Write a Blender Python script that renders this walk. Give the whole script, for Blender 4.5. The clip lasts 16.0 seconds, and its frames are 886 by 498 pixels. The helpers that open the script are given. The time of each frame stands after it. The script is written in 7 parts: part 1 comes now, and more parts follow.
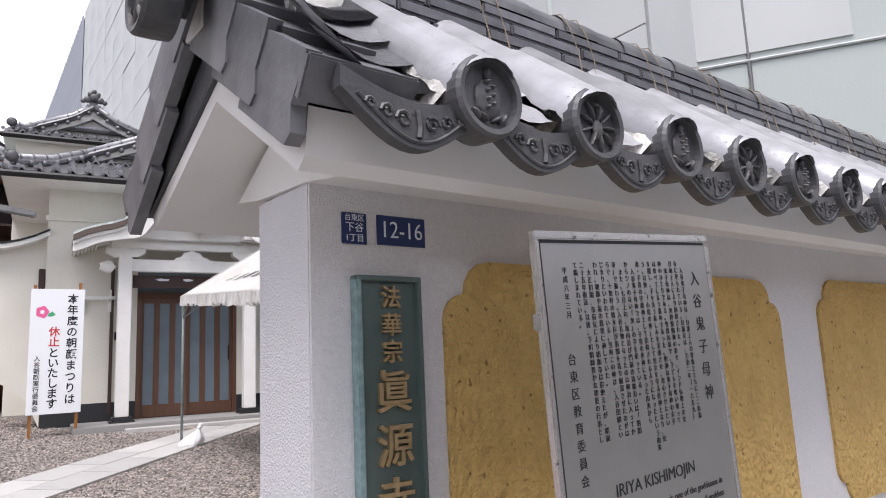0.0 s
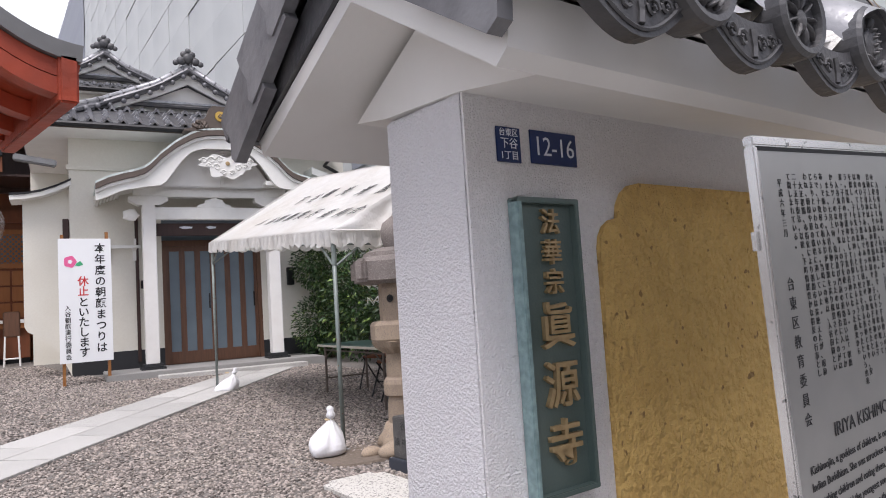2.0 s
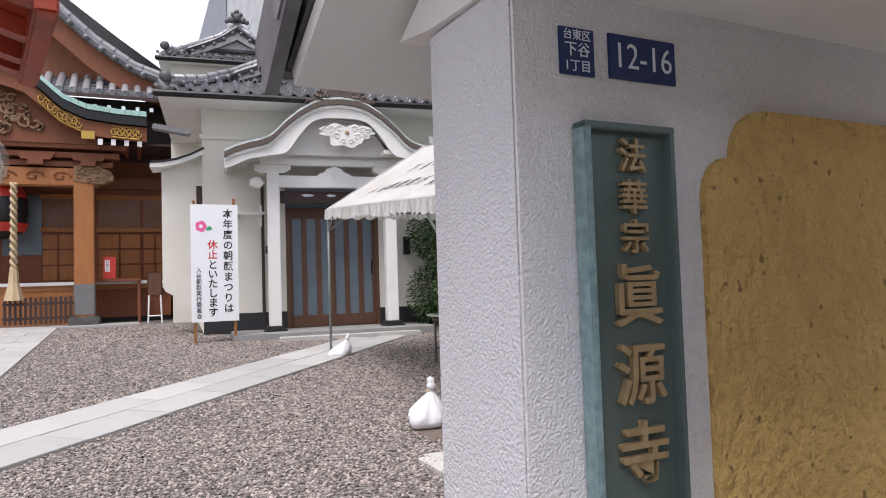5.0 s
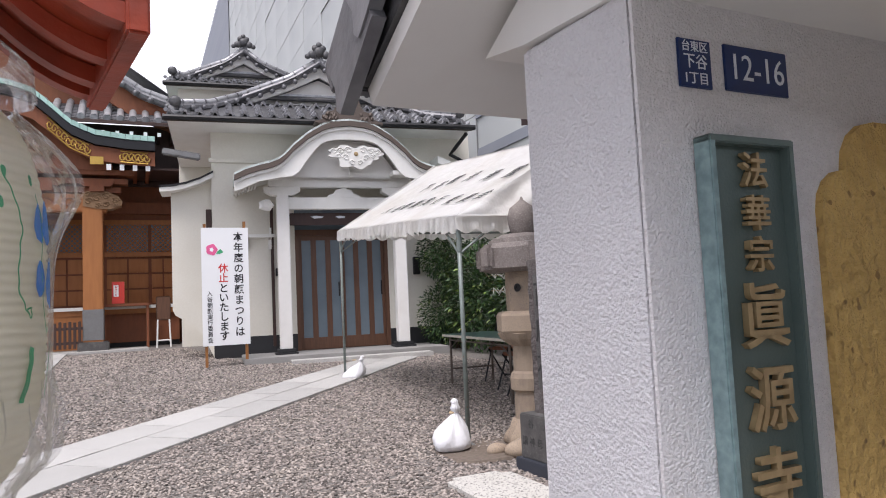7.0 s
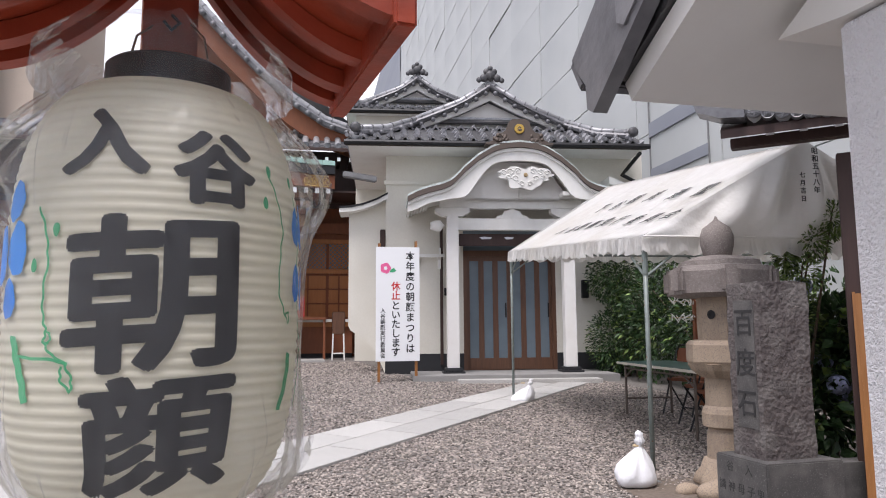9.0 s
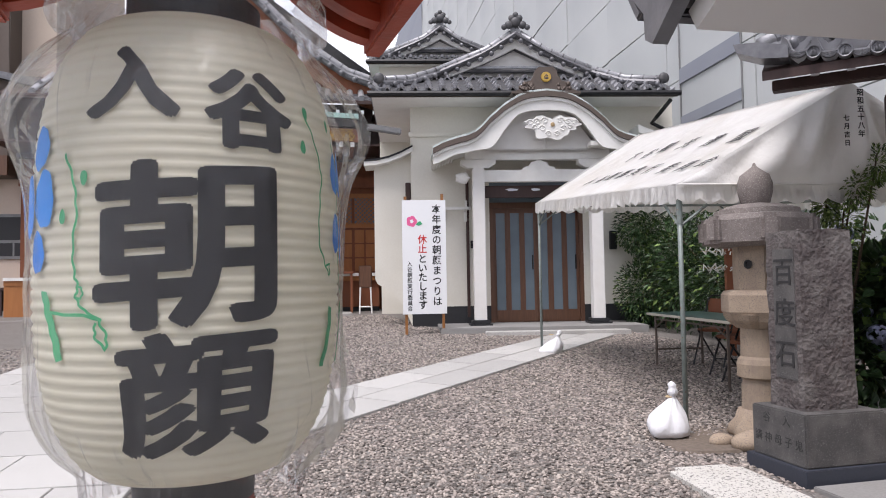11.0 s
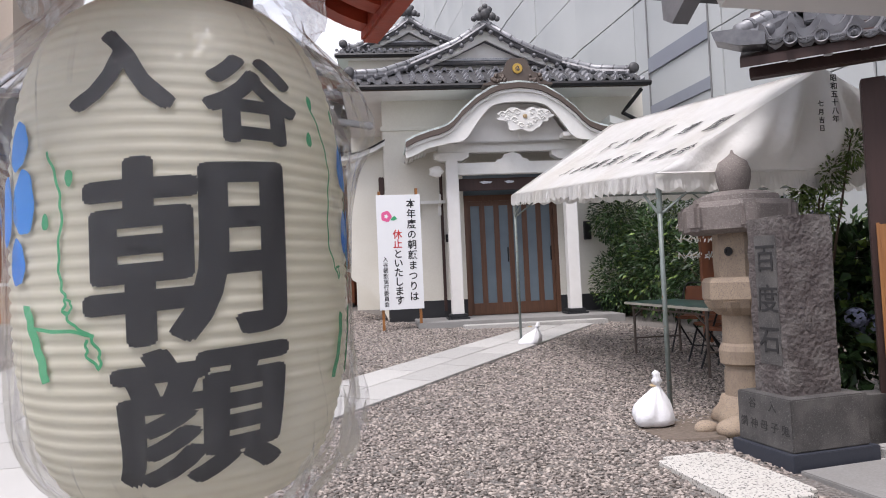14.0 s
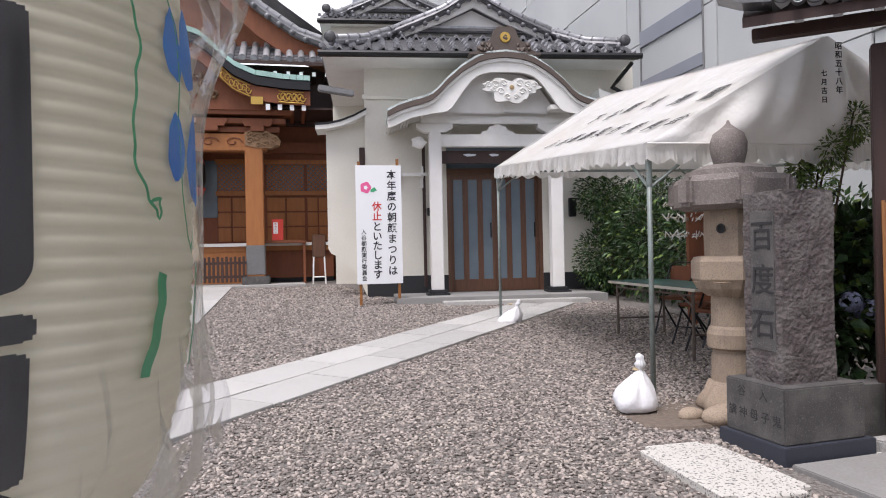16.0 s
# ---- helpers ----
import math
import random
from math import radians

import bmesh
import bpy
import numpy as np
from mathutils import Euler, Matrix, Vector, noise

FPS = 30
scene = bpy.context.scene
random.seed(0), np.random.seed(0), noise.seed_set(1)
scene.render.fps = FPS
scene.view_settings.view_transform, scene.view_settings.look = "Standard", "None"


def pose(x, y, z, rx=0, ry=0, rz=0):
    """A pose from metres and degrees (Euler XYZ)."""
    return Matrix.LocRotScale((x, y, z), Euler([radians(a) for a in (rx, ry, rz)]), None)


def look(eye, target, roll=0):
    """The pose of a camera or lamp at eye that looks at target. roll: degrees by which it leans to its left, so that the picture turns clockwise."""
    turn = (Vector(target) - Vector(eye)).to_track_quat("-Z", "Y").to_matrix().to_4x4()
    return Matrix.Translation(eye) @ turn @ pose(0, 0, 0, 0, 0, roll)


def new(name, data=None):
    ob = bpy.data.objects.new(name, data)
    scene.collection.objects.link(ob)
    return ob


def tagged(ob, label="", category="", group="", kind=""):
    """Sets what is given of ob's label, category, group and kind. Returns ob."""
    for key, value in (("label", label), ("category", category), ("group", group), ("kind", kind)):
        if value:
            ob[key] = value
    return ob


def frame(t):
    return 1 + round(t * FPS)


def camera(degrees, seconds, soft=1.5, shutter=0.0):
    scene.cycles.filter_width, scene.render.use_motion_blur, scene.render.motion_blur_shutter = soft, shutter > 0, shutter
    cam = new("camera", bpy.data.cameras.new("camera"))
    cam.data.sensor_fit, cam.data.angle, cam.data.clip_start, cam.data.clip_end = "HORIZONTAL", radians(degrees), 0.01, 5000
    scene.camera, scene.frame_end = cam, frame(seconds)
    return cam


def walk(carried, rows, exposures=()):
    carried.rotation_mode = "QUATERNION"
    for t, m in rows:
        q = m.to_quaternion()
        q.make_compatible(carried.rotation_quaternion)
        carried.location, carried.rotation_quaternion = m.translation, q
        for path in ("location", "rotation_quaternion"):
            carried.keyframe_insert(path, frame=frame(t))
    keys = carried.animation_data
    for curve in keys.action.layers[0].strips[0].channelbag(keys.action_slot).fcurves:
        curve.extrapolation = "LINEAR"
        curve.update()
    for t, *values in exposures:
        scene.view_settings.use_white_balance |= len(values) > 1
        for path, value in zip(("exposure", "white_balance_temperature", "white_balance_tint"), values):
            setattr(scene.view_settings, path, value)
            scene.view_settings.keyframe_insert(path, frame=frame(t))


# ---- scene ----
cam = camera(65.3, 16.0, soft=1.0)
PATH = [
    (0, (-0.809, -1.193, 1.247), (0.6, 0.191, 1.562), -2.6),
    (0.5, (-0.837, -1.154, 1.239), (0.509, 0.302, 1.505), -2.6),
    (1, (-0.888, -1.058, 1.236), (0.488, 0.378, 1.455), -3.0),
    (1.5, (-0.908, -0.948, 1.245), (0.506, 0.452, 1.45), -3.6),
    (2, (-0.909, -0.862, 1.241), (0.488, 0.561, 1.397), -3.7),
    (2.5, (-0.858, -0.792, 1.231), (0.418, 0.74, 1.388), -4.7),
    (3, (-0.703, -0.784, 1.223), (0.547, 0.773, 1.345), -1.6),
    (3.5, (-0.613, -0.787, 1.212), (0.556, 0.827, 1.371), -0.1),
    (4, (-0.576, -0.76, 1.206), (0.619, 0.84, 1.327), -1.9),
    (4.5, (-0.58, -0.735, 1.208), (0.641, 0.848, 1.284), -1.8),
    (5, (-0.606, -0.719, 1.212), (0.517, 0.934, 1.308), -1.8),
    (5.2, (-0.615, -0.705, 1.22), (0.428, 0.997, 1.34), -2.2),
    (7.5, (-0.757, -0.555, 1.224), (0.371, 1.088, 1.393), -2.9),
    (8, (-0.801, -0.506, 1.223), (0.289, 1.159, 1.416), -3.5),
    (8.5, (-0.817, -0.469, 1.213), (0.138, 1.281, 1.377), -2.3),
    (9, (-0.805, -0.408, 1.218), (-0.096, 1.448, 1.448), -0.4),
    (9.5, (-0.814, -0.367, 1.22), (-0.302, 1.549, 1.477), -1.4),
    (10, (-0.825, -0.324, 1.217), (-0.221, 1.578, 1.349), -0.4),
    (12.5, (-0.796, -0.329, 1.215), (-0.14, 1.559, 1.286), -1.0),
    (13, (-0.8, -0.303, 1.212), (-0.154, 1.59, 1.241), -1.5),
    (13.5, (-0.823, -0.263, 1.214), (-0.131, 1.614, 1.196), -1.7),
    (14, (-0.852, -0.235, 1.227), (-0.131, 1.629, 1.303), -2.5),
    (14.5, (-0.84, -0.243, 1.221), (-0.098, 1.611, 1.318), -2.4),
    (15, (-0.734, -0.139, 1.177), (0.095, 1.68, 1.262), -2.2),
    (15.5, (-0.669, -0.03, 1.191), (0.150, 1.796, 1.262), -1.6),
    (16, (-0.643, 0.074, 1.196), (0.117, 1.926, 1.202), -1.2),
]
exposures = [(0.0, 0.66, 6350, 17), (2.5, 0.5, 6350, 17), (16.0, 0.5, 6350, 17)]
walk(cam, [(t, look(eye, target, roll)) for t, eye, target, roll in PATH], exposures)

# ---- world and sun: bright overcast sky ----
world = bpy.data.worlds.new("overcast_sky")
world.use_nodes = True
scene.world = world
wn, wl = world.node_tree.nodes, world.node_tree.links
wn.clear()
w_out = wn.new("ShaderNodeOutputWorld")
w_bg = wn.new("ShaderNodeBackground")
w_sky = wn.new("ShaderNodeTexSky")
w_sky.sky_type, w_sky.sun_disc = "NISHITA", False
w_sky.sun_elevation, w_sky.sun_rotation = radians(66), radians(229)
w_gain = wn.new("ShaderNodeVectorMath")
w_gain.operation = "SCALE"
w_gain.inputs["Scale"].default_value = 1.0
w_co = wn.new("ShaderNodeTexCoord")
w_map = wn.new("ShaderNodeMapping")
w_map.inputs["Scale"].default_value = (1.0, 1.0, 2.6)
w_noise = wn.new("ShaderNodeTexNoise")
w_noise.inputs["Scale"].default_value, w_noise.inputs["Detail"].default_value = 2.2, 6.0
w_ramp = wn.new("ShaderNodeValToRGB")
w_ramp.color_ramp.elements[0].position, w_ramp.color_ramp.elements[1].position = 0.36, 0.52
w_cloud = wn.new("ShaderNodeRGB")
w_cloud.outputs[0].default_value = (9.6, 9.9, 10.4, 1)
w_mix = wn.new("ShaderNodeMix")
w_mix.data_type = "RGBA"
wl.new(w_co.outputs["Generated"], w_map.inputs["Vector"])
wl.new(w_map.outputs[0], w_noise.inputs["Vector"])
wl.new(w_noise.outputs["Fac"], w_ramp.inputs["Fac"])
wl.new(w_sky.outputs[0], w_gain.inputs[0])
wl.new(w_ramp.outputs["Color"], w_mix.inputs[0])
wl.new(w_gain.outputs[0], w_mix.inputs[6])
wl.new(w_cloud.outputs[0], w_mix.inputs[7])
wl.new(w_mix.outputs[2], w_bg.inputs["Color"])
w_bg.inputs["Strength"].default_value = 0.095
wl.new(w_bg.outputs[0], w_out.inputs["Surface"])
sun = new("sun", bpy.data.lights.new("sun", "SUN"))
sun.data.energy, sun.data.angle, sun.data.color = 2.6, radians(30), (1.0, 0.965, 0.92)
sun.matrix_world = look((-9, -4, 26), (0, 4, 0))

# ---- materials ----
def material(name, base, rough=0.7, metal=0.0, second=None, grain=60.0, amount=0.5, bump=0.0, bump_scale=None, bump_depth=0.01,
             stain=None, stain_scale=2.0, stain_amount=0.3, spots=None, spot_scale=120.0, spot_cut=0.6, island=0.0, spec=0.5, kind="noise", stretch=None, trans=0.0, alpha=1.0, coat=0.0):
    """A surface: base colour varied by a fine grain towards second, by large stains, by fine spots, with relief."""
    m = bpy.data.materials.new(name)
    m.use_nodes = True
    n, l = m.node_tree.nodes, m.node_tree.links
    b = n["Principled BSDF"]
    b.inputs["Roughness"].default_value, b.inputs["Metallic"].default_value = rough, metal
    b.inputs["Specular IOR Level"].default_value = spec
    b.inputs["Coat Weight"].default_value = coat
    b.inputs["Coat Roughness"].default_value = 0.08
    if trans:
        b.inputs["Transmission Weight"].default_value = trans
    if alpha < 1:
        b.inputs["Alpha"].default_value = alpha
    co = n.new("ShaderNodeTexCoord")
    src = co.outputs["Object"]
    if stretch:
        mp = n.new("ShaderNodeMapping")
        mp.inputs["Scale"].default_value = stretch
        l.new(src, mp.inputs["Vector"])
        src = mp.outputs[0]
    def noise_of(scale, detail=4.0):
        t = n.new("ShaderNodeTexNoise")
        t.inputs["Scale"].default_value, t.inputs["Detail"].default_value = scale, detail
        l.new(src, t.inputs["Vector"])
        return t.outputs["Fac"]
    def ramp(value, lo, hi):
        r = n.new("ShaderNodeMapRange")
        r.inputs["From Min"].default_value, r.inputs["From Max"].default_value = lo, hi
        l.new(value, r.inputs["Value"])
        return r.outputs[0]
    def mix(fac, a, c, scale=1.0):
        x = n.new("ShaderNodeMix")
        x.data_type = "RGBA"
        if scale != 1.0:
            mm = n.new("ShaderNodeMath")
            mm.operation = "MULTIPLY"
            mm.inputs[1].default_value = scale
            l.new(fac, mm.inputs[0])
            fac = mm.outputs[0]
        l.new(fac, x.inputs[0])
        for s, v in ((x.inputs[6], a), (x.inputs[7], c)):
            if isinstance(v, tuple):
                s.default_value = (*v, 1)
            else:
                l.new(v, s)
        return x.outputs[2]
    second = second or tuple(c * 0.7 for c in base)
    col = mix(ramp(noise_of(grain), 0.35, 0.65), tuple(base), tuple(second), amount)
    if stain:
        col = mix(ramp(noise_of(stain_scale, 6.0), 0.45, 0.75), col, tuple(stain), stain_amount)
    if spots:
        col = mix(ramp(noise_of(spot_scale, 1.0), spot_cut, spot_cut + 0.05), col, tuple(spots), 0.9)
    if island:
        gi = n.new("ShaderNodeNewGeometry")
        oi = n.new("ShaderNodeObjectInfo")
        ad = n.new("ShaderNodeMath")
        ad.operation = "ADD"
        l.new(gi.outputs["Random Per Island"], ad.inputs[0])
        l.new(oi.outputs["Random"], ad.inputs[1])
        fr = n.new("ShaderNodeMath")
        fr.operation = "FRACT"
        l.new(ad.outputs[0], fr.inputs[0])
        hs = n.new("ShaderNodeHueSaturation")
        hs.inputs["Saturation"].default_value = 1.0
        mr = n.new("ShaderNodeMapRange")
        mr.inputs["To Min"].default_value, mr.inputs["To Max"].default_value = 1 - island, 1 + island
        l.new(fr.outputs[0], mr.inputs["Value"])
        l.new(mr.outputs[0], hs.inputs["Value"])
        l.new(col, hs.inputs["Color"])
        col = hs.outputs[0]
    l.new(col, b.inputs["Base Color"])
    if bump:
        if kind == "voronoi":
            t = n.new("ShaderNodeTexVoronoi")
            t.inputs["Scale"].default_value = bump_scale or grain
            l.new(src, t.inputs["Vector"])
            h = t.outputs["Distance"]
        else:
            h = noise_of(bump_scale or grain, 3.0)
        bp = n.new("ShaderNodeBump")
        bp.inputs["Strength"].default_value, bp.inputs["Distance"].default_value = bump, bump_depth
        l.new(h, bp.inputs["Height"])
        l.new(bp.outputs[0], b.inputs["Normal"])
    return m


def translucent(m, share):
    """Lets part of the light through a thin cloth or paper."""
    n, l = m.node_tree.nodes, m.node_tree.links
    b, o = n["Principled BSDF"], n["Material Output"]
    t, x = n.new("ShaderNodeBsdfTranslucent"), n.new("ShaderNodeMixShader")
    l.new(b.inputs["Base Color"].links[0].from_socket, t.inputs["Color"])
    x.inputs[0].default_value = share
    l.new(b.outputs[0], x.inputs[1])
    l.new(t.outputs[0], x.inputs[2])
    l.new(x.outputs[0], o.inputs["Surface"])
    return m


STUCCO = material("white_sprayed_stucco", (0.74, 0.73, 0.75), 0.9, second=(0.62, 0.6, 0.62), grain=200, amount=0.25, bump=0.9, bump_scale=190, bump_depth=0.009, stain=(0.5, 0.48, 0.47), stain_scale=1.5, stain_amount=0.22)
STUCCO2 = material("white_trowelled_stucco", (0.75, 0.73, 0.735), 0.92, second=(0.55, 0.53, 0.535), grain=110, amount=0.25, bump=0.8, bump_scale=210, bump_depth=0.008, stain=(0.5, 0.46, 0.43), stain_scale=1.2, stain_amount=0.3)
PLASTER = material("smooth_white_plaster", (0.76, 0.745, 0.72), 0.75, grain=9, amount=0.08, stain=(0.55, 0.5, 0.46), stain_scale=2.5, stain_amount=0.25, bump=0.05, bump_scale=40)
MORTAR = material("weathered_white_mortar", (0.78, 0.76, 0.73), 0.9, second=(0.5, 0.5, 0.46), grain=25, amount=0.4, stain=(0.2, 0.2, 0.17), stain_scale=9, stain_amount=0.5, bump=0.5, bump_scale=60, bump_depth=0.01)
# Dark spots of the ochre stand in for the shade in gouges.
YELLOW = material("rough_ochre_plaster", (0.64, 0.425, 0.145), 0.95, second=(0.5, 0.32, 0.1), grain=18, amount=0.5, bump=1.0, bump_scale=46, bump_depth=0.03, stain=(0.44, 0.26, 0.08), stain_scale=5, stain_amount=0.35, spots=(0.27, 0.16, 0.055), spot_scale=42, spot_cut=0.705)
PAPERWALL = material("cream_house_plaster", (0.68, 0.655, 0.585), 0.9, second=(0.6, 0.57, 0.5), grain=30, amount=0.3, bump=0.25, bump_scale=90, bump_depth=0.006, stain=(0.5, 0.46, 0.38), stain_scale=0.8, stain_amount=0.3)
WHITEWOOD = material("white_painted_timber", (0.76, 0.75, 0.72), 0.55, grain=14, amount=0.1, stain=(0.45, 0.42, 0.36), stain_scale=3, stain_amount=0.25)
TILE = material("smoked_silver_roof_tile", (0.155, 0.155, 0.165), 0.42, 0.25, second=(0.09, 0.09, 0.1), grain=22, amount=0.6, stain=(0.3, 0.3, 0.31), stain_scale=4, stain_amount=0.5, bump=0.25, bump_scale=60, bump_depth=0.004, island=0.22)
# Besides weathering, the pale base holds the silver highlight of upward tile faces.
TILE_PALE = material("pale_weathered_sheen_roof_tile", (0.38, 0.38, 0.395), 0.36, 0.3, second=(0.22, 0.22, 0.23), grain=14, amount=0.6, stain=(0.5, 0.5, 0.52), stain_scale=6, stain_amount=0.6, bump=0.3, bump_scale=45, bump_depth=0.006, island=0.2, spots=(0.16, 0.16, 0.16), spot_scale=90, spot_cut=0.73)
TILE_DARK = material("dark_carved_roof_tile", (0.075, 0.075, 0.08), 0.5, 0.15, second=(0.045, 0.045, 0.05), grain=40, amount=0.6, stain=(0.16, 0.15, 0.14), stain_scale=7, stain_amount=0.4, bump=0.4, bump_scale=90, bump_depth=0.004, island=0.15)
BRONZE = material("green_bronze_plate", (0.095, 0.135, 0.125), 0.42, 0.35, second=(0.14, 0.185, 0.17), grain=8, amount=0.7, stain=(0.15, 0.19, 0.18), stain_scale=3, stain_amount=0.5, bump=0.1, bump_scale=200)
BRONZE_LIT = material("verdigris_bronze_lit_side", (0.3, 0.42, 0.42), 0.6, 0.3, second=(0.16, 0.24, 0.24), grain=60, amount=0.7, stain=(0.14, 0.19, 0.2), stain_scale=9, stain_amount=0.5)
GOLDCHAR = material("dull_gold_bronze_lettering", (0.44, 0.32, 0.17), 0.45, 0.35, second=(0.28, 0.19, 0.09), grain=40, amount=0.6)
BLUE = material("blue_enamel_plate", (0.012, 0.03, 0.115), 0.3, second=(0.01, 0.022, 0.085), grain=30, amount=0.4)
WHITEINK = material("white_paint_lettering", (0.72, 0.75, 0.8), 0.5, grain=50, amount=0.15)
BLACKINK = material("black_ink", (0.013, 0.013, 0.015), 0.55, grain=40, amount=0.3)
REDINK = material("red_ink", (0.55, 0.03, 0.03), 0.5, grain=30, amount=0.1)
PINKINK = material("pink_ink", (0.75, 0.12, 0.3), 0.5, grain=30, amount=0.1)
GREENINK = material("green_brushed_paint", (0.03, 0.33, 0.14), 0.6, second=(0.12, 0.5, 0.25), grain=12, amount=0.5)
BLUEINK = material("blue_brushed_paint", (0.015, 0.2, 0.68), 0.6, second=(0.06, 0.33, 0.82), grain=10, amount=0.6)
STEEL = material("brushed_stainless_steel", (0.43, 0.425, 0.415), 0.36, 0.9, second=(0.37, 0.365, 0.36), grain=14, amount=0.4, stain=(0.5, 0.49, 0.48), stain_scale=4, stain_amount=0.3)
STEEL_FRAME = material("polished_steel_edge", (0.62, 0.61, 0.6), 0.22, 0.9, grain=20, amount=0.15, spots=(0.2, 0.2, 0.2), spot_scale=60, spot_cut=0.7)
WIRE = material("copper_tie_wire", (0.3, 0.235, 0.17), 0.5, 0.6, grain=30, amount=0.3)
SCREENWHITE = material("white_printed_panel", (0.8, 0.81, 0.82), 0.4, grain=6, amount=0.04)
GRANITE = material("pale_granite", (0.46, 0.45, 0.43), 0.75, second=(0.32, 0.31, 0.3), grain=140, amount=0.6, spots=(0.1, 0.1, 0.1), spot_scale=260, spot_cut=0.63, stain=(0.26, 0.25, 0.23), stain_scale=1.6, stain_amount=0.35, bump=0.2, bump_scale=200, island=0.12)
SPECKLED = material("speckled_washed_granite", (0.55, 0.53, 0.49), 0.8, second=(0.44, 0.42, 0.39), grain=60, amount=0.5, spots=(0.09, 0.085, 0.08), spot_scale=75, spot_cut=0.585, stain=(0.4, 0.37, 0.32), stain_scale=3, stain_amount=0.3, bump=0.5, bump_scale=75, bump_depth=0.006)
GRANITE_WARM = material("warm_speckled_granite", (0.365, 0.289, 0.212), 0.85, second=(0.255, 0.187, 0.136), grain=90, amount=0.6, spots=(0.12, 0.1, 0.09), spot_scale=190, spot_cut=0.6, stain=(0.17, 0.13, 0.11), stain_scale=5, stain_amount=0.5, bump=0.4, bump_scale=150, bump_depth=0.004)
GRANITE_CAP = material("stained_grey_granite", (0.221, 0.191, 0.174), 0.88, second=(0.128, 0.106, 0.098), grain=70, amount=0.6, spots=(0.4, 0.36, 0.33), spot_scale=170, spot_cut=0.62, stain=(0.08, 0.065, 0.06), stain_scale=6, stain_amount=0.6, bump=0.5, bump_scale=110, bump_depth=0.005)
DARKSTONE = material("rough_dark_grey_stone", (0.105, 0.088, 0.084), 0.88, second=(0.05, 0.041, 0.041), grain=28, amount=0.6, stain=(0.24, 0.225, 0.21), stain_scale=6, stain_amount=0.5, bump=1.0, bump_scale=34, bump_depth=0.022)
DARKSTONE_FLAT = material("dressed_dark_grey_stone", (0.075, 0.071, 0.069), 0.75, second=(0.040, 0.038, 0.038), grain=120, amount=0.5, stain=(0.17, 0.16, 0.15), stain_scale=7, stain_amount=0.55, spots=(0.15, 0.145, 0.14), spot_scale=150, spot_cut=0.64, bump=0.35, bump_scale=160)
# Near-black colour for the shade inside carved strokes and the fire box hole.
RECESS_SHADE = material("recess_shade", (0.03, 0.029, 0.03), 0.9, grain=30, amount=0.3)
GRAVEL = material("grey_gravel", (0.165, 0.146, 0.131), 0.9, second=(0.247, 0.232, 0.217), grain=45, amount=0.8, bump=1.0, bump_scale=38, bump_depth=0.03, kind="voronoi", stain=(0.13, 0.115, 0.1), stain_scale=0.9, stain_amount=0.3)
PEBBLE = material("grey_pebble", (0.262, 0.224, 0.2), 0.85, second=(0.19, 0.168, 0.155), grain=80, amount=0.5, island=0.75, stain=(0.36, 0.32, 0.27), stain_scale=3, stain_amount=0.4)
PEBBLE_WHITE = material("white_pebble", (0.62, 0.61, 0.58), 0.8, second=(0.45, 0.43, 0.41), grain=50, amount=0.5, island=0.2)
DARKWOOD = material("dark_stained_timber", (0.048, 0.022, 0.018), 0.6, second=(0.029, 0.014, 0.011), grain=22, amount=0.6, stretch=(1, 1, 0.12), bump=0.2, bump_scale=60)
BROWNWOOD = material("brown_door_timber", (0.122, 0.058, 0.032), 0.5, second=(0.079, 0.036, 0.022), grain=30, amount=0.6, stretch=(1, 1, 0.1))
BOARDWOOD = material("orange_plywood", (0.294, 0.126, 0.035), 0.5, second=(0.189, 0.070, 0.017), grain=12, amount=0.6, stretch=(3, 3, 0.25))
REDWOOD = material("weathered_vermilion_paint", (0.42, 0.06, 0.022), 0.55, second=(0.26, 0.035, 0.016), grain=10, amount=0.6, stain=(0.1, 0.035, 0.022), stain_scale=5, stain_amount=0.55, bump=0.2, bump_scale=50)
ORANGEWOOD = material("orange_hall_timber", (0.36, 0.14, 0.04), 0.6, second=(0.27, 0.1, 0.028), grain=14, amount=0.5, stretch=(1, 1, 0.15))
HALLWOOD = material("red_brown_hall_timber", (0.204, 0.064, 0.024), 0.65, second=(0.136, 0.043, 0.017), grain=12, amount=0.5, stretch=(1, 1, 0.3))
CARVEDWOOD = material("bare_carved_timber", (0.27, 0.165, 0.09), 0.8, second=(0.17, 0.1, 0.055), grain=25, amount=0.5, stain=(0.1, 0.06, 0.035), stain_scale=6, stain_amount=0.4)
PALECOPPER = material("pale_weathered_copper", (0.55, 0.6, 0.58), 0.5, 0.1, second=(0.42, 0.48, 0.46), grain=8, amount=0.5, island=0.25)
COPPER = material("green_copper_roof", (0.36, 0.55, 0.49), 0.5, 0.2, second=(0.28, 0.45, 0.41), grain=8, amount=0.5, island=0.12)
GOLD = material("gilded_metal", (0.56, 0.36, 0.09), 0.34, 0.85, grain=30, amount=0.3)
BLACKMETAL = material("black_metal", (0.016, 0.016, 0.018), 0.45, 0.3, grain=20, amount=0.3)
GREYMETAL = material("grey_painted_metal", (0.2, 0.2, 0.2), 0.5, 0.3, grain=30, amount=0.3, stain=(0.1, 0.09, 0.08), stain_scale=5, stain_amount=0.3)
POLE = material("green_grey_tent_pole", (0.2, 0.235, 0.22), 0.5, 0.2, second=(0.13, 0.15, 0.14), grain=20, amount=0.5, spots=(0.2, 0.1, 0.05), spot_scale=45, spot_cut=0.68)
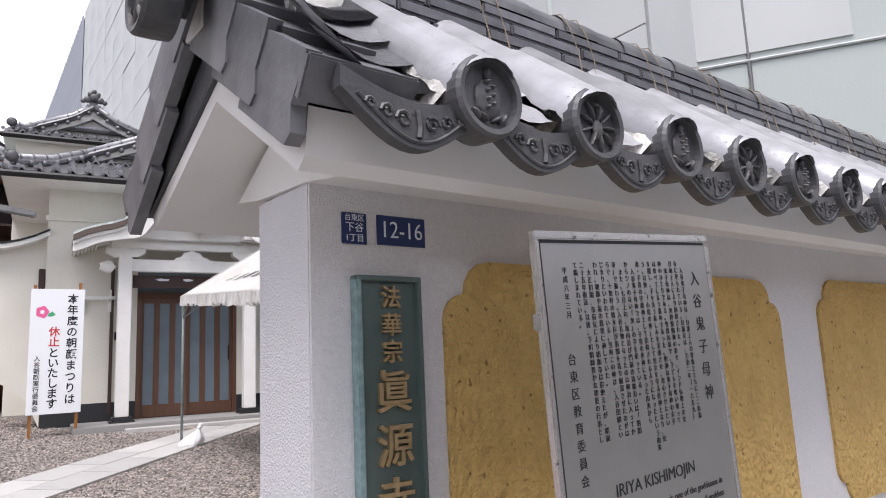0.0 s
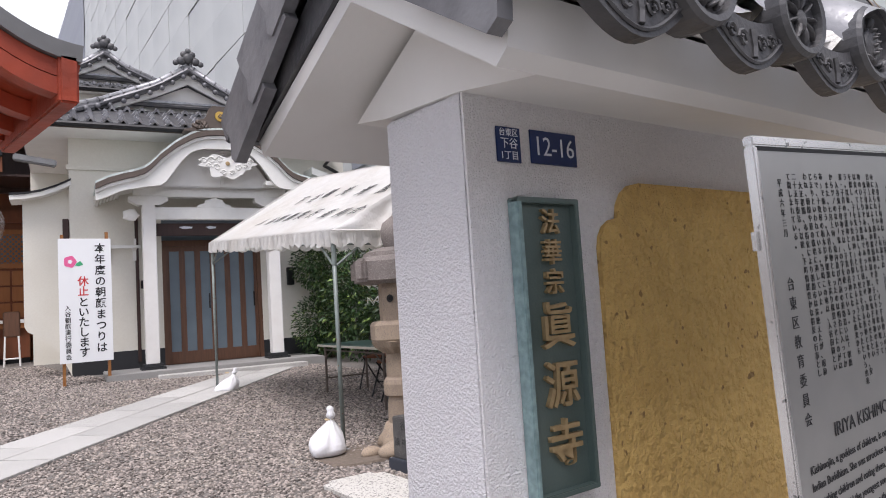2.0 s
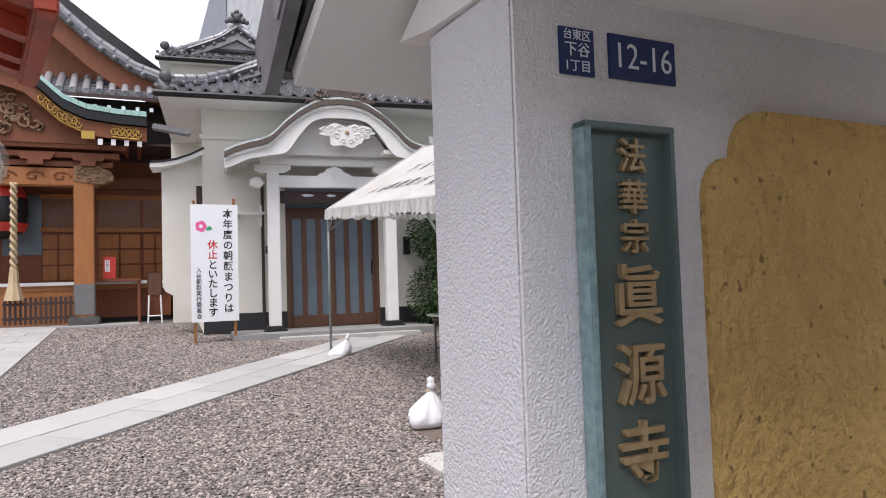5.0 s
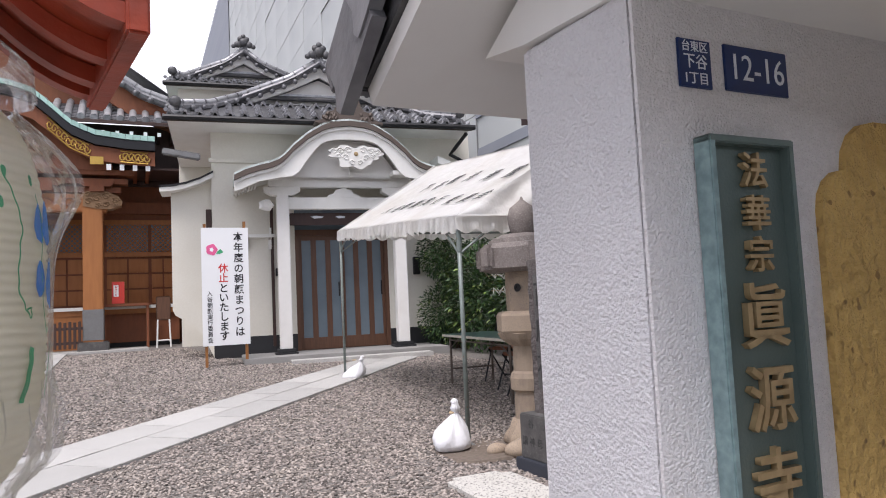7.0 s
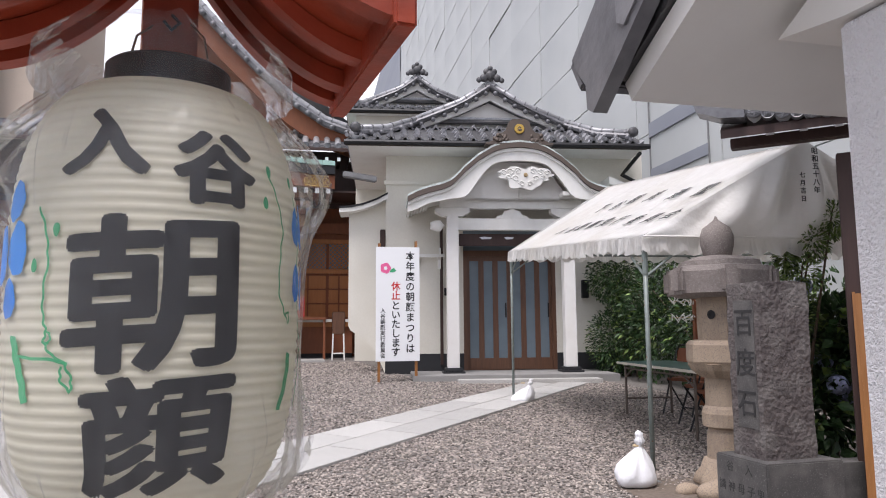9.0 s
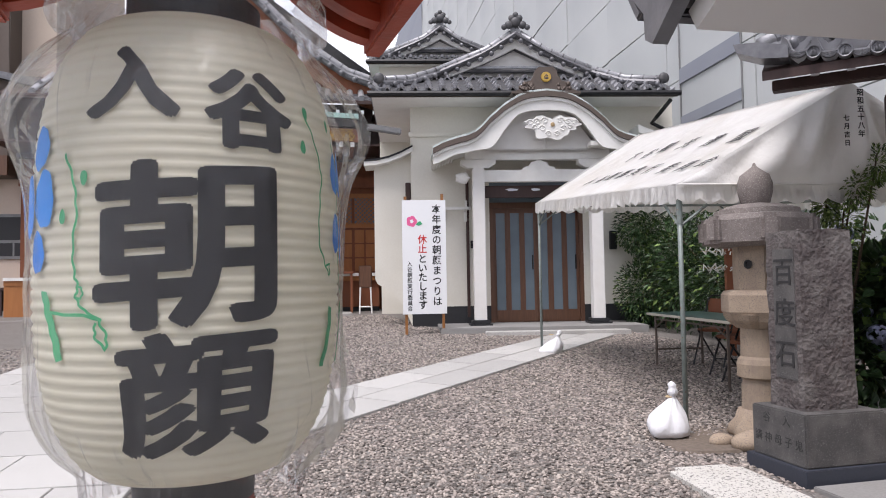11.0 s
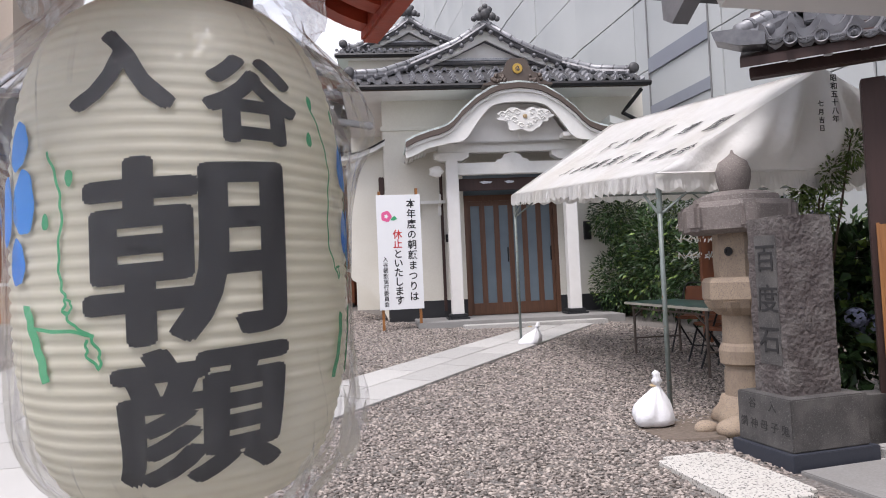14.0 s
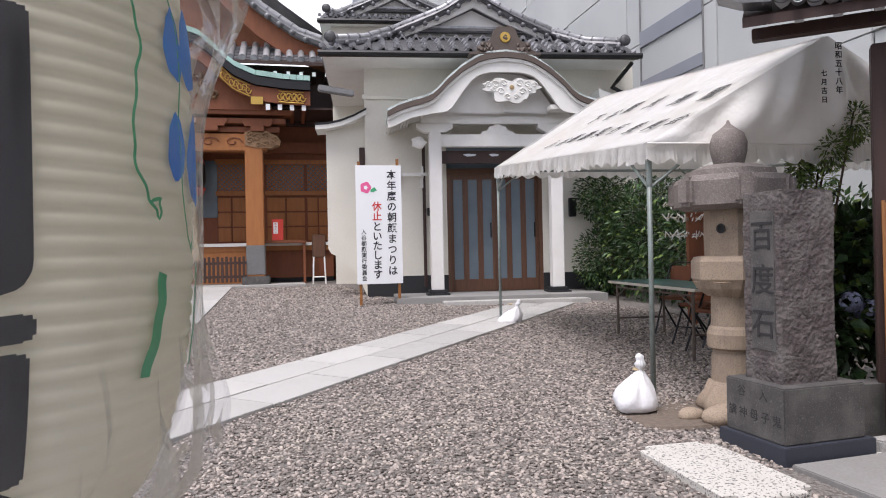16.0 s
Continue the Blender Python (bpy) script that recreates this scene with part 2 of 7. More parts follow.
CANVAS = translucent(material("white_tent_canvas", (0.87, 0.86, 0.84), 0.8, second=(0.7, 0.68, 0.65), grain=5, amount=0.25, bump=0.55, bump_scale=11, bump_depth=0.03, stain=(0.62, 0.55, 0.44), stain_scale=1.3, stain_amount=0.3), 0.22)
SACK = material("white_woven_sack", (0.76, 0.76, 0.78), 0.55, grain=90, amount=0.12, bump=0.4, bump_scale=22, bump_depth=0.02)
GLASS_DARK = material("frosted_blue_glass", (0.15, 0.19, 0.22), 0.25, second=(0.11, 0.14, 0.165), grain=2, amount=0.5)
BLACKBASE = material("black_wall_base", (0.018, 0.019, 0.022), 0.6, grain=20, amount=0.3)
TABLEGREEN = material("green_table_top", (0.018, 0.085, 0.075), 0.4, grain=30, amount=0.2)
TABLETRIM = material("cream_table_edge", (0.5, 0.47, 0.4), 0.5, grain=30, amount=0.2)
SHEET = material("grey_scaffold_sheet", (0.5, 0.515, 0.51), 0.7, second=(0.45, 0.465, 0.46), grain=0.5, amount=0.5, stain=(0.34, 0.36, 0.37), stain_scale=0.3, stain_amount=0.4)
SHEET_BLUE = material("grey_blue_scaffold_sheet", (0.27, 0.285, 0.32), 0.7, second=(0.22, 0.235, 0.275), grain=0.6, amount=0.6)
MESHNET = material("pale_scaffold_net", (0.429, 0.468, 0.452), 0.8, second=(0.374, 0.406, 0.390), grain=40, amount=0.4)
ROPEMAT = material("straw_rope", (0.5, 0.39, 0.24), 0.9, second=(0.36, 0.27, 0.15), grain=60, amount=0.5)
BEIGEWALL = material("beige_house_wall", (0.56, 0.46, 0.38), 0.9, grain=20, amount=0.15, stain=(0.42, 0.34, 0.28), stain_scale=0.7, stain_amount=0.3)
SHUTTER = material("brown_aluminium", (0.11, 0.085, 0.07), 0.5, 0.3, grain=20, amount=0.3)
LEAF = material("glossy_green_leaf", (0.03, 0.064, 0.02), 0.45, second=(0.016, 0.038, 0.012), grain=10, amount=0.5, island=0.55, spec=0.3)
LEAF_LIGHT = material("light_green_leaf", (0.13, 0.19, 0.04), 0.5, second=(0.085, 0.143, 0.033), grain=10, amount=0.5, island=0.5)
BARK = material("brown_bark", (0.09, 0.06, 0.04), 0.9, grain=30, amount=0.5)
FLOWER = material("blue_hydrangea_petal", (0.27, 0.3, 0.44), 0.7, grain=20, amount=0.3, island=0.3)
LANPAPER = translucent(material("ribbed_cream_vinyl", (0.88, 0.85, 0.72), 0.45, second=(0.84, 0.8, 0.66), grain=6, amount=0.3), 0.45)
OMIKUJI = material("white_paper", (0.78, 0.78, 0.77), 0.8, grain=20, amount=0.1)
CONCRETE = material("grey_concrete_paving", (0.27, 0.265, 0.255), 0.85, second=(0.2, 0.195, 0.19), grain=60, amount=0.5, stain=(0.16, 0.15, 0.14), stain_scale=2, stain_amount=0.4, bump=0.2, bump_scale=120)
ASPHALT = material("asphalt", (0.06, 0.06, 0.062), 0.9, second=(0.09, 0.09, 0.09), grain=150, amount=0.6, bump=0.4, bump_scale=120)
REDPLASTIC = material("red_plastic", (0.6, 0.05, 0.035), 0.4, grain=20, amount=0.1)
EARTH = material("bare_brown_earth", (0.12, 0.095, 0.075), 0.95, second=(0.19, 0.15, 0.12), grain=30, amount=0.6, bump=0.5, bump_scale=40)

film = bpy.data.materials.new("clear_plastic_film")
film.use_nodes = True
fn, fl = film.node_tree.nodes, film.node_tree.links
fn.clear()
f_out, f_mix = fn.new("ShaderNodeOutputMaterial"), fn.new("ShaderNodeMixShader")
f_clear, f_gloss, f_fres = fn.new("ShaderNodeBsdfTransparent"), fn.new("ShaderNodeBsdfGlossy"), fn.new("ShaderNodeFresnel")
f_noise, f_bump, f_co = fn.new("ShaderNodeTexNoise"), fn.new("ShaderNodeBump"), fn.new("ShaderNodeTexCoord")
f_clear.inputs["Color"].default_value = (0.98, 0.98, 0.985, 1)
f_gloss.inputs["Roughness"].default_value = 0.16
f_fres.inputs["IOR"].default_value = 1.35
f_noise.inputs["Scale"].default_value, f_noise.inputs["Detail"].default_value = 13.0, 2.0
f_bump.inputs["Strength"].default_value, f_bump.inputs["Distance"].default_value = 0.7, 0.04
fl.new(f_co.outputs["Object"], f_noise.inputs["Vector"])
fl.new(f_noise.outputs["Fac"], f_bump.inputs["Height"])
fl.new(f_bump.outputs[0], f_gloss.inputs["Normal"])
fl.new(f_bump.outputs[0], f_fres.inputs["Normal"])
f_half = fn.new("ShaderNodeMath")
f_half.operation = "MULTIPLY"
f_half.inputs[1].default_value = 0.5
fl.new(f_fres.outputs[0], f_half.inputs[0])
fl.new(f_half.outputs[0], f_mix.inputs[0])
fl.new(f_clear.outputs[0], f_mix.inputs[1])
fl.new(f_gloss.outputs[0], f_mix.inputs[2])
f_haze, f_add = fn.new("ShaderNodeBsdfTranslucent"), fn.new("ShaderNodeMixShader")
f_white, f_both = fn.new("ShaderNodeBsdfDiffuse"), fn.new("ShaderNodeMixShader")
f_haze.inputs["Color"].default_value = f_white.inputs["Color"].default_value = (0.9, 0.9, 0.92, 1)
f_both.inputs[0].default_value = 0.5
f_add.inputs[0].default_value = 0.07
fl.new(f_haze.outputs[0], f_both.inputs[1])
fl.new(f_white.outputs[0], f_both.inputs[2])
fl.new(f_mix.outputs[0], f_add.inputs[1])
fl.new(f_both.outputs[0], f_add.inputs[2])
fl.new(f_add.outputs[0], f_out.inputs["Surface"])


# ---- builders ----
SLOPE = 0.032


def ground_z(y):
    """The height of the yard, which rises gently away from the street."""
    return SLOPE * (min(y, 30.0) - 3.2)


def empty(name, m=None, label="", category="", group="", kind=""):
    ob = new(name)
    if m is not None:
        ob.matrix_world = m
    return tagged(ob, label, category, group, kind)


def part(name, bm, mat, parent=None, label="", smooth=False, m=None):
    me = bpy.data.meshes.new(name)
    bm.normal_update()
    bm.to_mesh(me)
    bm.free()
    me.materials.append(mat)
    if smooth:
        me.polygons.foreach_set("use_smooth", [True] * len(me.polygons))
    ob = new(name, me)
    if parent is not None:
        ob.parent = parent
    if m is not None:
        ob.matrix_basis = m
    if label:
        ob["label"] = label
    return ob


def shared(name, me, parent, m):
    ob = new(name, me)
    ob.parent = parent
    ob.matrix_basis = m
    return ob


def box(x0, x1, y0, y1, z0, z1, bevel=0.0, bm=None):
    own = bm is None
    bm = bm or bmesh.new()
    made = bmesh.ops.create_cube(bm, size=1.0, matrix=Matrix.Translation(((x0 + x1) / 2, (y0 + y1) / 2, (z0 + z1) / 2)) @ Matrix.Diagonal((abs(x1 - x0), abs(y1 - y0), abs(z1 - z0), 1)))
    if bevel and own:
        bmesh.ops.bevel(bm, geom=bm.edges[:], offset=bevel, segments=2, affect="EDGES")
    return bm


def prism(poly, a, b, axis="x", bm=None):
    """A polygon pushed along an axis from a to b. axis x: points are (y, z); y: (x, z); z: (x, y)."""
    bm = bm or bmesh.new()
    def at(p, d):
        return {"x": (d, p[0], p[1]), "y": (p[0], d, p[1]), "z": (p[0], p[1], d)}[axis]
    lo, hi = [bm.verts.new(at(p, a)) for p in poly], [bm.verts.new(at(p, b)) for p in poly]
    k = len(poly)
    bm.faces.new(lo)
    bm.faces.new(hi[::-1])
    for i in range(k):
        bm.faces.new((lo[i], hi[i], hi[(i + 1) % k], lo[(i + 1) % k]))
    bmesh.ops.recalc_face_normals(bm, faces=bm.faces[:])
    return bm


def lathe(profile, segs=24, bm=None, m=None, lobes=0, lobe=0.0):
    """A turned shape round z from (radius, height) pairs."""
    bm = bm or bmesh.new()
    rings = []
    for r, z in profile:
        ring = []
        for i in range(segs):
            a = 2 * math.pi * i / segs
            k = r * (1 + (lobe * math.cos(lobes * a) if lobes else 0))
            v = Vector((k * math.cos(a), k * math.sin(a), z))
            ring.append(bm.verts.new(m @ v if m else v))
        rings.append(ring)
    for p, q in zip(rings, rings[1:]):
        for i in range(segs):
            bm.faces.new((p[i], p[(i + 1) % segs], q[(i + 1) % segs], q[i]))
    bm.faces.new(rings[0][::-1])
    bm.faces.new(rings[-1])
    return bm


def tube(points, r, segs=8, bm=None, taper=None):
    """A round bar along points."""
    bm = bm or bmesh.new()
    points = [Vector(p) for p in points]
    rings = []
    for i, p in enumerate(points):
        d = (points[min(i + 1, len(points) - 1)] - points[max(i - 1, 0)]).normalized()
        side = d.cross(Vector((0, 0, 1)) if abs(d.z) < 0.95 else Vector((1, 0, 0))).normalized()
        up = side.cross(d)
        k = r if taper is None else r + (taper - r) * i / (len(points) - 1)
        rings.append([bm.verts.new(p + side * k * math.cos(2 * math.pi * j / segs) + up * k * math.sin(2 * math.pi * j / segs)) for j in range(segs)])
    for a, b in zip(rings, rings[1:]):
        for j in range(segs):
            bm.faces.new((a[j], a[(j + 1) % segs], b[(j + 1) % segs], b[j]))
    bm.faces.new(rings[0])
    bm.faces.new(rings[-1][::-1])
    bmesh.ops.recalc_face_normals(bm, faces=bm.faces[:])
    return bm


def sheet(nu, nv, f, bm=None):
    """A surface from f(u, v), u and v from 0 to 1."""
    bm = bm or bmesh.new()
    g = [[bm.verts.new(f(i / nu, j / nv)) for j in range(nv + 1)] for i in range(nu + 1)]
    for i in range(nu):
        for j in range(nv):
            bm.faces.new((g[i][j], g[i + 1][j], g[i + 1][j + 1], g[i][j + 1]))
    return bm


def thick(bm, d):
    bmesh.ops.solidify(bm, geom=bm.faces[:], thickness=d)
    return bm


def lettering(text, size, depth=0.002, bold=0.0, width=1.0, spacing=1.0):
    """Text in the built-in font as a mesh in the x-z plane, facing -y, centred on the origin."""
    cu = bpy.data.curves.new("lettering", "FONT")
    cu.body, cu.size, cu.extrude, cu.offset, cu.resolution_u = text, size, depth, bold, 3
    cu.align_x, cu.align_y = "CENTER", "CENTER"
    cu.space_character = spacing
    ob = bpy.data.objects.new("lettering", cu)
    scene.collection.objects.link(ob)
    me = bpy.data.meshes.new_from_object(ob.evaluated_get(bpy.context.evaluated_depsgraph_get()))
    bpy.data.objects.remove(ob)
    bpy.data.curves.remove(cu)
    bm = bmesh.new()
    bm.from_mesh(me)
    bpy.data.meshes.remove(me)
    bmesh.ops.transform(bm, matrix=Matrix.Rotation(radians(90), 4, "X") @ Matrix.Diagonal((width, 1, 1, 1)), verts=bm.verts[:])
    return bm


def column(text, size, pitch, depth=0.002, bold=0.0, width=1.0):
    """Characters one under another, the first centred on the origin."""
    out = bmesh.new()
    for i, ch in enumerate(text):
        if ch == " ":
            continue
        piece = lettering(ch, size, depth, bold, width)
        bmesh.ops.translate(piece, vec=(0, 0, -i * pitch), verts=piece.verts[:])
        me = bpy.data.meshes.new("t")
        piece.to_mesh(me)
        piece.free()
        out.from_mesh(me)
        bpy.data.meshes.remove(me)
    return out


# ---- ground ----
def ground_sheet(name, x0, x1, ys, lift, mat):
    bm = bmesh.new()
    rows = [(bm.verts.new((x0, y, ground_z(y) + lift)), bm.verts.new((x1, y, ground_z(y) + lift))) for y in ys]
    for (a, b), (c, d) in zip(rows, rows[1:]):
        bm.faces.new((a, b, d, c))
    return part(name, bm, mat)


tagged(ground_sheet("ground", -400, 400, (-400, -10, 30, 600), 0.0, GRAVEL), "grey gravel yard sloping up to the hall", "ground", kind="structure")
tagged(ground_sheet("pavement", -30, 12, (-3.6, -0.35), 0.03, CONCRETE), "grey concrete pavement along the street wall", "pavement", kind="structure")
tagged(ground_sheet("road", -60, 60, (-18, -3.7), 0.006, ASPHALT), "asphalt street outside the temple", "road", kind="structure")

# Added block, out of view: dims the street front and what the steel mirrors.
across = empty("street_shade_block", pose(0, -19, 0), "added unseen block across the street, darkens the wall front", "building")
part("wall", box(-40, 40, -8, 0, -0.8, 6.5), BEIGEWALL, across)
for k in range(16):
    for z in (1.0, 4.0):
        part("window", box(-38 + 5 * k, -35.4 + 5 * k, -0.02, 0.03, z, z + 1.8), GLASS_DARK, across)

# ---- the street wall with its tiled roof ----
WALL = pose(0, 0, 0, 0, 0, -7.5)
wall = empty("wall_street", WALL, "white stucco temple wall end with ochre plaster panels under a tiled roof", "wall", kind="structure")
WALL_END = 7.0
part("wall_body", box(0.008, WALL_END, 0.0, 0.262, -0.3, 1.635, 0.006), STUCCO, wall)
part("wall_face", box(0.008, WALL_END, -0.004, 0.002, -0.3, 1.634), STUCCO2, wall, "trowelled white stucco face")
part("cove", prism([(-0.235, 1.592), (0.1, 1.80), (0.368, 1.659), (0.243, 1.64), (0.0, 1.628)], 0.0, WALL_END), PLASTER, wall, "smooth white plaster cove")
part("eave_board", prism([(-0.275, 1.565), (0.11, 1.812), (0.553, 1.612), (0.575, 1.65), (0.1, 1.856), (-0.315, 1.665), (-0.3, 1.585)], -0.15, WALL_END), PLASTER, wall, "white plaster eave board")


def ochre_panel(x0, x1, z0, z1):
    """An ochre field with stepped, rounded corners."""
    def corner(cx, cz, sx, sz):
        a, b = 0.065, 0.08
        pts = []
        for k in range(5):
            t = radians(90 * k / 4)
            pts.append((cx + sx * (a + b - b * math.sin(t)), cz + sz * (0.0 + b * (1 - math.cos(t)))))
        for k in range(5):
            t = radians(90 * k / 4)
            pts.append((cx + sx * (a - a * math.sin(t)), cz + sz * (b + a * (1 - math.cos(t)))))
        return pts
    outline = corner(x0, z1, 1, -1) + corner(x0, z0, 1, 1)[::-1] + corner(x1, z0, -1, 1) + corner(x1, z1, -1, -1)[::-1]
    bm = prism(outline, -0.016, 0.0, "y")
    return bm


for x0, x1 in ((0.345, 1.92), (2.24, 3.8), (4.12, 5.7)):
    part("ochre_panel", ochre_panel(x0, x1, 0.62 if x0 > 1 else 0.5, 1.48 + 0.02 * (x0 > 1)), YELLOW, wall, "rough ochre plaster panel with stepped corners")

# tiles of the wall's roof
TILT_T = 38.0
T0 = Vector((0.15, -0.40, 1.705))
STEP = 0.295
up_dir = Vector((0, math.cos(radians(TILT_T)), math.sin(radians(TILT_T))))
SLOPE_LEN = 0.60


def barrel_mesh(r, length, taper=0.93):
    bm = bmesh.new()
    n = 10
    rings = []
    for j, (s, k) in enumerate(((0, 1.0), (0.5, 1.0), (0.5001, taper), (1.0, taper * 0.98))):
        rings.append([bm.verts.new((r * k * math.cos(math.pi * i / n), s * length, r * k * math.sin(math.pi * i / n))) for i in range(n + 1)])
    for a, b in zip(rings, rings[1:]):
        for i in range(n):
            bm.faces.new((a[i], a[i + 1], b[i + 1], b[i]))
    bmesh.ops.recalc_face_normals(bm, faces=bm.faces[:])
    return bm


def end_disc_mesh(r, kind):
    """A round end tile with a raised rim and a raised fruit or bird in plain relief. Faces -y."""
    bm = lathe([(r * 0.96, 0.05), (r, 0.02), (r, -0.012), (r * 0.93, -0.02), (r * 0.8, -0.018), (r * 0.77, -0.004), (0.001, -0.004)], 28, m=Matrix.Rotation(radians(90), 4, "X") @ Matrix.Diagonal((1, 1, -1, 1)))
    def blob(cx, cz, a, b, turn=0.0, h=0.012):
        m = Matrix.Translation((cx, -0.006, cz)) @ Matrix.Rotation(turn, 4, "Y") @ Matrix.Diagonal((a, h, b, 1))
        bmesh.ops.create_icosphere(bm, subdivisions=2, radius=1.0, matrix=m)
    if kind == "fruit":
        blob(0.0, -0.004, r * 0.42, r * 0.5)
        blob(0, r * 0.55, r * 0.1, r * 0.16)
        for s in range(7):
            blob(-0.11 * r + (s % 2) * 0.16 * r, r * 0.3 - s * r * 0.1, r * 0.075, r * 0.07, 0, 0.02)
        for a in (-2, -1, 1, 2):
            blob(a * r * 0.2, -r * 0.55 + abs(a) * r * 0.04, r * 0.17, r * 0.06, -a * 0.5, 0.014)
    else:
        for a in range(9):
            t = radians(-160 + a * 40)
            blob(math.cos(t) * r * 0.45, math.sin(t) * r * 0.42 - r * 0.05, r * 0.3, r * 0.05, -t, 0.012)
        blob(0, -r * 0.15, r * 0.2, r * 0.3)
        blob(r * 0.12, r * 0.35, r * 0.06, r * 0.24, 0.5)
        blob(-r * 0.02, r * 0.52, r * 0.12, r * 0.06, 0.3)
    return bm


def scallop_mesh(w):
    """A pan tile's hanging front, a drooping plate with a rim and scrolls. Faces -y."""
    n = 14
    top = [(-w / 2 + w * i / n, 0.02 - 0.035 * math.sin(math.pi * i / n)) for i in range(n + 1)]
    low = []
    for i in range(n + 1):
        s = i / n
        k = math.sin(math.pi * s) ** 1.1
        low.append((-w / 2 + w * s, -0.016 - 0.08 * k))
    bm = prism(top + low[::-1], -0.012, 0.016, "y")
    inner = [(x * 0.8, z * 0.8 - 0.008) for x, z in low]
    for sgn in (-1, 1):
        for k in range(3):
            cx, cz, rr = sgn * w * (0.1 + 0.11 * k), -0.05 + 0.008 * k, 0.016 - 0.003 * k
            pts = [(cx + rr * (1 - a / 14) * math.cos(a * 0.75) * sgn, -0.014, cz + rr * (1 - a / 14) * math.sin(a * 0.75)) for a in range(11)]
            tube(pts, 0.0035, 5, bm)
    tube([(x, -0.013, z) for x, z in inner], 0.0035, 5, bm)
    tube([(0, -0.014, -0.03), (0.003, -0.014, -0.06), (0, -0.014, -0.078)], 0.006, 5, bm)
    return bm


def pan_mesh(w, length):
    """A sagging pan tile with a thick lower edge."""
    n = 8
    bm = sheet(n, 1, lambda u, v: (-w / 2 + w * u, v * length, -0.045 * math.sin(math.pi * u)))
    return thick(bm, -0.024)


def as_mesh(name, bm, mat, smooth=False):
    me = bpy.data.meshes.new(name)
    bm.normal_update()
    bm.to_mesh(me)
    bm.free()
    me.materials.append(mat)
    if smooth:
        me.polygons.foreach_set("use_smooth", [True] * len(me.polygons))
    return me


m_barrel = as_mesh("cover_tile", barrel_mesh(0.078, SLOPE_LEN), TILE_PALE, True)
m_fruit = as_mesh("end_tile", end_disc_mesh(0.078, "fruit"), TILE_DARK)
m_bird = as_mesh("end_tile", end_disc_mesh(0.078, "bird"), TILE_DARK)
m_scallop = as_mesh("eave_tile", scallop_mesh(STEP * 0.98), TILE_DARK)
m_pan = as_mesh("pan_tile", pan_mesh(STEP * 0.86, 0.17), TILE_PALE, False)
m_bed = as_mesh("mortar_bed", thick(sheet(4, 20, lambda u, v: (-0.03 * (1 - u) - 0.012 * (1 - u) * math.sin(37 * v), v * SLOPE_LEN, 0.05 * u + 0.004 * math.sin(29 * v))), 0.02), MORTAR)
tilt = Matrix.Rotation(radians(TILT_T), 4, "X")
flip = Matrix.Rotation(radians(180), 4, "Z")
N_BAR = 22
for side in (0, 1):
    def place(local):
        if side == 0:
            return local
        return Matrix.Translation((0, 0.19, 0.055)) @ Matrix.Diagonal((1, -1, 1, 1)) @ local
    for k in range(N_BAR):
        base = T0 + Vector((k * STEP, 0, 0))
        shared("cover_tile", m_barrel, wall, place(Matrix.Translation(base + Vector((0, 0, 0.0))) @ tilt))
        shared("end_tile", m_fruit if k % 2 == 0 else m_bird, wall, place(Matrix.Translation(base + Vector((0, -0.012, 0.0)))))
        mid = base + Vector((-STEP / 2, 0, 0))
        shared("eave_tile", m_scallop, wall, place(Matrix.Translation(mid + Vector((0, 0.005, -0.02)))))
        for j in range(4):
            lift = Vector((0, 0, 0.03)) + up_dir * (0.1 * j) + Vector((0, 0, 0.018 * j))
            shared("pan_tile", m_pan, wall, place(Matrix.Translation(mid + lift) @ tilt))
        for sg in (-1, 1):
            shared("mortar_bed", m_bed, wall, place(Matrix.Translation(base + Vector((sg * 0.075, 0.03, -0.03))) @ tilt @ Matrix.Diagonal((sg * -0.8, 0.9, 1, 1))))
part("roof_bed", prism([(-0.35, 1.70), (0.1, 1.98), (0.59, 1.69), (0.56, 1.655), (0.1, 1.858), (-0.32, 1.672)], 0.0, WALL_END), MORTAR, wall, "mortar bed under the tiles")

# ridge of flat courses with a round cap, bound with copper wire
part("ridge_core", box(-0.2, WALL_END, 0.06, 0.19, 1.95, 2.2), MORTAR, wall)
course = {}
for j in range(4):
    w2 = 0.105 - 0.008 * j
    ln = 0.3
    course[j] = as_mesh("ridge_course", box(0, ln - 0.006, 0.126 - w2, 0.126 + w2, 0, 0.036, 0.006), TILE)
    x = -0.22 - 0.1 * (j % 2)
    while x < WALL_END:
        shared("ridge_course", course[j], wall, Matrix.Translation((x, 0, 2.07 + 0.043 * j)))
        x += ln
m_cap = as_mesh("ridge_cap", barrel_mesh(0.082, 0.3, 0.96), TILE, True)
x = -0.24
while x < WALL_END:
    shared("ridge_cap", m_cap, wall, Matrix.Translation((x, 0.126, 2.235)) @ Matrix.Rotation(radians(-90), 4, "Z"))
    x += 0.29
for k in range(16):
    for dx in (0.0, 0.07):
        x = 0.55 + 0.38 * k + dx
        jit = random.uniform(-0.02, 0.02)
        pts = [(x + jit, 0.0, 2.07), (x + 0.01, 0.018, 2.15), (x, 0.035, 2.24), (x - 0.005, 0.065, 2.3), (x, 0.126, 2.325), (x, 0.19, 2.3), (x, 0.22, 2.2), (x + jit, 0.25, 2.07)]
        part("tie_wire", tube(pts, 0.002, 5), WIRE, wall)
part("finial", lathe([(0.05, 0), (0.06, 0.015), (0.045, 0.03), (0.04, 0.05), (0.075, 0.075), (0.092, 0.12), (0.09, 0.16), (0.06, 0.205), (0.02, 0.225), (0.001, 0.23)], 24, m=Matrix.Translation((1.06, 0.3, 2.2))), TILE, wall, "round glazed finial", True)

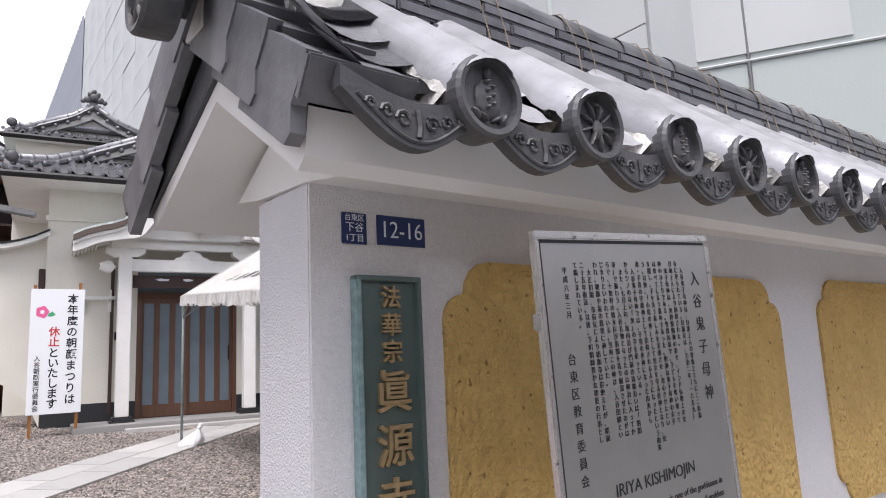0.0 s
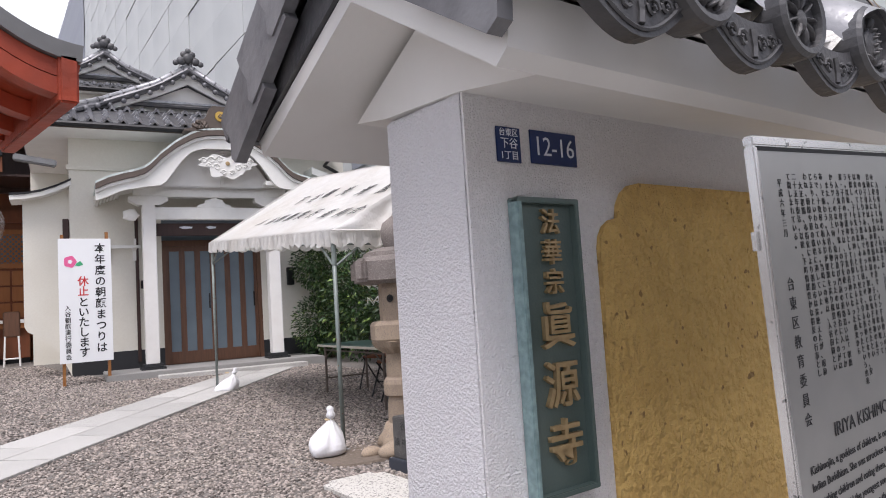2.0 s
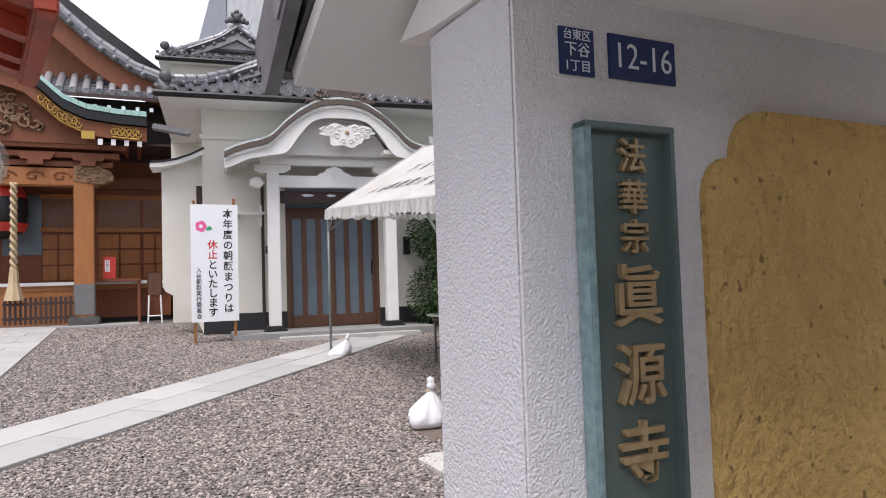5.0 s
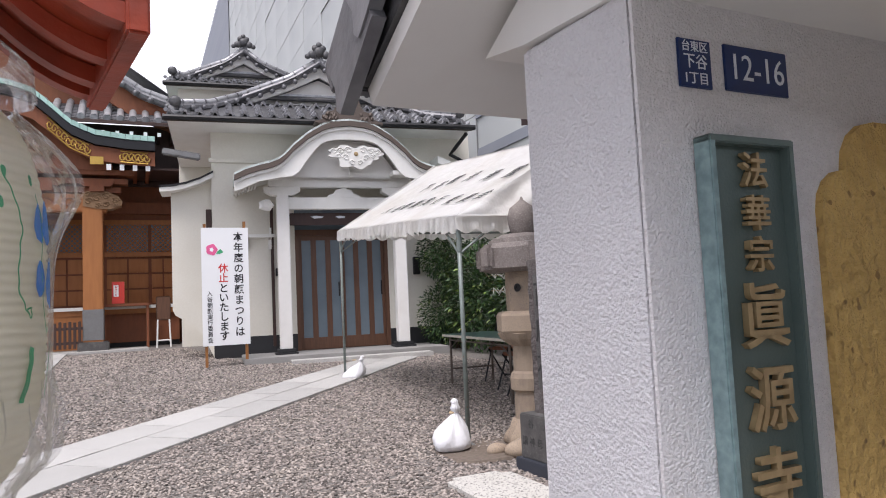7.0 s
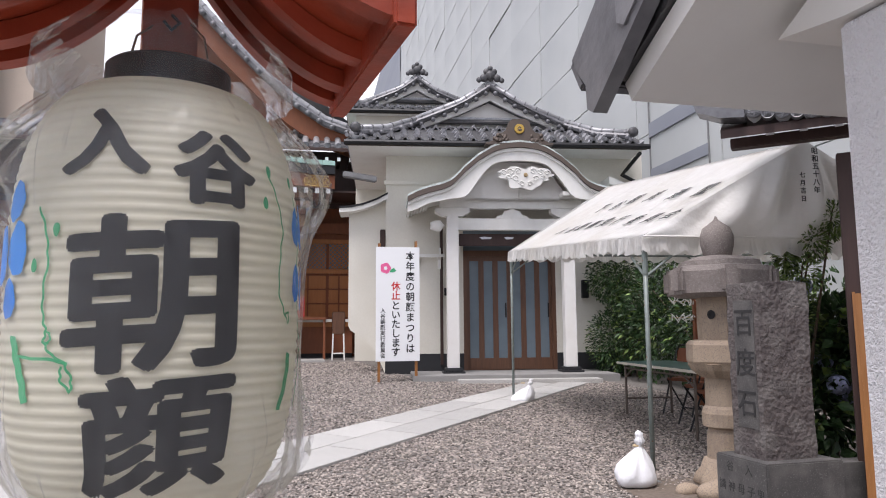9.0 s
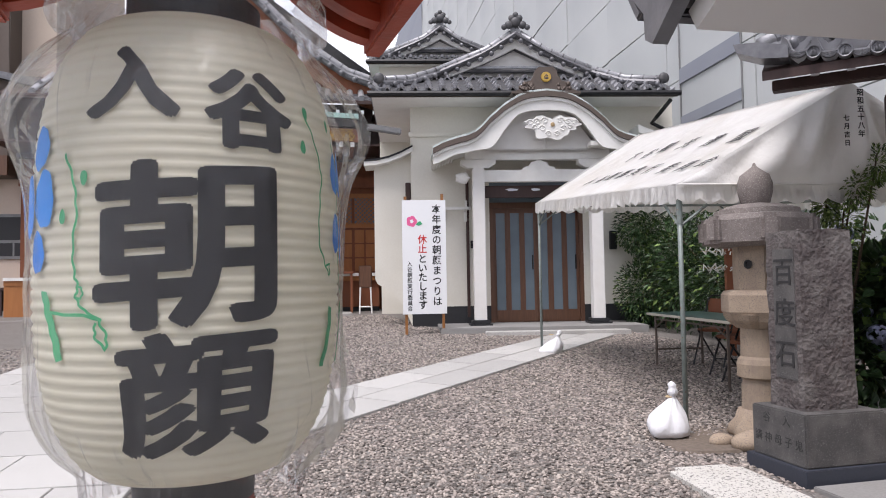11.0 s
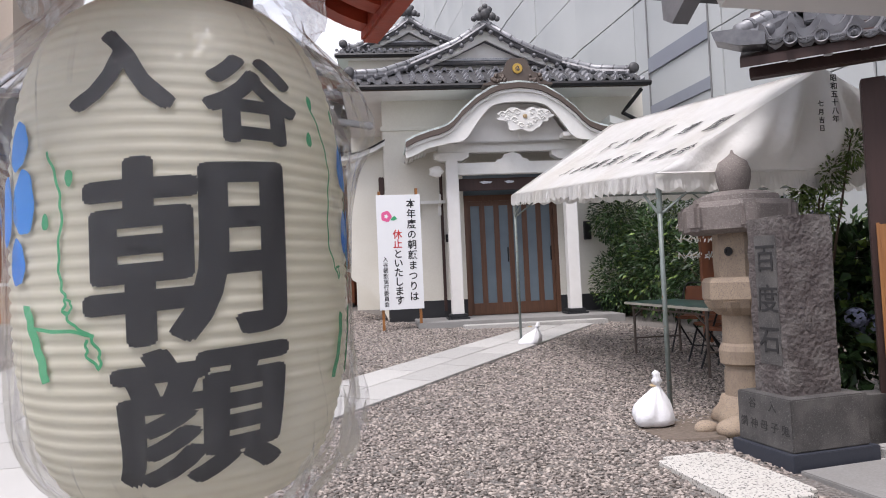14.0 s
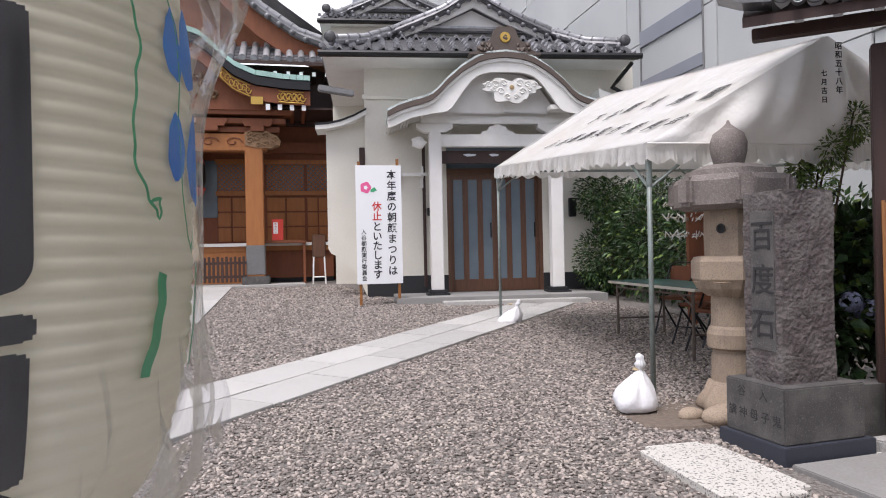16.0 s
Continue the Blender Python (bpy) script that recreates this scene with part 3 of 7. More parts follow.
# gable end: overlapping angled verge tiles on both slopes and a round ridge end
def verge_tile(sgn):
    ln = 0.23
    bm = box(-0.06, 0.14, 0, ln, 0.0, 0.022)
    prism([(0.0, -0.125), (-0.012, -0.1), (0.01, -0.06), (0.0, 0.0), (0.0, 0.03), (ln, 0.03), (ln, -0.125)], -0.078, -0.05, "x", bm=bm)
    return bm


m_verge = as_mesh("verge_tile", verge_tile(1), TILE)
for side in (0, 1):
    n = 3 if side == 0 else 4
    for j in range(n):
        p = Vector((-0.11 - 0.004 * j, -0.37, 1.70)) if side == 0 else Vector((-0.12 - 0.004 * j, -0.424, 1.71))
        mm = Matrix.Translation(p + up_dir * (0.165 * j) + Vector((0, 0, 0.006 * j))) @ tilt @ Matrix.Rotation(radians(-5), 4, "X")
        if side:
            mm = Matrix.Translation((0, 0.252, 0)) @ Matrix.Diagonal((1, -1, 1, 1)) @ mm
        shared("verge_tile", m_verge, wall, mm)
    p = Vector((-0.11, -0.372, 1.70)) if side == 0 else Vector((-0.12, -0.426, 1.71))
    mm = Matrix.Translation(p) @ tilt @ Matrix.Rotation(radians(-5), 4, "X")
    if side:
        mm = Matrix.Translation((0, 0.252, 0)) @ Matrix.Diagonal((1, -1, 1, 1)) @ mm
    part("verge_front", box(-0.078, 0.13, -0.012, 0.008, -0.05, 0.026, 0.004), TILE, wall, m=mm)
part("ridge_end_barrel", barrel_mesh(0.085, 0.35), TILE, wall, m=Matrix.Translation((-0.3, 0.06, 2.0)) @ Matrix.Rotation(radians(-90), 4, "Z"), smooth=True)
shared("end_tile", m_bird, wall, Matrix.Translation((-0.31, 0.06, 1.985)) @ Matrix.Rotation(radians(-90), 4, "Z") @ Matrix.Diagonal((1.05, 1.05, 1.05, 1)))
part("verge_mortar", box(-0.05, 0.08, -0.05, 0.3, 1.86, 2.07, 0.01), MORTAR, wall)
part("verge_bed", prism([(-0.31, 1.675), (0.1, 1.97), (0.58, 1.70), (0.575, 1.655), (0.1, 1.858), (-0.316, 1.67)], -0.16, -0.06), TILE_DARK, wall)

# plates and the bronze name board, fixed to the wall
plate = empty("address_plate", WALL @ pose(0.237, -0.004, 1.539), "blue enamel house number plate reading 12-16", "sign")
part("plate", box(-0.066, 0.066, -0.004, 0.0, -0.034, 0.034, 0.001), BLUE, plate)
bm = lettering("12-16", 0.055, 0.0006, -0.0003, 0.92)
part("lettering", bm, WHITEINK, plate, m=Matrix.Translation((0, -0.0048, 0)))
plate = empty("address_plate", WALL @ pose(0.113, -0.004, 1.537), "blue enamel district plate with white characters", "sign")
part("plate", box(-0.031, 0.031, -0.004, 0.0, -0.0345, 0.0345, 0.001), BLUE, plate)
for text, size, z in (("台東区", 0.0175, 0.023), ("下谷", 0.024, 0.0015), ("1丁目", 0.02, -0.022)):
    part("lettering", lettering(text, size * 0.95, 0.0005, 0.0, 1.0, 1.0), WHITEINK, plate, m=Matrix.Translation((0, -0.0046, z)))

board = empty("name_board", WALL @ pose(0.184, -0.004, 1.148), "green bronze temple name board with raised gold characters", "sign")
hw, hh = 0.084, 0.283
part("backplate", box(-hw + 0.008, hw - 0.008, -0.014, 0.0, -hh + 0.008, hh - 0.008), BRONZE, board)
for nm, a in (("frame_side", (-hw, -hw + 0.012, -0.03, 0, -hh, hh)), ("frame_side", (hw - 0.012, hw, -0.03, 0, -hh, hh)), ("frame_top", (-hw, hw, -0.0305, 0, hh - 0.01, hh + 0.001)), ("frame_bottom", (-hw, hw, -0.0305, 0, -hh - 0.001, -hh + 0.01))):
    # Only the left rim takes the paler bronze: its side light is in the colour.
    part(nm, box(*a, 0.002), BRONZE_LIT if a[0] == -hw and nm == "frame_side" else BRONZE, board, "green bronze rim, coloured paler on its lit left side")
for ch, size, z in (("法", 0.052, 0.235), ("華", 0.052, 0.175), ("宗", 0.052, 0.117), ("眞", 0.094, 0.03), ("源", 0.094, -0.082), ("寺", 0.094, -0.193)):
    part("raised_character", lettering(ch, size, 0.005, size * 0.012), GOLDCHAR, board, m=Matrix.Translation((0.006, -0.02, z)))

# ---- steel information board on two posts ----
info = empty("information_board", WALL @ pose(0.24, -0.41, 1.47, 0, -3.2, 0), "stainless steel information board with engraved black text", "sign")
IW, IH = 0.565, 0.86
part("panel", box(0.01, IW - 0.01, -0.006, 0.006, -IH, -0.012), STEEL, info)
for nm, a in (("frame_top", (0, IW, -0.012, 0.006, -0.016, 0)), ("frame_side", (0, 0.012, -0.012, 0.006, -IH, -0.0162)), ("frame_side", (IW - 0.012, IW, -0.012, 0.006, -IH, -0.0222)), ("frame_bottom", (0, IW, -0.016, 0.014, -IH - 0.02, -IH))):
    part(nm, box(*a, 0.0025), STEEL_FRAME, info, "polished steel frame")
part("groove", box(0.012, 0.018, -0.0075, 0.0, -IH, -0.0163), BLACKINK, info, "dark joint inside the frame")
part("groove", box(0.018, IW - 0.013, -0.0075, 0.0, -0.022, -0.0163), BLACKINK, info, "dark joint inside the frame")
for dx in (0.09, IW - 0.13):
    part("post", box(dx, dx + 0.04, 0.012, 0.05, -1.62, -0.1, 0.004), STEEL_FRAME, info)
bm = box(-0.006, 0.0, -0.002, 0.008, -0.18, -0.15, 0.001)
part("hinge", bm, STEEL_FRAME, info)
TEXT = ("入谷鬼子母神は、日蓮上人の尊像とともにここ眞源", "寺に祀られている。眞源寺は、万治二年（一六五九）", "日融上人により創建された。", "鬼子母神は、鬼神般闍迦の妻で、インド仏教上の女", "神のひとりである。性質凶暴で、子どもを奪い取って", "は食べてしまう悪神であった。釈迦は鬼子母神の末子", "を隠し、子を失う悲しみを実感させ、改心させたとい", "う。以後、「小児の神」として児女を守る善神となり、安", "産・子育の守護神として信仰されるようになったという由来", "入谷鬼子母神では、子育の善神になった由来から", "からツノのない「鬼」の字を使っている。", "また、七月上旬、境内及び門前の道路沿いは「朝顔", "市」で賑わう。入谷名物となったのは明治に入ってか", "らで、十数軒の植木屋が朝顔を造り観賞させたのがは", "じまりといわれている。当時この地は、入谷田圃とい", "われ、朝顔や蓮の栽培に適していた。", "大正初期、市街化により朝顔市は途絶えたが、昭和", "二十五年復活。以後、下町情緒豊かな初夏の行事とし", "て親しまれている。")
part("engraved_title", column("入谷鬼子母神", 0.034, 0.05, 0.0004, 0.0), BLACKINK, info, m=Matrix.Translation((0.5, -0.0068, -0.1)))
for i, line in enumerate(TEXT):
    part("engraved_text", column(line, 0.0132, 0.0142, 0.0003, 0.00005), BLACKINK, info, m=Matrix.Translation((0.452 - 0.0192 * i, -0.0066, -0.065 - (0.015 if i in (0, 3, 9, 11, 16) else 0))))
part("engraved_text", column("平成六年三月", 0.014, 0.0165, 0.0003, 0.00005), BLACKINK, info, m=Matrix.Translation((0.076, -0.0066, -0.075)))
part("engraved_signature", column("台東区教育委員会", 0.023, 0.031, 0.0004, 0.0), BLACKINK, info, m=Matrix.Translation((0.07, -0.0066, -0.24)))
part("engraved_title", lettering("IRIYA KISHIMOJIN", 0.033, 0.0004, 0.0), BLACKINK, info, m=Matrix.Translation((0.28, -0.0068, -0.49)))
ENGLISH = ("Kishimojin, a goddess of children, is one of the goddesses in", "Indian Buddhism. She was atrocious and was an evil goddess", "snatching children and eating them. According to a legend,", "Buddha hid the youngest son of this godess and", "making her experience the sorrow of losing", "and a good goddess protecting children")
for i, line in enumerate(ENGLISH):
    part("engraved_text", lettering(line, 0.0185, 0.0003, 0.0002), BLACKINK, info, m=Matrix.Translation((0.28, -0.0066, -0.535 - 0.026 * i)))

# ---- stone paving ----
paving = empty("paving_main", pose(-0.1, 10.8, 0, 0, 0, -9.6), "pale granite slab path to the temple hall", "paving", kind="structure")
branch = empty("paving_branch", pose(-0.62, 4.64, 0, 0, 0, 40.5), "pale granite slab path to the white house porch", "paving", kind="structure")


def slab_mesh(w, l, h=0.06):
    return as_mesh("slab", box(0.004, w - 0.004, 0.004, l - 0.004, -h, 0.0, 0.004), GRANITE)


def slabs(parent, cells, meshes):
    inv = parent.matrix_world.inverted()
    for x, y, w, l in cells:
        key = (round(w, 3), round(l, 3))
        if key not in meshes:
            meshes[key] = slab_mesh(w, l)
        wp = parent.matrix_world @ Vector((x, y, 0))
        wq = parent.matrix_world @ Vector((x + w, y + l, 0))
        ax = parent.matrix_world.to_3x3() @ Vector((1, 0, 0))
        ay = parent.matrix_world.to_3x3() @ Vector((0, 1, 0))
        m = Matrix.Translation((x, y, ground_z(wp.y) + 0.028 + random.uniform(-0.002, 0.002))) @ Matrix.Rotation(math.atan(SLOPE * ay.y), 4, "X") @ Matrix.Rotation(-math.atan(SLOPE * ax.y), 4, "Y")
        shared("slab", meshes[key], parent, m)


slab_lib = {}
cells = []
for r in range(24):
    xs = [-2.7, -1.8, -0.9] if r % 2 == 0 else [-2.7, -2.25, -1.35, -0.45]
    ws = [0.9, 0.9, 0.9] if r % 2 == 0 else [0.45, 0.9, 0.9, 0.45]
    for x, w in zip(xs, ws):
        cells.append((x, -11.2 + 0.75 * r, w, 0.75))
slabs(paving, cells, slab_lib)
cells = []
for s in range(2):
    x = 0.0 - 0.5 * s
    while x < 7.9:
        cells.append((x, 0.487 * s, 0.98, 0.487))
        x += 0.98
slabs(branch, cells, slab_lib)


# ---- the white house with its curved porch ----
HOUSE = pose(5.245, 11.85, 0, 0, 0, -16)
HALL = pose(5.243, 11.84, 0, 0, 0, -10)
GZ = 0.29
house = empty("white_house", HOUSE, "white plastered house with grey tiled roof and curved porch gable", "house")
WV = 0.75
EAVE = 4.85


def holed_wall(u0, u1, v0, v1, z0, z1, hu0, hu1, hz1):
    bm = box(u0, hu0, v0, v1, z0, z1)
    box(hu1, u1, v0, v1, z0, z1, bm=bm)
    box(hu0, hu1, v0, v1, hz1, z1, bm=bm)
    return bm


part("front_wall", holed_wall(-2.4, 3.1, WV, WV + 0.2, 0.1, 5.0, -0.8, 1.14, 3.3), PAPERWALL, house, "cream plastered wall")
part("side_wall", box(-2.4, -2.2, WV + 0.2, 6.0, 0.1, 5.0), PAPERWALL, house, "cream plastered wall")
part("side_wall", box(2.9, 3.1, WV + 0.2, 6.0, 0.1, 5.0), PAPERWALL, house, "cream plastered wall")
part("back_wall", box(-2.2, 2.9, 5.8, 6.0, 0.1, 5.0), PAPERWALL, house)
part("wall_base", box(-2.41, -0.8, WV - 0.012, WV + 0.05, 0.1, 0.72), BLACKBASE, house, "black painted wall base")
part("wall_base", box(1.14, 3.0, WV - 0.012, WV + 0.05, 0.1, 0.72), BLACKBASE, house, "black painted wall base")
part("string_course", prism([(WV - 0.045, 4.21), (WV, 4.21), (WV, 4.30), (WV - 0.06, 4.30), (WV - 0.06, 4.27)], -2.44, 3.1), PAPERWALL, house)
part("soffit", box(-3.15, 2.85, -0.15, 5.5, EAVE - 0.02, EAVE + 0.02), PLASTER, house, "white plastered eave soffit")
part("corner_strip", box(-1.285, -1.225, WV - 0.05, WV, 0.5, 3.4), DARKWOOD, house, "dark brown corner post")
# wing wall on the side with a scooped foot and a curved white cap
wing = [(-3.17, 3.7), (-3.17, 1.3), (-3.12, 1.2), (-2.95, 1.1), (-2.8, 1.0), (-2.6, 0.75), (-2.4, 0.3), (-2.3, 0.1), (-2.2, 0.1), (-2.2, 3.95)]
part("wing_wall", prism(wing, 1.0, 1.25, "y"), PAPERWALL, house, "cream wing wall with scooped foot")
cap = [(-3.36 + 1.0 * t, 3.62 + 0.3 * t * t) for t in (0, 0.25, 0.5, 0.75, 1)]
part("wing_cap", prism(cap + [(x, z + 0.085) for x, z in cap[::-1]], 0.72, 1.4, "y"), WHITEWOOD, house, "curved white eave cap")
part("wing_cap_roof", prism([(x, z + 0.088) for x, z in cap] + [(x, z + 0.125) for x, z in cap[::-1]], 0.7, 1.42, "y"), BLACKMETAL, house)
part("shutter_box", box(-2.52, -2.41, 0.95, 1.5, 1.5, 3.3, 0.01), DARKWOOD, house, "dark brown side shutter")
# floodlight under the eave
lamp = part("floodlight", box(-3.25, -2.58, -0.08, 0.06, 4.14, 4.26, 0.02), GREYMETAL, house, "long grey eave lamp", m=Matrix.Translation((0, 0, 0)) @ Matrix.Translation((-2.9, 0, 4.2)) @ Matrix.Rotation(radians(9), 4, "Y") @ Matrix.Translation((2.9, 0, -4.2)))
# porch
part("porch_floor", box(-1.9, 1.95, -0.75, WV, 0.05, 0.375, 0.012), CONCRETE, house, "exposed aggregate porch floor")
part("porch_step", box(-1.1, 1.5, -1.12, -0.76, 0.05, 0.315, 0.01), GRANITE, house, "pale granite step")
for uc in (-1.095, 1.215):
    part("porch_pillar", box(uc - 0.115, uc + 0.115, -0.115, 0.115, 0.47, 3.42, 0.012), PLASTER, house, "white square porch pillar")
    bm = box(uc - 0.17, uc + 0.17, -0.17, 0.17, 0.41, 0.475, 0.01)
    me2 = bmesh.ops.create_cube(bm, size=1, matrix=Matrix.Translation((uc, 0, 0.392)) @ Matrix.Diagonal((0.42, 0.42, 0.035, 1)))
    part("pillar_base", bm, BLACKBASE, house, "black stone pillar base")
part("tie_beam", box(-1.0, 2.0, -0.07, 0.07, 3.15, 3.385, 0.012), WHITEWOOD, house, "white tie beam")
part("top_beam", box(-1.35, 1.5, -0.09, 0.09, 3.58, 3.77, 0.012), WHITEWOOD, house, "white top beam")
for uc in (-1.095, 1.215):
    bm = prism([(uc - 0.34, 3.58), (uc + 0.34, 3.58), (uc + 0.34, 3.5), (uc + 0.2, 3.42), (uc - 0.2, 3.42), (uc - 0.34, 3.5)], -0.1, 0.1, "y")
    part("bracket", bm, WHITEWOOD, house)
    part("bracket_block", box(uc - 0.2, uc + 0.2, -0.5, 0.7, 3.77, 3.86, 0.01), WHITEWOOD, house)
part("nosing", lathe([(0.05, -0.06), (0.11, -0.04), (0.13, 0.0), (0.11, 0.04), (0.05, 0.06)], 12, m=Matrix.Translation((-1.4, 0.0, 3.24)) @ Matrix.Rotation(radians(90), 4, "X") @ Matrix.Diagonal((1.1, 0.9, 1, 1)), lobes=5, lobe=0.12), WHITEWOOD, house, "white carved beam end")
frog = [(-0.33, 3.387), (-0.3, 3.44), (-0.2, 3.46), (-0.16, 3.53), (-0.06, 3.56), (-0.05, 3.58), (0.05, 3.58), (0.06, 3.56), (0.16, 3.53), (0.2, 3.46), (0.3, 3.44), (0.33, 3.387)]
part("frog_leg_strut", prism([(x + 0.1, z) for x, z in frog], -0.05, 0.05, "y"), WHITEWOOD, house, "white carved strut")
# curved gable
KN = 48
def along(pts, s):
    """The height at s on a line through (s, height) points."""
    for (a, p), (b, q) in zip(pts, pts[1:]):
        if s <= b:
            return p + (q - p) * (s - a) / (b - a)
    return pts[-1][1]


def kara(s):
    return along(((0, 4.79), (0.3, 4.76), (0.5, 4.7), (0.8, 4.52), (1.08, 4.28), (1.22, 4.12), (1.34, 4.02), (1.5, 3.95), (1.7, 3.9), (1.95, 3.82), (2.18, 3.7), (2.4, 3.6)), s)


def kara_low(s):
    return along(((0, 4.44), (0.3, 4.43), (0.5, 4.38), (0.6, 4.31), (0.76, 4.12), (0.9, 3.92), (1.0, 3.78), (1.1, 3.71), (1.35, 3.68), (1.75, 3.6), (2.03, 3.46), (2.4, 3.35)), s)


UC, UH = 0.17, 2.16
us = [UC - UH + 2 * UH * i / KN for i in range(KN + 1)]
part("bargeboard", prism([(u, kara(abs(u - UC)) - 0.102) for u in us] + [(u, min(kara_low(abs(u - UC)), kara(abs(u - UC)) - 0.2)) for u in us[::-1]], -0.56, -0.48, "y"), WHITEWOOD, house, "white curved bargeboard")
part("barge_edge", prism([(u, kara(abs(u - UC))) for u in us] + [(u, kara(abs(u - UC)) - 0.1) for u in us[::-1]], -0.64, -0.46, "y"), SHUTTER, house, "dark brown curved roof edge")
part("barge_lip", prism([(u, kara(abs(u - UC)) - 0.104) for u in us] + [(u, kara(abs(u - UC)) - 0.165) for u in us[::-1]], -0.6, -0.562, "y"), WHITEWOOD, house, "raised white outer lip")
part("porch_ceiling", prism([(u, kara(abs(u - UC)) - 0.135) for u in us] + [(u, kara(abs(u - UC)) - 0.17) for u in us[::-1]], -0.47, WV, "y"), WHITEWOOD, house)
for i in range(KN):
    u0, u1 = us[i], us[i + 1]
    z0, z1 = kara(abs(u0 - UC)) + 0.004, kara(abs(u1 - UC)) + 0.004
    part("copper_strip", prism([(u0, z0), (u1, z1), (u1 - 0.01, z1 + 0.042), (u0, z0 + 0.042)], -0.6, WV, "y"), PALECOPPER, house)
for sg in (-1, 1):
    for k in range(7):
        t0 = 1.75 + 0.06 * k
        u = UC + sg * t0
        z = kara(t0) - 0.14
        part("rafter_end", box(u - 0.02, u + 0.02, -0.5, WV, z - 0.085, z - 0.025), WHITEWOOD, house)
panel = [(u, min(kara_low(abs(u - UC)) + 0.05, kara(abs(u - UC)) - 0.15)) for u in us if abs(u - UC) < 1.3]
part("gable_panel", prism(panel + [(UC + 1.25, 3.77), (UC - 1.25, 3.77)], -0.2, -0.16, "y"), PLASTER, house, "white gable panel")
part("gable_post", box(UC + 0.03, UC + 0.11, -0.23, -0.2, 3.77, 4.3), WHITEWOOD, house)
rng = random.Random(5)
CU, CZ = UC + 0.115, 4.18
outline = []
for q in range(72):
    t = 2 * math.pi * q / 72
    lobe = 1 + 0.09 * math.cos(9 * t)
    x, z = 0.52 * math.cos(t) * lobe, 0.17 * math.sin(t) * lobe
    if z < 0:
        z = z * (1.7 if abs(x) < 0.32 else 0.9)
    elif abs(x) < 0.16:
        z *= 0.55 + 2.8 * abs(x)
    outline.append((CU + x, CZ + z - 0.02 * abs(x)))
bm = prism(outline, -0.53, -0.485, "y")
for cx, cz, r0 in [(sx * dx, dz, r) for sx in (-1, 1) for dx, dz, r in ((0.15, 0.06, 0.075), (0.3, 0.04, 0.075), (0.43, 0.03, 0.06), (0.2, -0.09, 0.075), (0.08, -0.19, 0.06), (0.34, -0.06, 0.05))]:
    pts = [(CU + cx + r0 * (1 - q / 11) * math.cos(q * 0.85) * (1 if cx > 0 else -1), -0.535, CZ + cz + r0 * (1 - q / 11) * math.sin(q * 0.85)) for q in range(10)]
    tube(pts, 0.014, 5, bm)
part("cloud_carving", bm, WHITEWOOD, house, "white carved cloud pendant")
part("crest", lathe([(0.036, -0.02), (0.042, 0.0), (0.036, 0.012), (0.014, 0.016), (0.001, 0.016)], 20, m=Matrix.Translation((UC + 0.115, -0.54, 4.165)) @ Matrix.Rotation(radians(90), 4, "X")), GOLDCHAR, house, "small dark bronze crest")
# carved ridge ornament on the porch
crown = [(-0.6, 4.72), (-0.58, 4.8), (-0.45, 4.86), (-0.42, 4.96), (-0.3, 5.0), (-0.24, 5.08), (-0.2, 5.2), (-0.13, 5.26), (0.13, 5.26), (0.2, 5.2), (0.24, 5.08), (0.3, 5.0), (0.42, 4.96), (0.45, 4.86), (0.58, 4.8), (0.6, 4.72)]
bm = prism([(x + UC, z) for x, z in crown], -0.58, -0.42, "y")
for k in range(18):
    sx = rng.choice((-1, 1)) * rng.uniform(0.2, 0.5)
    bmesh.ops.create_icosphere(bm, subdivisions=1, radius=rng.uniform(0.04, 0.06), matrix=Matrix.Translation((UC + sx, -0.57, 4.82 + rng.uniform(0, 0.12))))
part("ridge_carving", bm, SHUTTER, house, "dark brown carved ridge ornament")
part("crest", lathe([(0.085, -0.02), (0.1, 0.0), (0.09, 0.015), (0.001, 0.02)], 20, m=Matrix.Translation((UC, -0.59, 5.06)) @ Matrix.Rotation(radians(90), 4, "X")), GOLD, house, "round gold crest")
bm = bmesh.new()
tube([(UC - 0.03, -0.612, 5.02), (UC - 0.035, -0.612, 5.06), (UC + 0.0, -0.612, 5.1), (UC + 0.03, -0.612, 5.07)], 0.012, 6, bm)
bmesh.ops.create_icosphere(bm, subdivisions=2, radius=1, matrix=Matrix.Translation((UC + 0.01, -0.61, 5.035)) @ Matrix.Diagonal((0.035, 0.012, 0.025, 1)))
part("crest_bird", bm, SHUTTER, house, "dark bird on the gold crest")
part("ridge_carving_foot", box(UC - 0.66, UC + 0.66, -0.6, -0.3, 4.735, 4.79, 0.01), SHUTTER, house)

# entrance: transom with a name tablet, four-panel sliding door
part("door_lintel", box(-0.8, 1.14, WV + 0.02, WV + 0.14, 2.72, 2.84), BROWNWOOD, house)
part("transom", box(-0.8, 1.14, WV + 0.1, WV + 0.12, 2.84, 3.3), GLASS_DARK, house)
tablet = part("name_tablet", box(-0.95, 1.1, 0.12, 0.16, 2.86, 3.1, 0.005), DARKWOOD, house, "dark wooden tablet with worn white writing")
for k, (uu, w) in enumerate(((-0.55, 0.26), (-0.05, 0.2), (0.5, 0.28), (0.85, 0.2))):
    part("worn_writing", prism([(uu, 3.03), (uu + w * 0.4, 3.045), (uu + w, 3.03), (uu + w * 0.9, 3.0), (uu + w * 0.3, 2.99)], 0.112, 0.12, "y"), WHITEINK, tablet)
door = part("door_frame", box(-0.8, -0.72, WV, WV + 0.15, 0.375, 2.72), BROWNWOOD, house)
part("door_frame", box(1.06, 1.14, WV, WV + 0.15, 0.375, 2.72), BROWNWOOD, house)
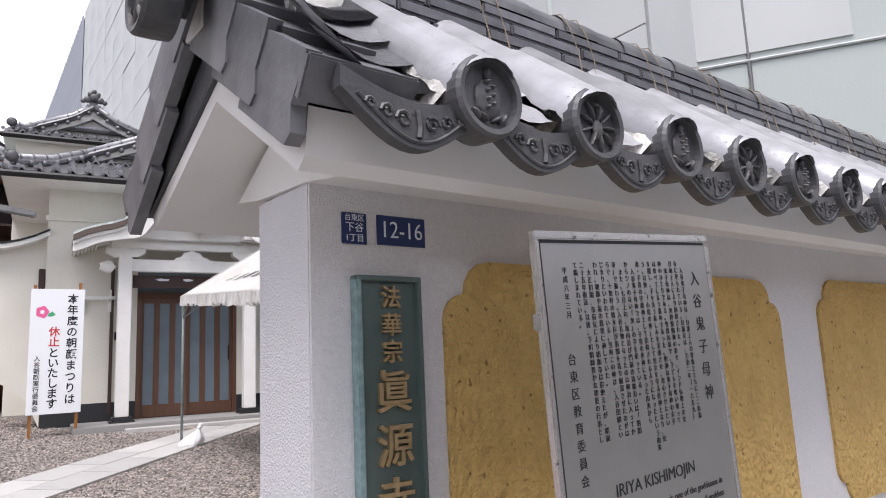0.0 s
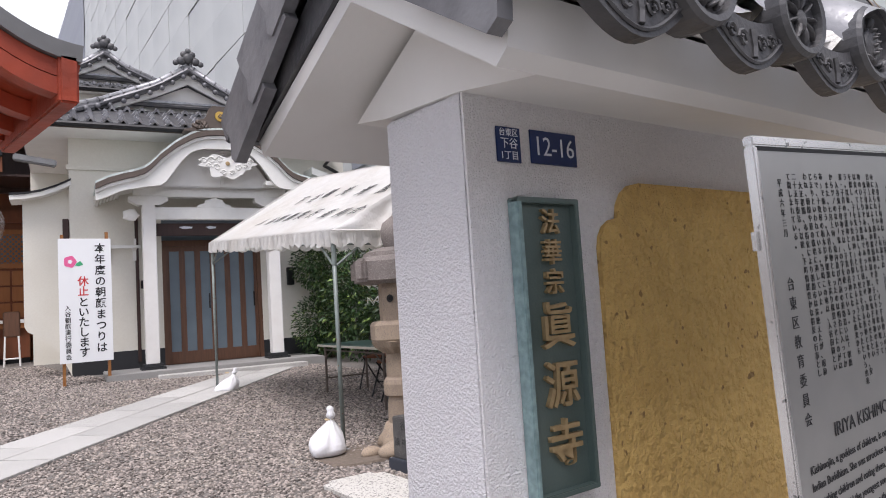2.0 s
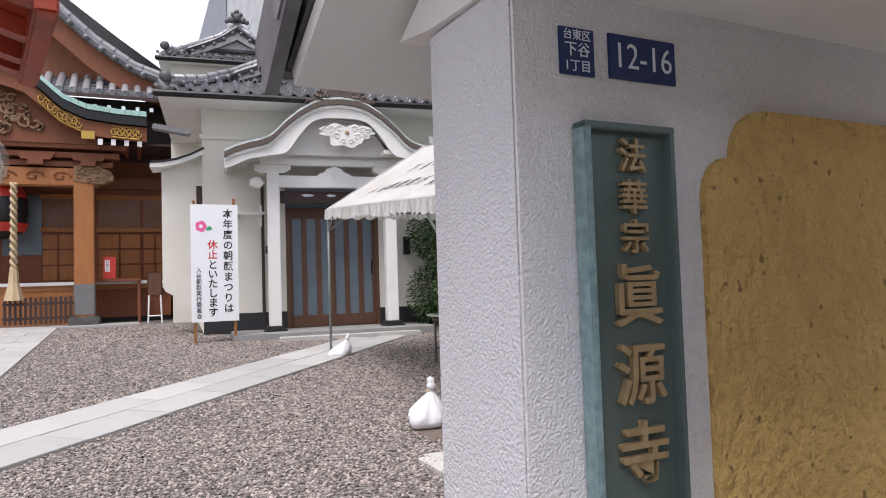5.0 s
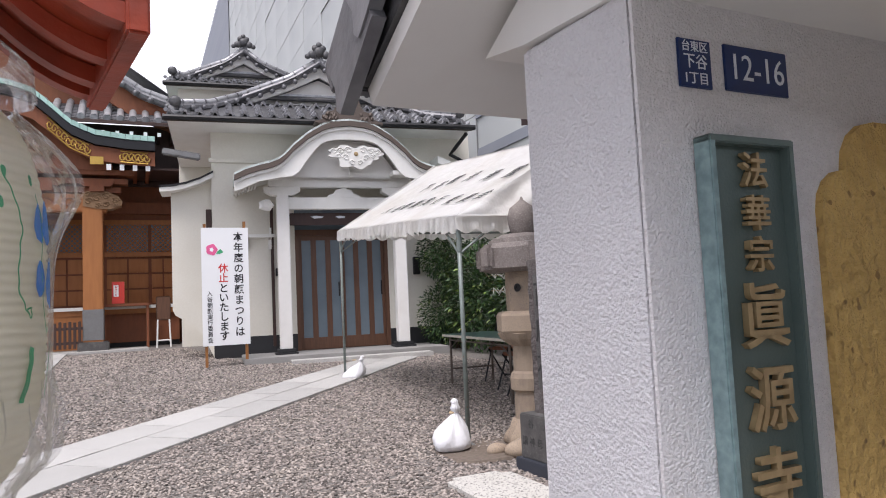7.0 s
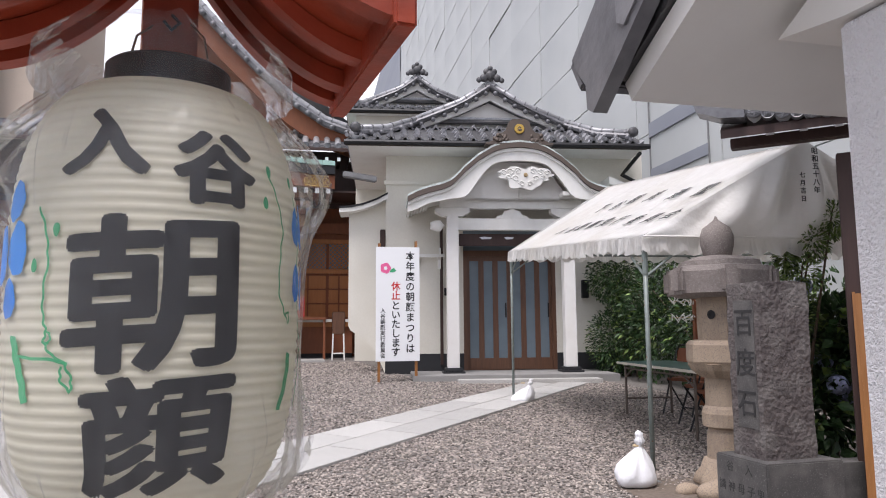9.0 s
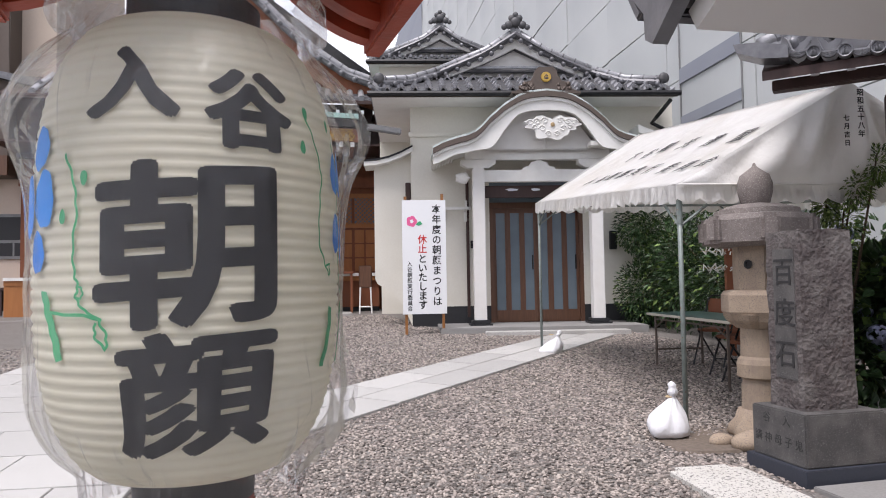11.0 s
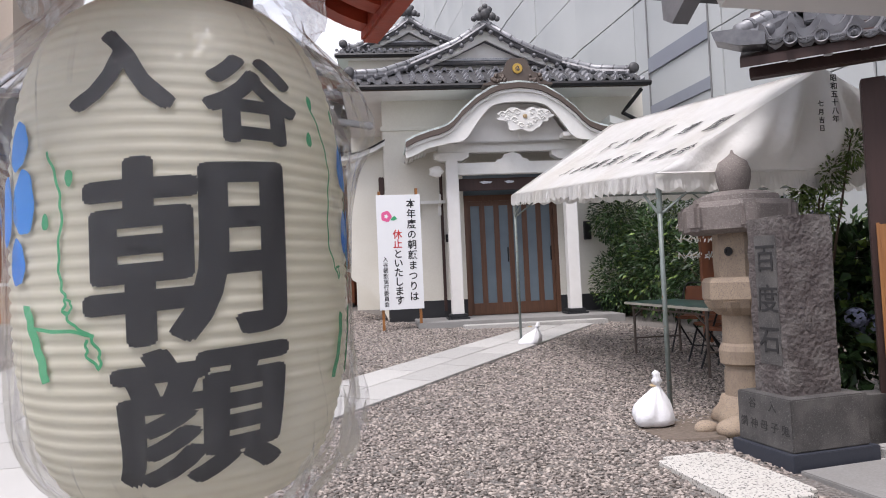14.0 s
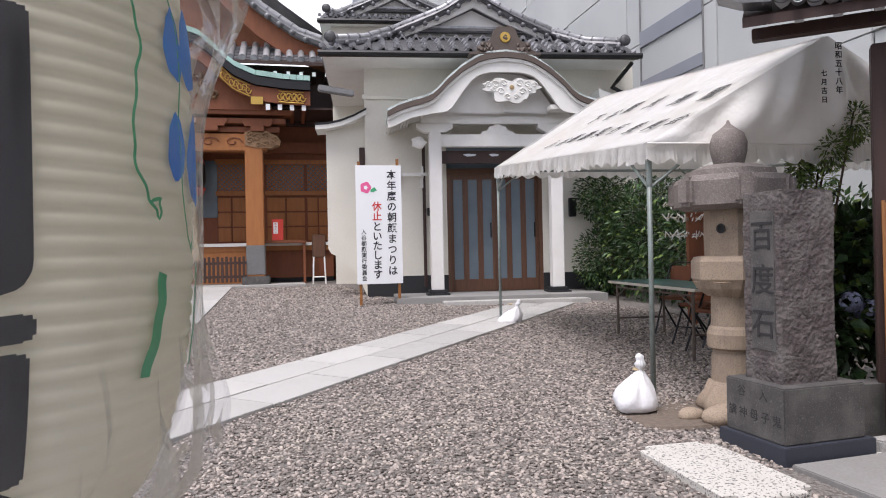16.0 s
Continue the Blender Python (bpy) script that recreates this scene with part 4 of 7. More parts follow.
for d in range(2):
    a, b = -0.72 + 0.89 * d, -0.72 + 0.89 * (d + 1)
    vv = WV + 0.05 + 0.04 * d
    leaf = part("sliding_door", box(a, b, vv, vv + 0.03, 0.38, 0.62), BROWNWOOD, house, "brown sliding door with frosted strips")
    part("top_rail", box(a, b, vv, vv + 0.03, 2.62, 2.72), BROWNWOOD, leaf)
    n_strip = 3
    sw = (b - a) / n_strip
    for k in range(n_strip + 1):
        x = a + sw * k
        part("stile", box(max(a, x - 0.055), min(b, x + 0.055), vv - 0.004, vv + 0.034, 0.62, 2.62), BROWNWOOD, leaf)
    for k in range(n_strip):
        part("pane", box(a + sw * k, a + sw * (k + 1), vv + 0.012, vv + 0.02, 0.62, 2.62), GLASS_DARK, leaf, "frosted blue glass")
    part("handle", box(b - 0.1 if d == 0 else b - 0.08, b - 0.07 if d == 0 else b - 0.05, vv - 0.014, vv - 0.004, 1.45, 1.75), BLACKMETAL, leaf)
for a in ((1.27, 1.42, 1.84, 2.22), (1.68, 1.82, 1.84, 2.22)):
    bm = box(a[0], a[1], WV - 0.1, WV, a[2], a[3], 0.01)
    part("mailbox", bm, GREYMETAL if a[0] < 1.5 else BLACKMETAL, house, "wall letter box")
part("intercom", box(-1.2, -1.1, WV - 0.04, WV, 1.9, 2.06, 0.008), BLACKMETAL, house, "dark grey intercom")
part("wall_bracket", box(-1.8, -1.2, WV - 0.2, WV - 0.16, 2.68, 2.74), WHITEWOOD, house, "white wall rail")
for uu in (-1.3, -1.75):
    part("wall_bracket", prism([(WV - 0.24, 2.72), (WV, 2.72), (WV, 2.45), (WV - 0.05, 2.45), (WV - 0.06, 2.64), (WV - 0.24, 2.68)], uu - 0.03, uu + 0.03), WHITEWOOD, house)
    part("wall_hook", box(uu - 0.02, uu + 0.02, WV - 0.24, WV - 0.2, 2.72, 2.86), WHITEWOOD, house)

# roof tiles of the house
def wave_tile(w, l):
    """One S-shaped clay tile with a thick lower edge, lying along +y."""
    prof = [(0.0, 0.04), (0.1, 0.085), (0.22, 0.07), (0.36, 0.0), (0.55, -0.035), (0.75, -0.02), (0.9, 0.01), (1.0, 0.04)]
    bm = bmesh.new()
    rows = []
    for y, dz in ((0, -0.065), (0, 0.0), (l, -0.06)):
        rows.append([bm.verts.new((-w / 2 + w * x, y, z + dz)) for x, z in prof])
    for a, b in zip(rows, rows[1:]):
        for i in range(len(prof) - 1):
            bm.faces.new((a[i], a[i + 1], b[i + 1], b[i]))
    return bm


def tiled_slope(parent, a, b, c, d, w=0.27, l=0.26, mesh=None):
    """S tiles on the slope with eave a-b (left to right, seen from outside) and top d-c."""
    a, b, c, d = Vector(a), Vector(b), Vector(c), Vector(d)
    mid_up = ((c + d) - (a + b)) / 2
    right = (b - a).normalized()
    up = (mid_up - right * mid_up.dot(right)).normalized()
    nrm = right.cross(up)
    rot = Matrix((right, up, nrm)).transposed().to_4x4()
    height = (d - a).dot(up)
    rows = max(1, round(height / l))
    for j in range(rows):
        t = j / rows
        p, q = a.lerp(d, t), b.lerp(c, t)
        n = max(1, int((q - p).length / w))
        off = ((q - p).length - n * w) / 2
        for i in range(n):
            pos = p + right * (off + w * (i + 0.5)) + nrm * 0.035
            sag = nrm * (-0.03 * math.sin(math.pi * t))
            shared("roof_tile", mesh, parent, Matrix.Translation(pos + sag) @ rot @ Matrix.Rotation(radians(-3), 4, "X"))


def ridge_run(parent, pts, r=0.07, mat=None, studs=0.24, drop=0.11, side=(0, -1, 0)):
    """A curved ridge: flat course, round cap, and a row of round tile ends below it."""
    mat = mat or TILE_PALE
    part("ridge_cap", tube(pts, r, 10), mat, parent, smooth=True)
    part("ridge_course", tube([Vector(p) + Vector((0, 0, -r * 1.1)) for p in pts], r * 1.15, 8), TILE, parent)
    total = 0.0
    vs = [Vector(p) for p in pts]
    for p, q in zip(vs, vs[1:]):
        n = max(1, int((q - p).length / studs))
        for k in range(n):
            s = p.lerp(q, (k + 0.5) / n)
            bm = bmesh.new()
            bmesh.ops.create_icosphere(bm, subdivisions=2, radius=r * 0.85, matrix=Matrix.Translation(s + Vector(side) * (r * 1.2) + Vector((0, 0, -drop - r))))
            part("round_tile_end", bm, TILE, parent, smooth=True)
            part("cap_joint", tube([s - (q - p).normalized() * 0.015, s + (q - p).normalized() * 0.015], r * 1.12, 10), TILE, parent)


def onigawara(parent, p, k=1.0):
    bm = bmesh.new()
    for dx, dz, r in ((0, 0.1, 0.13), (-0.16, 0.03, 0.1), (0.16, 0.03, 0.1), (-0.09, 0.19, 0.08), (0.09, 0.19, 0.08), (0, 0.27, 0.07), (-0.27, -0.02, 0.07), (0.27, -0.02, 0.07)):
        bmesh.ops.create_icosphere(bm, subdivisions=2, radius=1, matrix=Matrix.Translation((p[0] + dx * k, p[1], p[2] + dz * k)) @ Matrix.Diagonal((r * k, r * k * 0.6, r * k, 1)))
    part("ridge_ornament", bm, TILE_DARK, parent, "dark carved ridge-end tile", True)


def hip_gable_roof(parent, u0, u1, v0, depth, ze, zg, uc, za, gu, gv, mesh):
    """Eave from u0 to u1 at v0 and height ze; a gable set back at gv with its feet at uc -+ gu, height zg, and apex za."""
    part("roof_deck", prism([(v0, ze), (gv, zg - 0.02), (gv, ze)], u0 + 0.05, u1 - 0.05), TILE_DARK, parent)
    tiled_slope(parent, (u0, v0, ze), (u1, v0, ze), (uc + gu + 0.55, gv, zg), (uc - gu - 0.55, gv, zg), mesh=mesh)
    for sg, ue in ((-1, u0), (1, u1)):
        part("roof_slope", thick(sheet(6, 2, lambda a, b: (uc + (ue - uc) * a, gv - 0.25 + (depth - gv) * b, za + 0.22 + (ze + 0.1 - za - 0.22) * a - 0.12 * math.sin(math.pi * a))), -0.06), TILE, parent, "grey tiled side slope")
    part("pent_row", tube([(uc - gu + 0.15, gv + 0.02, zg + 0.12), (uc + gu - 0.15, gv + 0.02, zg + 0.12)], 0.05, 8), TILE_DARK, parent, "dark tile course across the gable foot")
    part("pent_course", box(uc - gu + 0.3, uc + gu - 0.3, gv + 0.0, gv + 0.11, zg + 0.17, zg + 0.22, 0.008), TILE_PALE, parent)
    n_round = int((u1 - u0) / 0.27)
    for k in range(n_round):
        shared("eave_round", m_round, parent, Matrix.Translation((u0 + 0.14 + 0.27 * k - 0.1, v0 - 0.03, ze + 0.075)))
    part("gable_face", prism([(uc - gu, zg), (uc, za), (uc + gu, zg)], gv + 0.12, gv + 0.16, "y"), PLASTER, parent, "shaded plaster gable")
    for sg in (-1, 1):
        part("bargeboard", prism([(uc + sg * (gu + 0.2), zg - 0.06), (uc + sg * gu * 0.5, (zg + za) / 2 - 0.02), (uc, za), (uc, za + 0.2), (uc + sg * gu * 0.5, (zg + za) / 2 + 0.15), (uc + sg * (gu + 0.2), zg + 0.05)], gv - 0.08, gv - 0.02, "y"), WHITEWOOD, parent, "white gable board")
        foot = (uc + sg * (gu + 0.35), gv - 0.12, zg + 0.12)
        corner = (u0 + 0.2 if sg < 0 else u1 - 0.25, v0 + 0.12, ze + 0.26)
        ridge_run(parent, [(uc, gv - 0.12, za + 0.36), (uc + sg * gu * 0.5, gv - 0.12, (za + zg) / 2 + 0.24), foot], 0.065)
        ridge_run(parent, [foot, ((foot[0] + corner[0]) / 2, (foot[1] + corner[1]) / 2, (foot[2] + corner[2]) / 2 - 0.08), corner], 0.065, drop=0.06)
        bm = lathe([(0.09, -0.04), (0.11, 0), (0.09, 0.04), (0.03, 0.05), (0.001, 0.05)], 16, m=Matrix.Translation((corner[0], corner[1] - 0.08, corner[2])) @ Matrix.Rotation(radians(90), 4, "X"))
        part("corner_tile", bm, TILE_DARK, parent, "dark corner end tile", True)
    part("main_ridge", tube([(uc, gv - 0.1, za + 0.38), (uc, depth, za + 0.38)], 0.1, 10), TILE, parent)
    onigawara(parent, (uc, gv - 0.2, za + 0.42), 0.9)
    part("gutter", tube([(u0 - 0.02, v0 - 0.03, ze - 0.06), (u1 + 0.05, v0 - 0.03, ze - 0.06)], 0.055, 8), BLACKMETAL, parent, "dark brown eave gutter")
    part("eave_fascia", box(u0, u1, v0, v0 + 0.03, ze - 0.12, ze), SHUTTER, parent)


m_wave = as_mesh("roof_tile", wave_tile(0.27, 0.28), TILE_PALE, False)
m_round = as_mesh("eave_round", lathe([(0.036, -0.02), (0.042, 0.0), (0.036, 0.012), (0.001, 0.014)], 12, m=Matrix.Rotation(radians(90), 4, "X")), TILE)
hip_gable_roof(house, -3.2, 2.85, -0.2, 5.5, EAVE + 0.06, 5.52, -0.18, 6.1, 1.25, 0.9, m_wave)
part("downpipe", tube([(2.75, -0.1, EAVE - 0.1), (2.6, 0.3, EAVE - 0.35), (2.6, 0.6, EAVE - 0.4), (3.05, 0.68, EAVE - 0.6)], 0.04, 8), BLACKMETAL, house, "dark downpipe")
# lower lean-to roof beside the porch
part("side_canopy", prism([(2.15, 4.3), (3.3, 3.85), (3.3, 3.75), (2.15, 4.15)], 0.1, 0.75, "y"), WHITEWOOD, house, "white side canopy board")

back = empty("rear_house", HOUSE @ pose(-0.42, 4.0, 0), "taller white rear house with a grey tiled hip-and-gable roof", "house")
part("wall", box(-2.75, 2.0, 0.3, 4.0, 0.1, 6.85), PAPERWALL, back)
part("soffit", box(-3.0, 2.2, 0.0, 4.2, 6.8, 6.84), PLASTER, back)
hip_gable_roof(back, -3.05, 0.7, 0.0, 4.0, 6.9, 7.18, -1.15, 7.6, 0.85, 0.55, m_wave)

# ---- white placard on wooden legs ----
sign = empty("placard", pose(2.935, 11.72, 0.06, 0, 0, -10) @ Matrix.Diagonal((0.945, 1, 0.975, 1)), "white printed placard with black and red writing on wooden legs", "sign")
part("panel", box(-0.425, 0.425, -0.02, 0.0, 0.6, 2.73, 0.003), SCREENWHITE, sign)
for x in (-0.36, 0.36):
    part("leg", box(x - 0.025, x + 0.025, 0.002, 0.04, 0.215, 2.85 if x > 0 else 2.8), BOARDWOOD, sign, "bare wooden leg")
sgn_y = -0.0225
part("lettering", column("本年度の朝顔まつりは", 0.18, 0.192, 0.0006, 0.003), BLACKINK, sign, m=Matrix.Translation((0.24, sgn_y, 2.55)))
part("red_lettering", column("休止", 0.18, 0.175, 0.0006, 0.003), REDINK, sign, "red characters", m=Matrix.Translation((-0.04, sgn_y, 1.98)))
part("lettering", column("といたします", 0.18, 0.172, 0.0006, 0.003), BLACKINK, sign, m=Matrix.Translation((-0.04, sgn_y, 1.62)))
part("small_lettering", column("入谷朝顔実行委員会", 0.1, 0.104, 0.0006, 0.001), BLACKINK, sign, m=Matrix.Translation((-0.29, sgn_y, 1.53)))
part("printed_flower", lathe([(0.1, 0), (0.1, 0.002), (0.001, 0.002)], 20, m=Matrix.Translation((-0.24, sgn_y + 0.001, 2.33)) @ Matrix.Rotation(radians(90), 4, "X"), lobes=5, lobe=0.08), PINKINK, sign, "pink printed morning glory")
part("printed_flower_heart", lathe([(0.035, 0), (0.035, 0.003), (0.001, 0.003)], 12, m=Matrix.Translation((-0.24, sgn_y, 2.33)) @ Matrix.Rotation(radians(90), 4, "X"), lobes=5, lobe=0.3), SCREENWHITE, sign)
part("printed_leaf", prism([(-0.14, 2.3), (-0.08, 2.34), (-0.03, 2.28), (-0.1, 2.25), (-0.16, 2.26)], sgn_y - 0.0005, sgn_y + 0.001, "y"), GREENINK, sign)


# ---- the temple hall ----
hall = empty("temple_hall", HALL @ pose(0, 0, 0), "orange and red-brown timber temple hall with a green copper gable", "temple hall")
HG = 0.45
part("stone_plinth", box(-12, -3.45, 4.3, 5.3, 0.2, HG + 0.03, 0.01), GRANITE, hall, "pale stone kerb")
part("hall_wall", box(-12, -2.0, 6.5, 6.7, 0.3, 6.2), HALLWOOD, hall, "red-brown board wall")
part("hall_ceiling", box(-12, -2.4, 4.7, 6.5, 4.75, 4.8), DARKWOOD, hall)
part("veranda", box(-12, -2.7, 5.6, 6.5, 1.3, 1.45), ORANGEWOOD, hall, "orange timber veranda")
part("veranda_edge", box(-12, -2.7, 5.56, 5.6, 1.42, 1.5), WHITEWOOD, hall, "white veranda edge")
part("veranda_front", box(-12, -4.6, 5.62, 5.68, 0.4, 1.3), ORANGEWOOD, hall)
part("dark_skirting", box(-4.6, -2.7, 5.8, 5.9, 0.3, 0.6), BLACKBASE, hall)
part("lower_boarding", box(-4.6, -2.7, 5.7, 5.8, 0.6, 1.3), HALLWOOD, hall)
for uc in (-4.62, -8.9):
    part("hall_pillar", box(uc - 0.215, uc + 0.215, 4.8, 5.2, 0.55, 4.2, 0.02), ORANGEWOOD, hall, "orange square hall pillar")
    part("pillar_shoe", box(uc - 0.225, uc + 0.225, 4.79, 5.21, 0.7, 1.45, 0.02), GREYMETAL, hall, "dark embossed metal pillar shoe")
    part("pillar_stone", box(uc - 0.33, uc + 0.33, 4.7, 5.3, 0.44, 0.68, 0.03), DARKSTONE_FLAT, hall)
    bm = prism([(uc - 0.2, 3.86), (uc + 0.1, 3.8), (uc + 0.42, 3.8), (uc + 0.62, 3.88), (uc + 0.64, 4.0), (uc + 0.56, 4.1), (uc + 0.3, 4.22), (uc, 4.24), (uc - 0.2, 4.18)], 4.78, 5.1, "y")
    for cx, cz, r0 in ((0.5, 4.0, 0.1), (0.3, 4.1, 0.1), (0.1, 4.06, 0.12), (0.3, 3.9, 0.09), (-0.08, 3.98, 0.1), (0.12, 3.88, 0.07), (0.5, 3.88, 0.06), (-0.1, 4.14, 0.07)):
        tube([(uc + cx + r0 * (1 - q / 11) * math.cos(q * 0.85), 4.77, cz + r0 * (1 - q / 11) * math.sin(q * 0.85)) for q in range(10)], 0.022, 5, bm)
    part("carved_beam_end", bm, CARVEDWOOD, hall, "carved natural wood beam end")
part("rainbow_beam", box(-9.0, -4.3, 4.86, 5.14, 3.73, 4.16, 0.03), ORANGEWOOD, hall, "orange rainbow beam with carved scrolls")
for k in range(6):
    x = -5.1 - 0.55 * k
    pts = [(x + 0.22 * (1 - q / 12) * math.cos(q * 0.7), 4.85, 3.95 + 0.13 * (1 - q / 12) * math.sin(q * 0.7)) for q in range(11)]
    part("scroll", tube(pts, 0.02, 5), HALLWOOD, hall)
for k in range(3):
    part("bracket_course", box(-9.4, -4.0 + 0.15 * k, 4.9 - 0.1 * k, 5.1, 4.2 + 0.2 * k, 4.33 + 0.2 * k, 0.01), HALLWOOD, hall)
for x in (-4.52, -5.6, -6.7, -7.8, -8.9):
    part("bracket_arm", prism([(x - 0.4, 4.5), (x + 0.4, 4.5), (x + 0.3, 4.33), (x - 0.3, 4.33)], 4.75, 5.0, "y"), HALLWOOD, hall)
    part("bracket_arm", box(x - 0.16, x + 0.16, 4.7, 4.95, 4.2, 4.33, 0.01), HALLWOOD, hall)
HC = -6.75
def hall_kara(s):
    return along(((0, 6.56), (0.5, 6.5), (0.95, 6.36), (1.35, 6.02), (1.7, 5.68), (2.2, 5.46), (2.9, 5.38), (3.45, 5.36), (3.6, 5.36)), s)


HN = 44
hs = [HC - 3.5 + 7.0 * i / HN for i in range(HN + 1)]
part("dark_roof_edge", prism([(u, hall_kara(abs(u - HC)) - 0.02) for u in hs] + [(u, hall_kara(abs(u - HC)) - 0.22) for u in hs[::-1]], 4.3, 4.45, "y"), BLACKMETAL, hall, "dark curved roof edge")
part("bargeboard", prism([(u, hall_kara(abs(u - HC)) - 0.24) for u in hs] + [(u, hall_kara(abs(u - HC)) - 0.58) for u in hs[::-1]], 4.38, 4.46, "y"), HALLWOOD, hall, "red-brown curved bargeboard")
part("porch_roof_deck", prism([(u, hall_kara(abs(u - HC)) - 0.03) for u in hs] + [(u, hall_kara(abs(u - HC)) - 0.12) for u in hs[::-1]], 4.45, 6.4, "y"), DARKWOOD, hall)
for i in range(HN):
    u0, u1 = hs[i], hs[i + 1]
    z0, z1 = hall_kara(abs(u0 - HC)), hall_kara(abs(u1 - HC))
    for a, b, dz in ((4.28, 4.5, 0.0), (4.52, 6.4, 0.02)):
        part("copper_sheet", prism([(u0 + 0.004, z0 + dz), (u1 - 0.004, z1 + dz), (u1 - 0.004, z1 + 0.12 + dz), (u0 + 0.004, z0 + 0.12 + dz)], a, b, "y"), COPPER, hall)
for sg in (-1, 1):
    for (s0, s1) in ((1.25, 2.1), (2.75, 3.35)):
        bm = bmesh.new()
        for dz in (-0.13, 0.13):
            tube([(HC + sg * (s0 + (s1 - s0) * q / 8), 4.365, hall_kara(s0 + (s1 - s0) * q / 8) - 0.41 + dz) for q in range(9)], 0.016, 5, bm)
        fitting = part("gilt_fitting", bm, GOLD, hall, "gilded openwork fitting")
        for q in range(9):
            c = s0 + (s1 - s0) * (q + 0.5) / 9
            u, z, turn = HC + sg * c, hall_kara(c) - 0.41, 1 if q % 2 else -1
            part("gilt_scroll", tube([(u + 0.075 * (1 - k / 12) * math.cos(k * 0.8), 4.365, z + 0.11 * turn * (1 - k / 12) * math.sin(k * 0.8)) for k in range(10)], 0.017, 5), GOLD, fitting)
    part("gilt_cap", box(HC + sg * 2.25 - 0.14, HC + sg * 2.25 + 0.14, 4.36, 4.4, 4.78, 4.96), GOLD, hall)
    for k in range(4):
        x = HC + sg * (2.5 + 0.28 * k)
        part("rafter_tip", box(x - 0.05, x + 0.05, 4.4, 4.42, 4.66, 4.8), SCREENWHITE, hall, "white painted rafter tip")
        part("rafter", box(x - 0.045, x + 0.045, 4.421, 6.4, 4.67, 4.79), HALLWOOD, hall)
bm = bmesh.new()
rng = random.Random(4)
for k in range(70):
    a = rng.uniform(0, math.pi)
    rr = rng.uniform(0, 1)
    cx, cz = HC + 2.0 * rr * math.cos(a), 5.0 + 0.75 * rr * math.sin(a)
    if cz > hall_kara(abs(cx - HC)) - 0.65:
        continue
    r0 = rng.uniform(0.08, 0.2)
    pts = [(cx + r0 * (1 - q / 10) * math.cos(q * 0.8 + k), 4.62, cz + r0 * (1 - q / 10) * math.sin(q * 0.8 + k)) for q in range(9)]
    tube(pts, 0.035, 5, bm)
part("pediment_carving", bm, CARVEDWOOD, hall, "carved wooden dragon pediment relief", True)
part("pediment_board", prism([(u, hall_kara(abs(u - HC)) - 0.5) for u in hs if abs(u - HC) < 2.6] + [(HC + 2.6, 4.7), (HC - 2.6, 4.7)], 4.66, 4.7, "y"), HALLWOOD, hall)
# screens with lattice on the back wall
for u0, u1 in ((-5.64, -4.94), (-4.38, -3.4), (-3.32, -2.75), (-7.4, -6.6)):
    part("screen_rail", box(u0 - 0.05, u1 + 0.05, 6.42, 6.5, 3.62, 3.74), ORANGEWOOD, hall)
    part("screen_rail", box(u0 - 0.05, u1 + 0.05, 6.42, 6.5, 2.78, 2.9), ORANGEWOOD, hall)
    part("lattice_backing", box(u0, u1, 6.47, 6.495, 2.9, 3.62), GLASS_DARK, hall)
    for k in range(-14, 15):
        for sg in (-1, 1):
            x0 = (u0 + u1) / 2 + k * 0.12
            lo, hi = x0 - sg * 0.36, x0 + sg * 0.36
            t0 = max(0.0, min((u0 - lo) / (hi - lo), (u1 - lo) / (hi - lo)))
            t1 = min(1.0, max((u0 - lo) / (hi - lo), (u1 - lo) / (hi - lo)))
            if t1 - t0 < 0.08:
                continue
            a, b = (lo + (hi - lo) * t0, 2.9 + 0.72 * t0), (lo + (hi - lo) * t1, 2.9 + 0.72 * t1)
            part("lattice_bar", tube([(a[0], 6.455, a[1]), (b[0], 6.455, b[1])], 0.016, 4), ORANGEWOOD, hall)
    for k in range(3):
        z0 = 1.56 + 0.4 * k
        part("screen_panel", box(u0, (u0 + u1) / 2 - 0.02, 6.46, 6.5, z0, z0 + 0.36, 0.01), ORANGEWOOD, hall)
        part("screen_panel", box((u0 + u1) / 2 + 0.02, u1, 6.46, 6.5, z0, z0 + 0.36, 0.01), ORANGEWOOD, hall)
part("dark_opening", box(-6.5, -5.65, 6.46, 6.49, 2.2, 3.7), GLASS_DARK, hall, "dark glazed opening")
part("hall_beam", box(-12, -2.6, 6.35, 6.5, 3.9, 4.2), HALLWOOD, hall)
# roof of the hall: round tile rows, a sweeping gable edge
m_row = as_mesh("tile_row", barrel_mesh(0.085, 2.3, 1.0), TILE_PALE, True)
slope_h = Matrix.Rotation(radians(31), 4, "X")
for k in range(30):
    u = -2.85 - 0.29 * k
    shared("tile_row", m_row, hall, Matrix.Translation((u, 5.25, 6.12)) @ slope_h)
    part("tile_row_end", lathe([(0.09, 0), (0.095, 0.02), (0.07, 0.03), (0.001, 0.028)], 14, m=Matrix.Translation((u, 5.25, 6.12)) @ Matrix.Rotation(radians(90), 4, "X")), TILE, hall)
m_step = as_mesh("pan_course", box(-9.6, -2.65, 0, 0.14, -0.02, 0.015), TILE)
for j in range(16):
    shared("pan_course", m_step, hall, Matrix.Translation((0, 5.25, 6.08)) @ slope_h @ Matrix.Translation((0, 0.14 * j, 0.0)) @ Matrix.Rotation(radians(-6), 4, "X"))
part("roof_underside", prism([(5.2, 6.05), (7.3, 7.3), (7.3, 7.2), (5.2, 5.97)], -12, -2.62), DARKWOOD, hall)
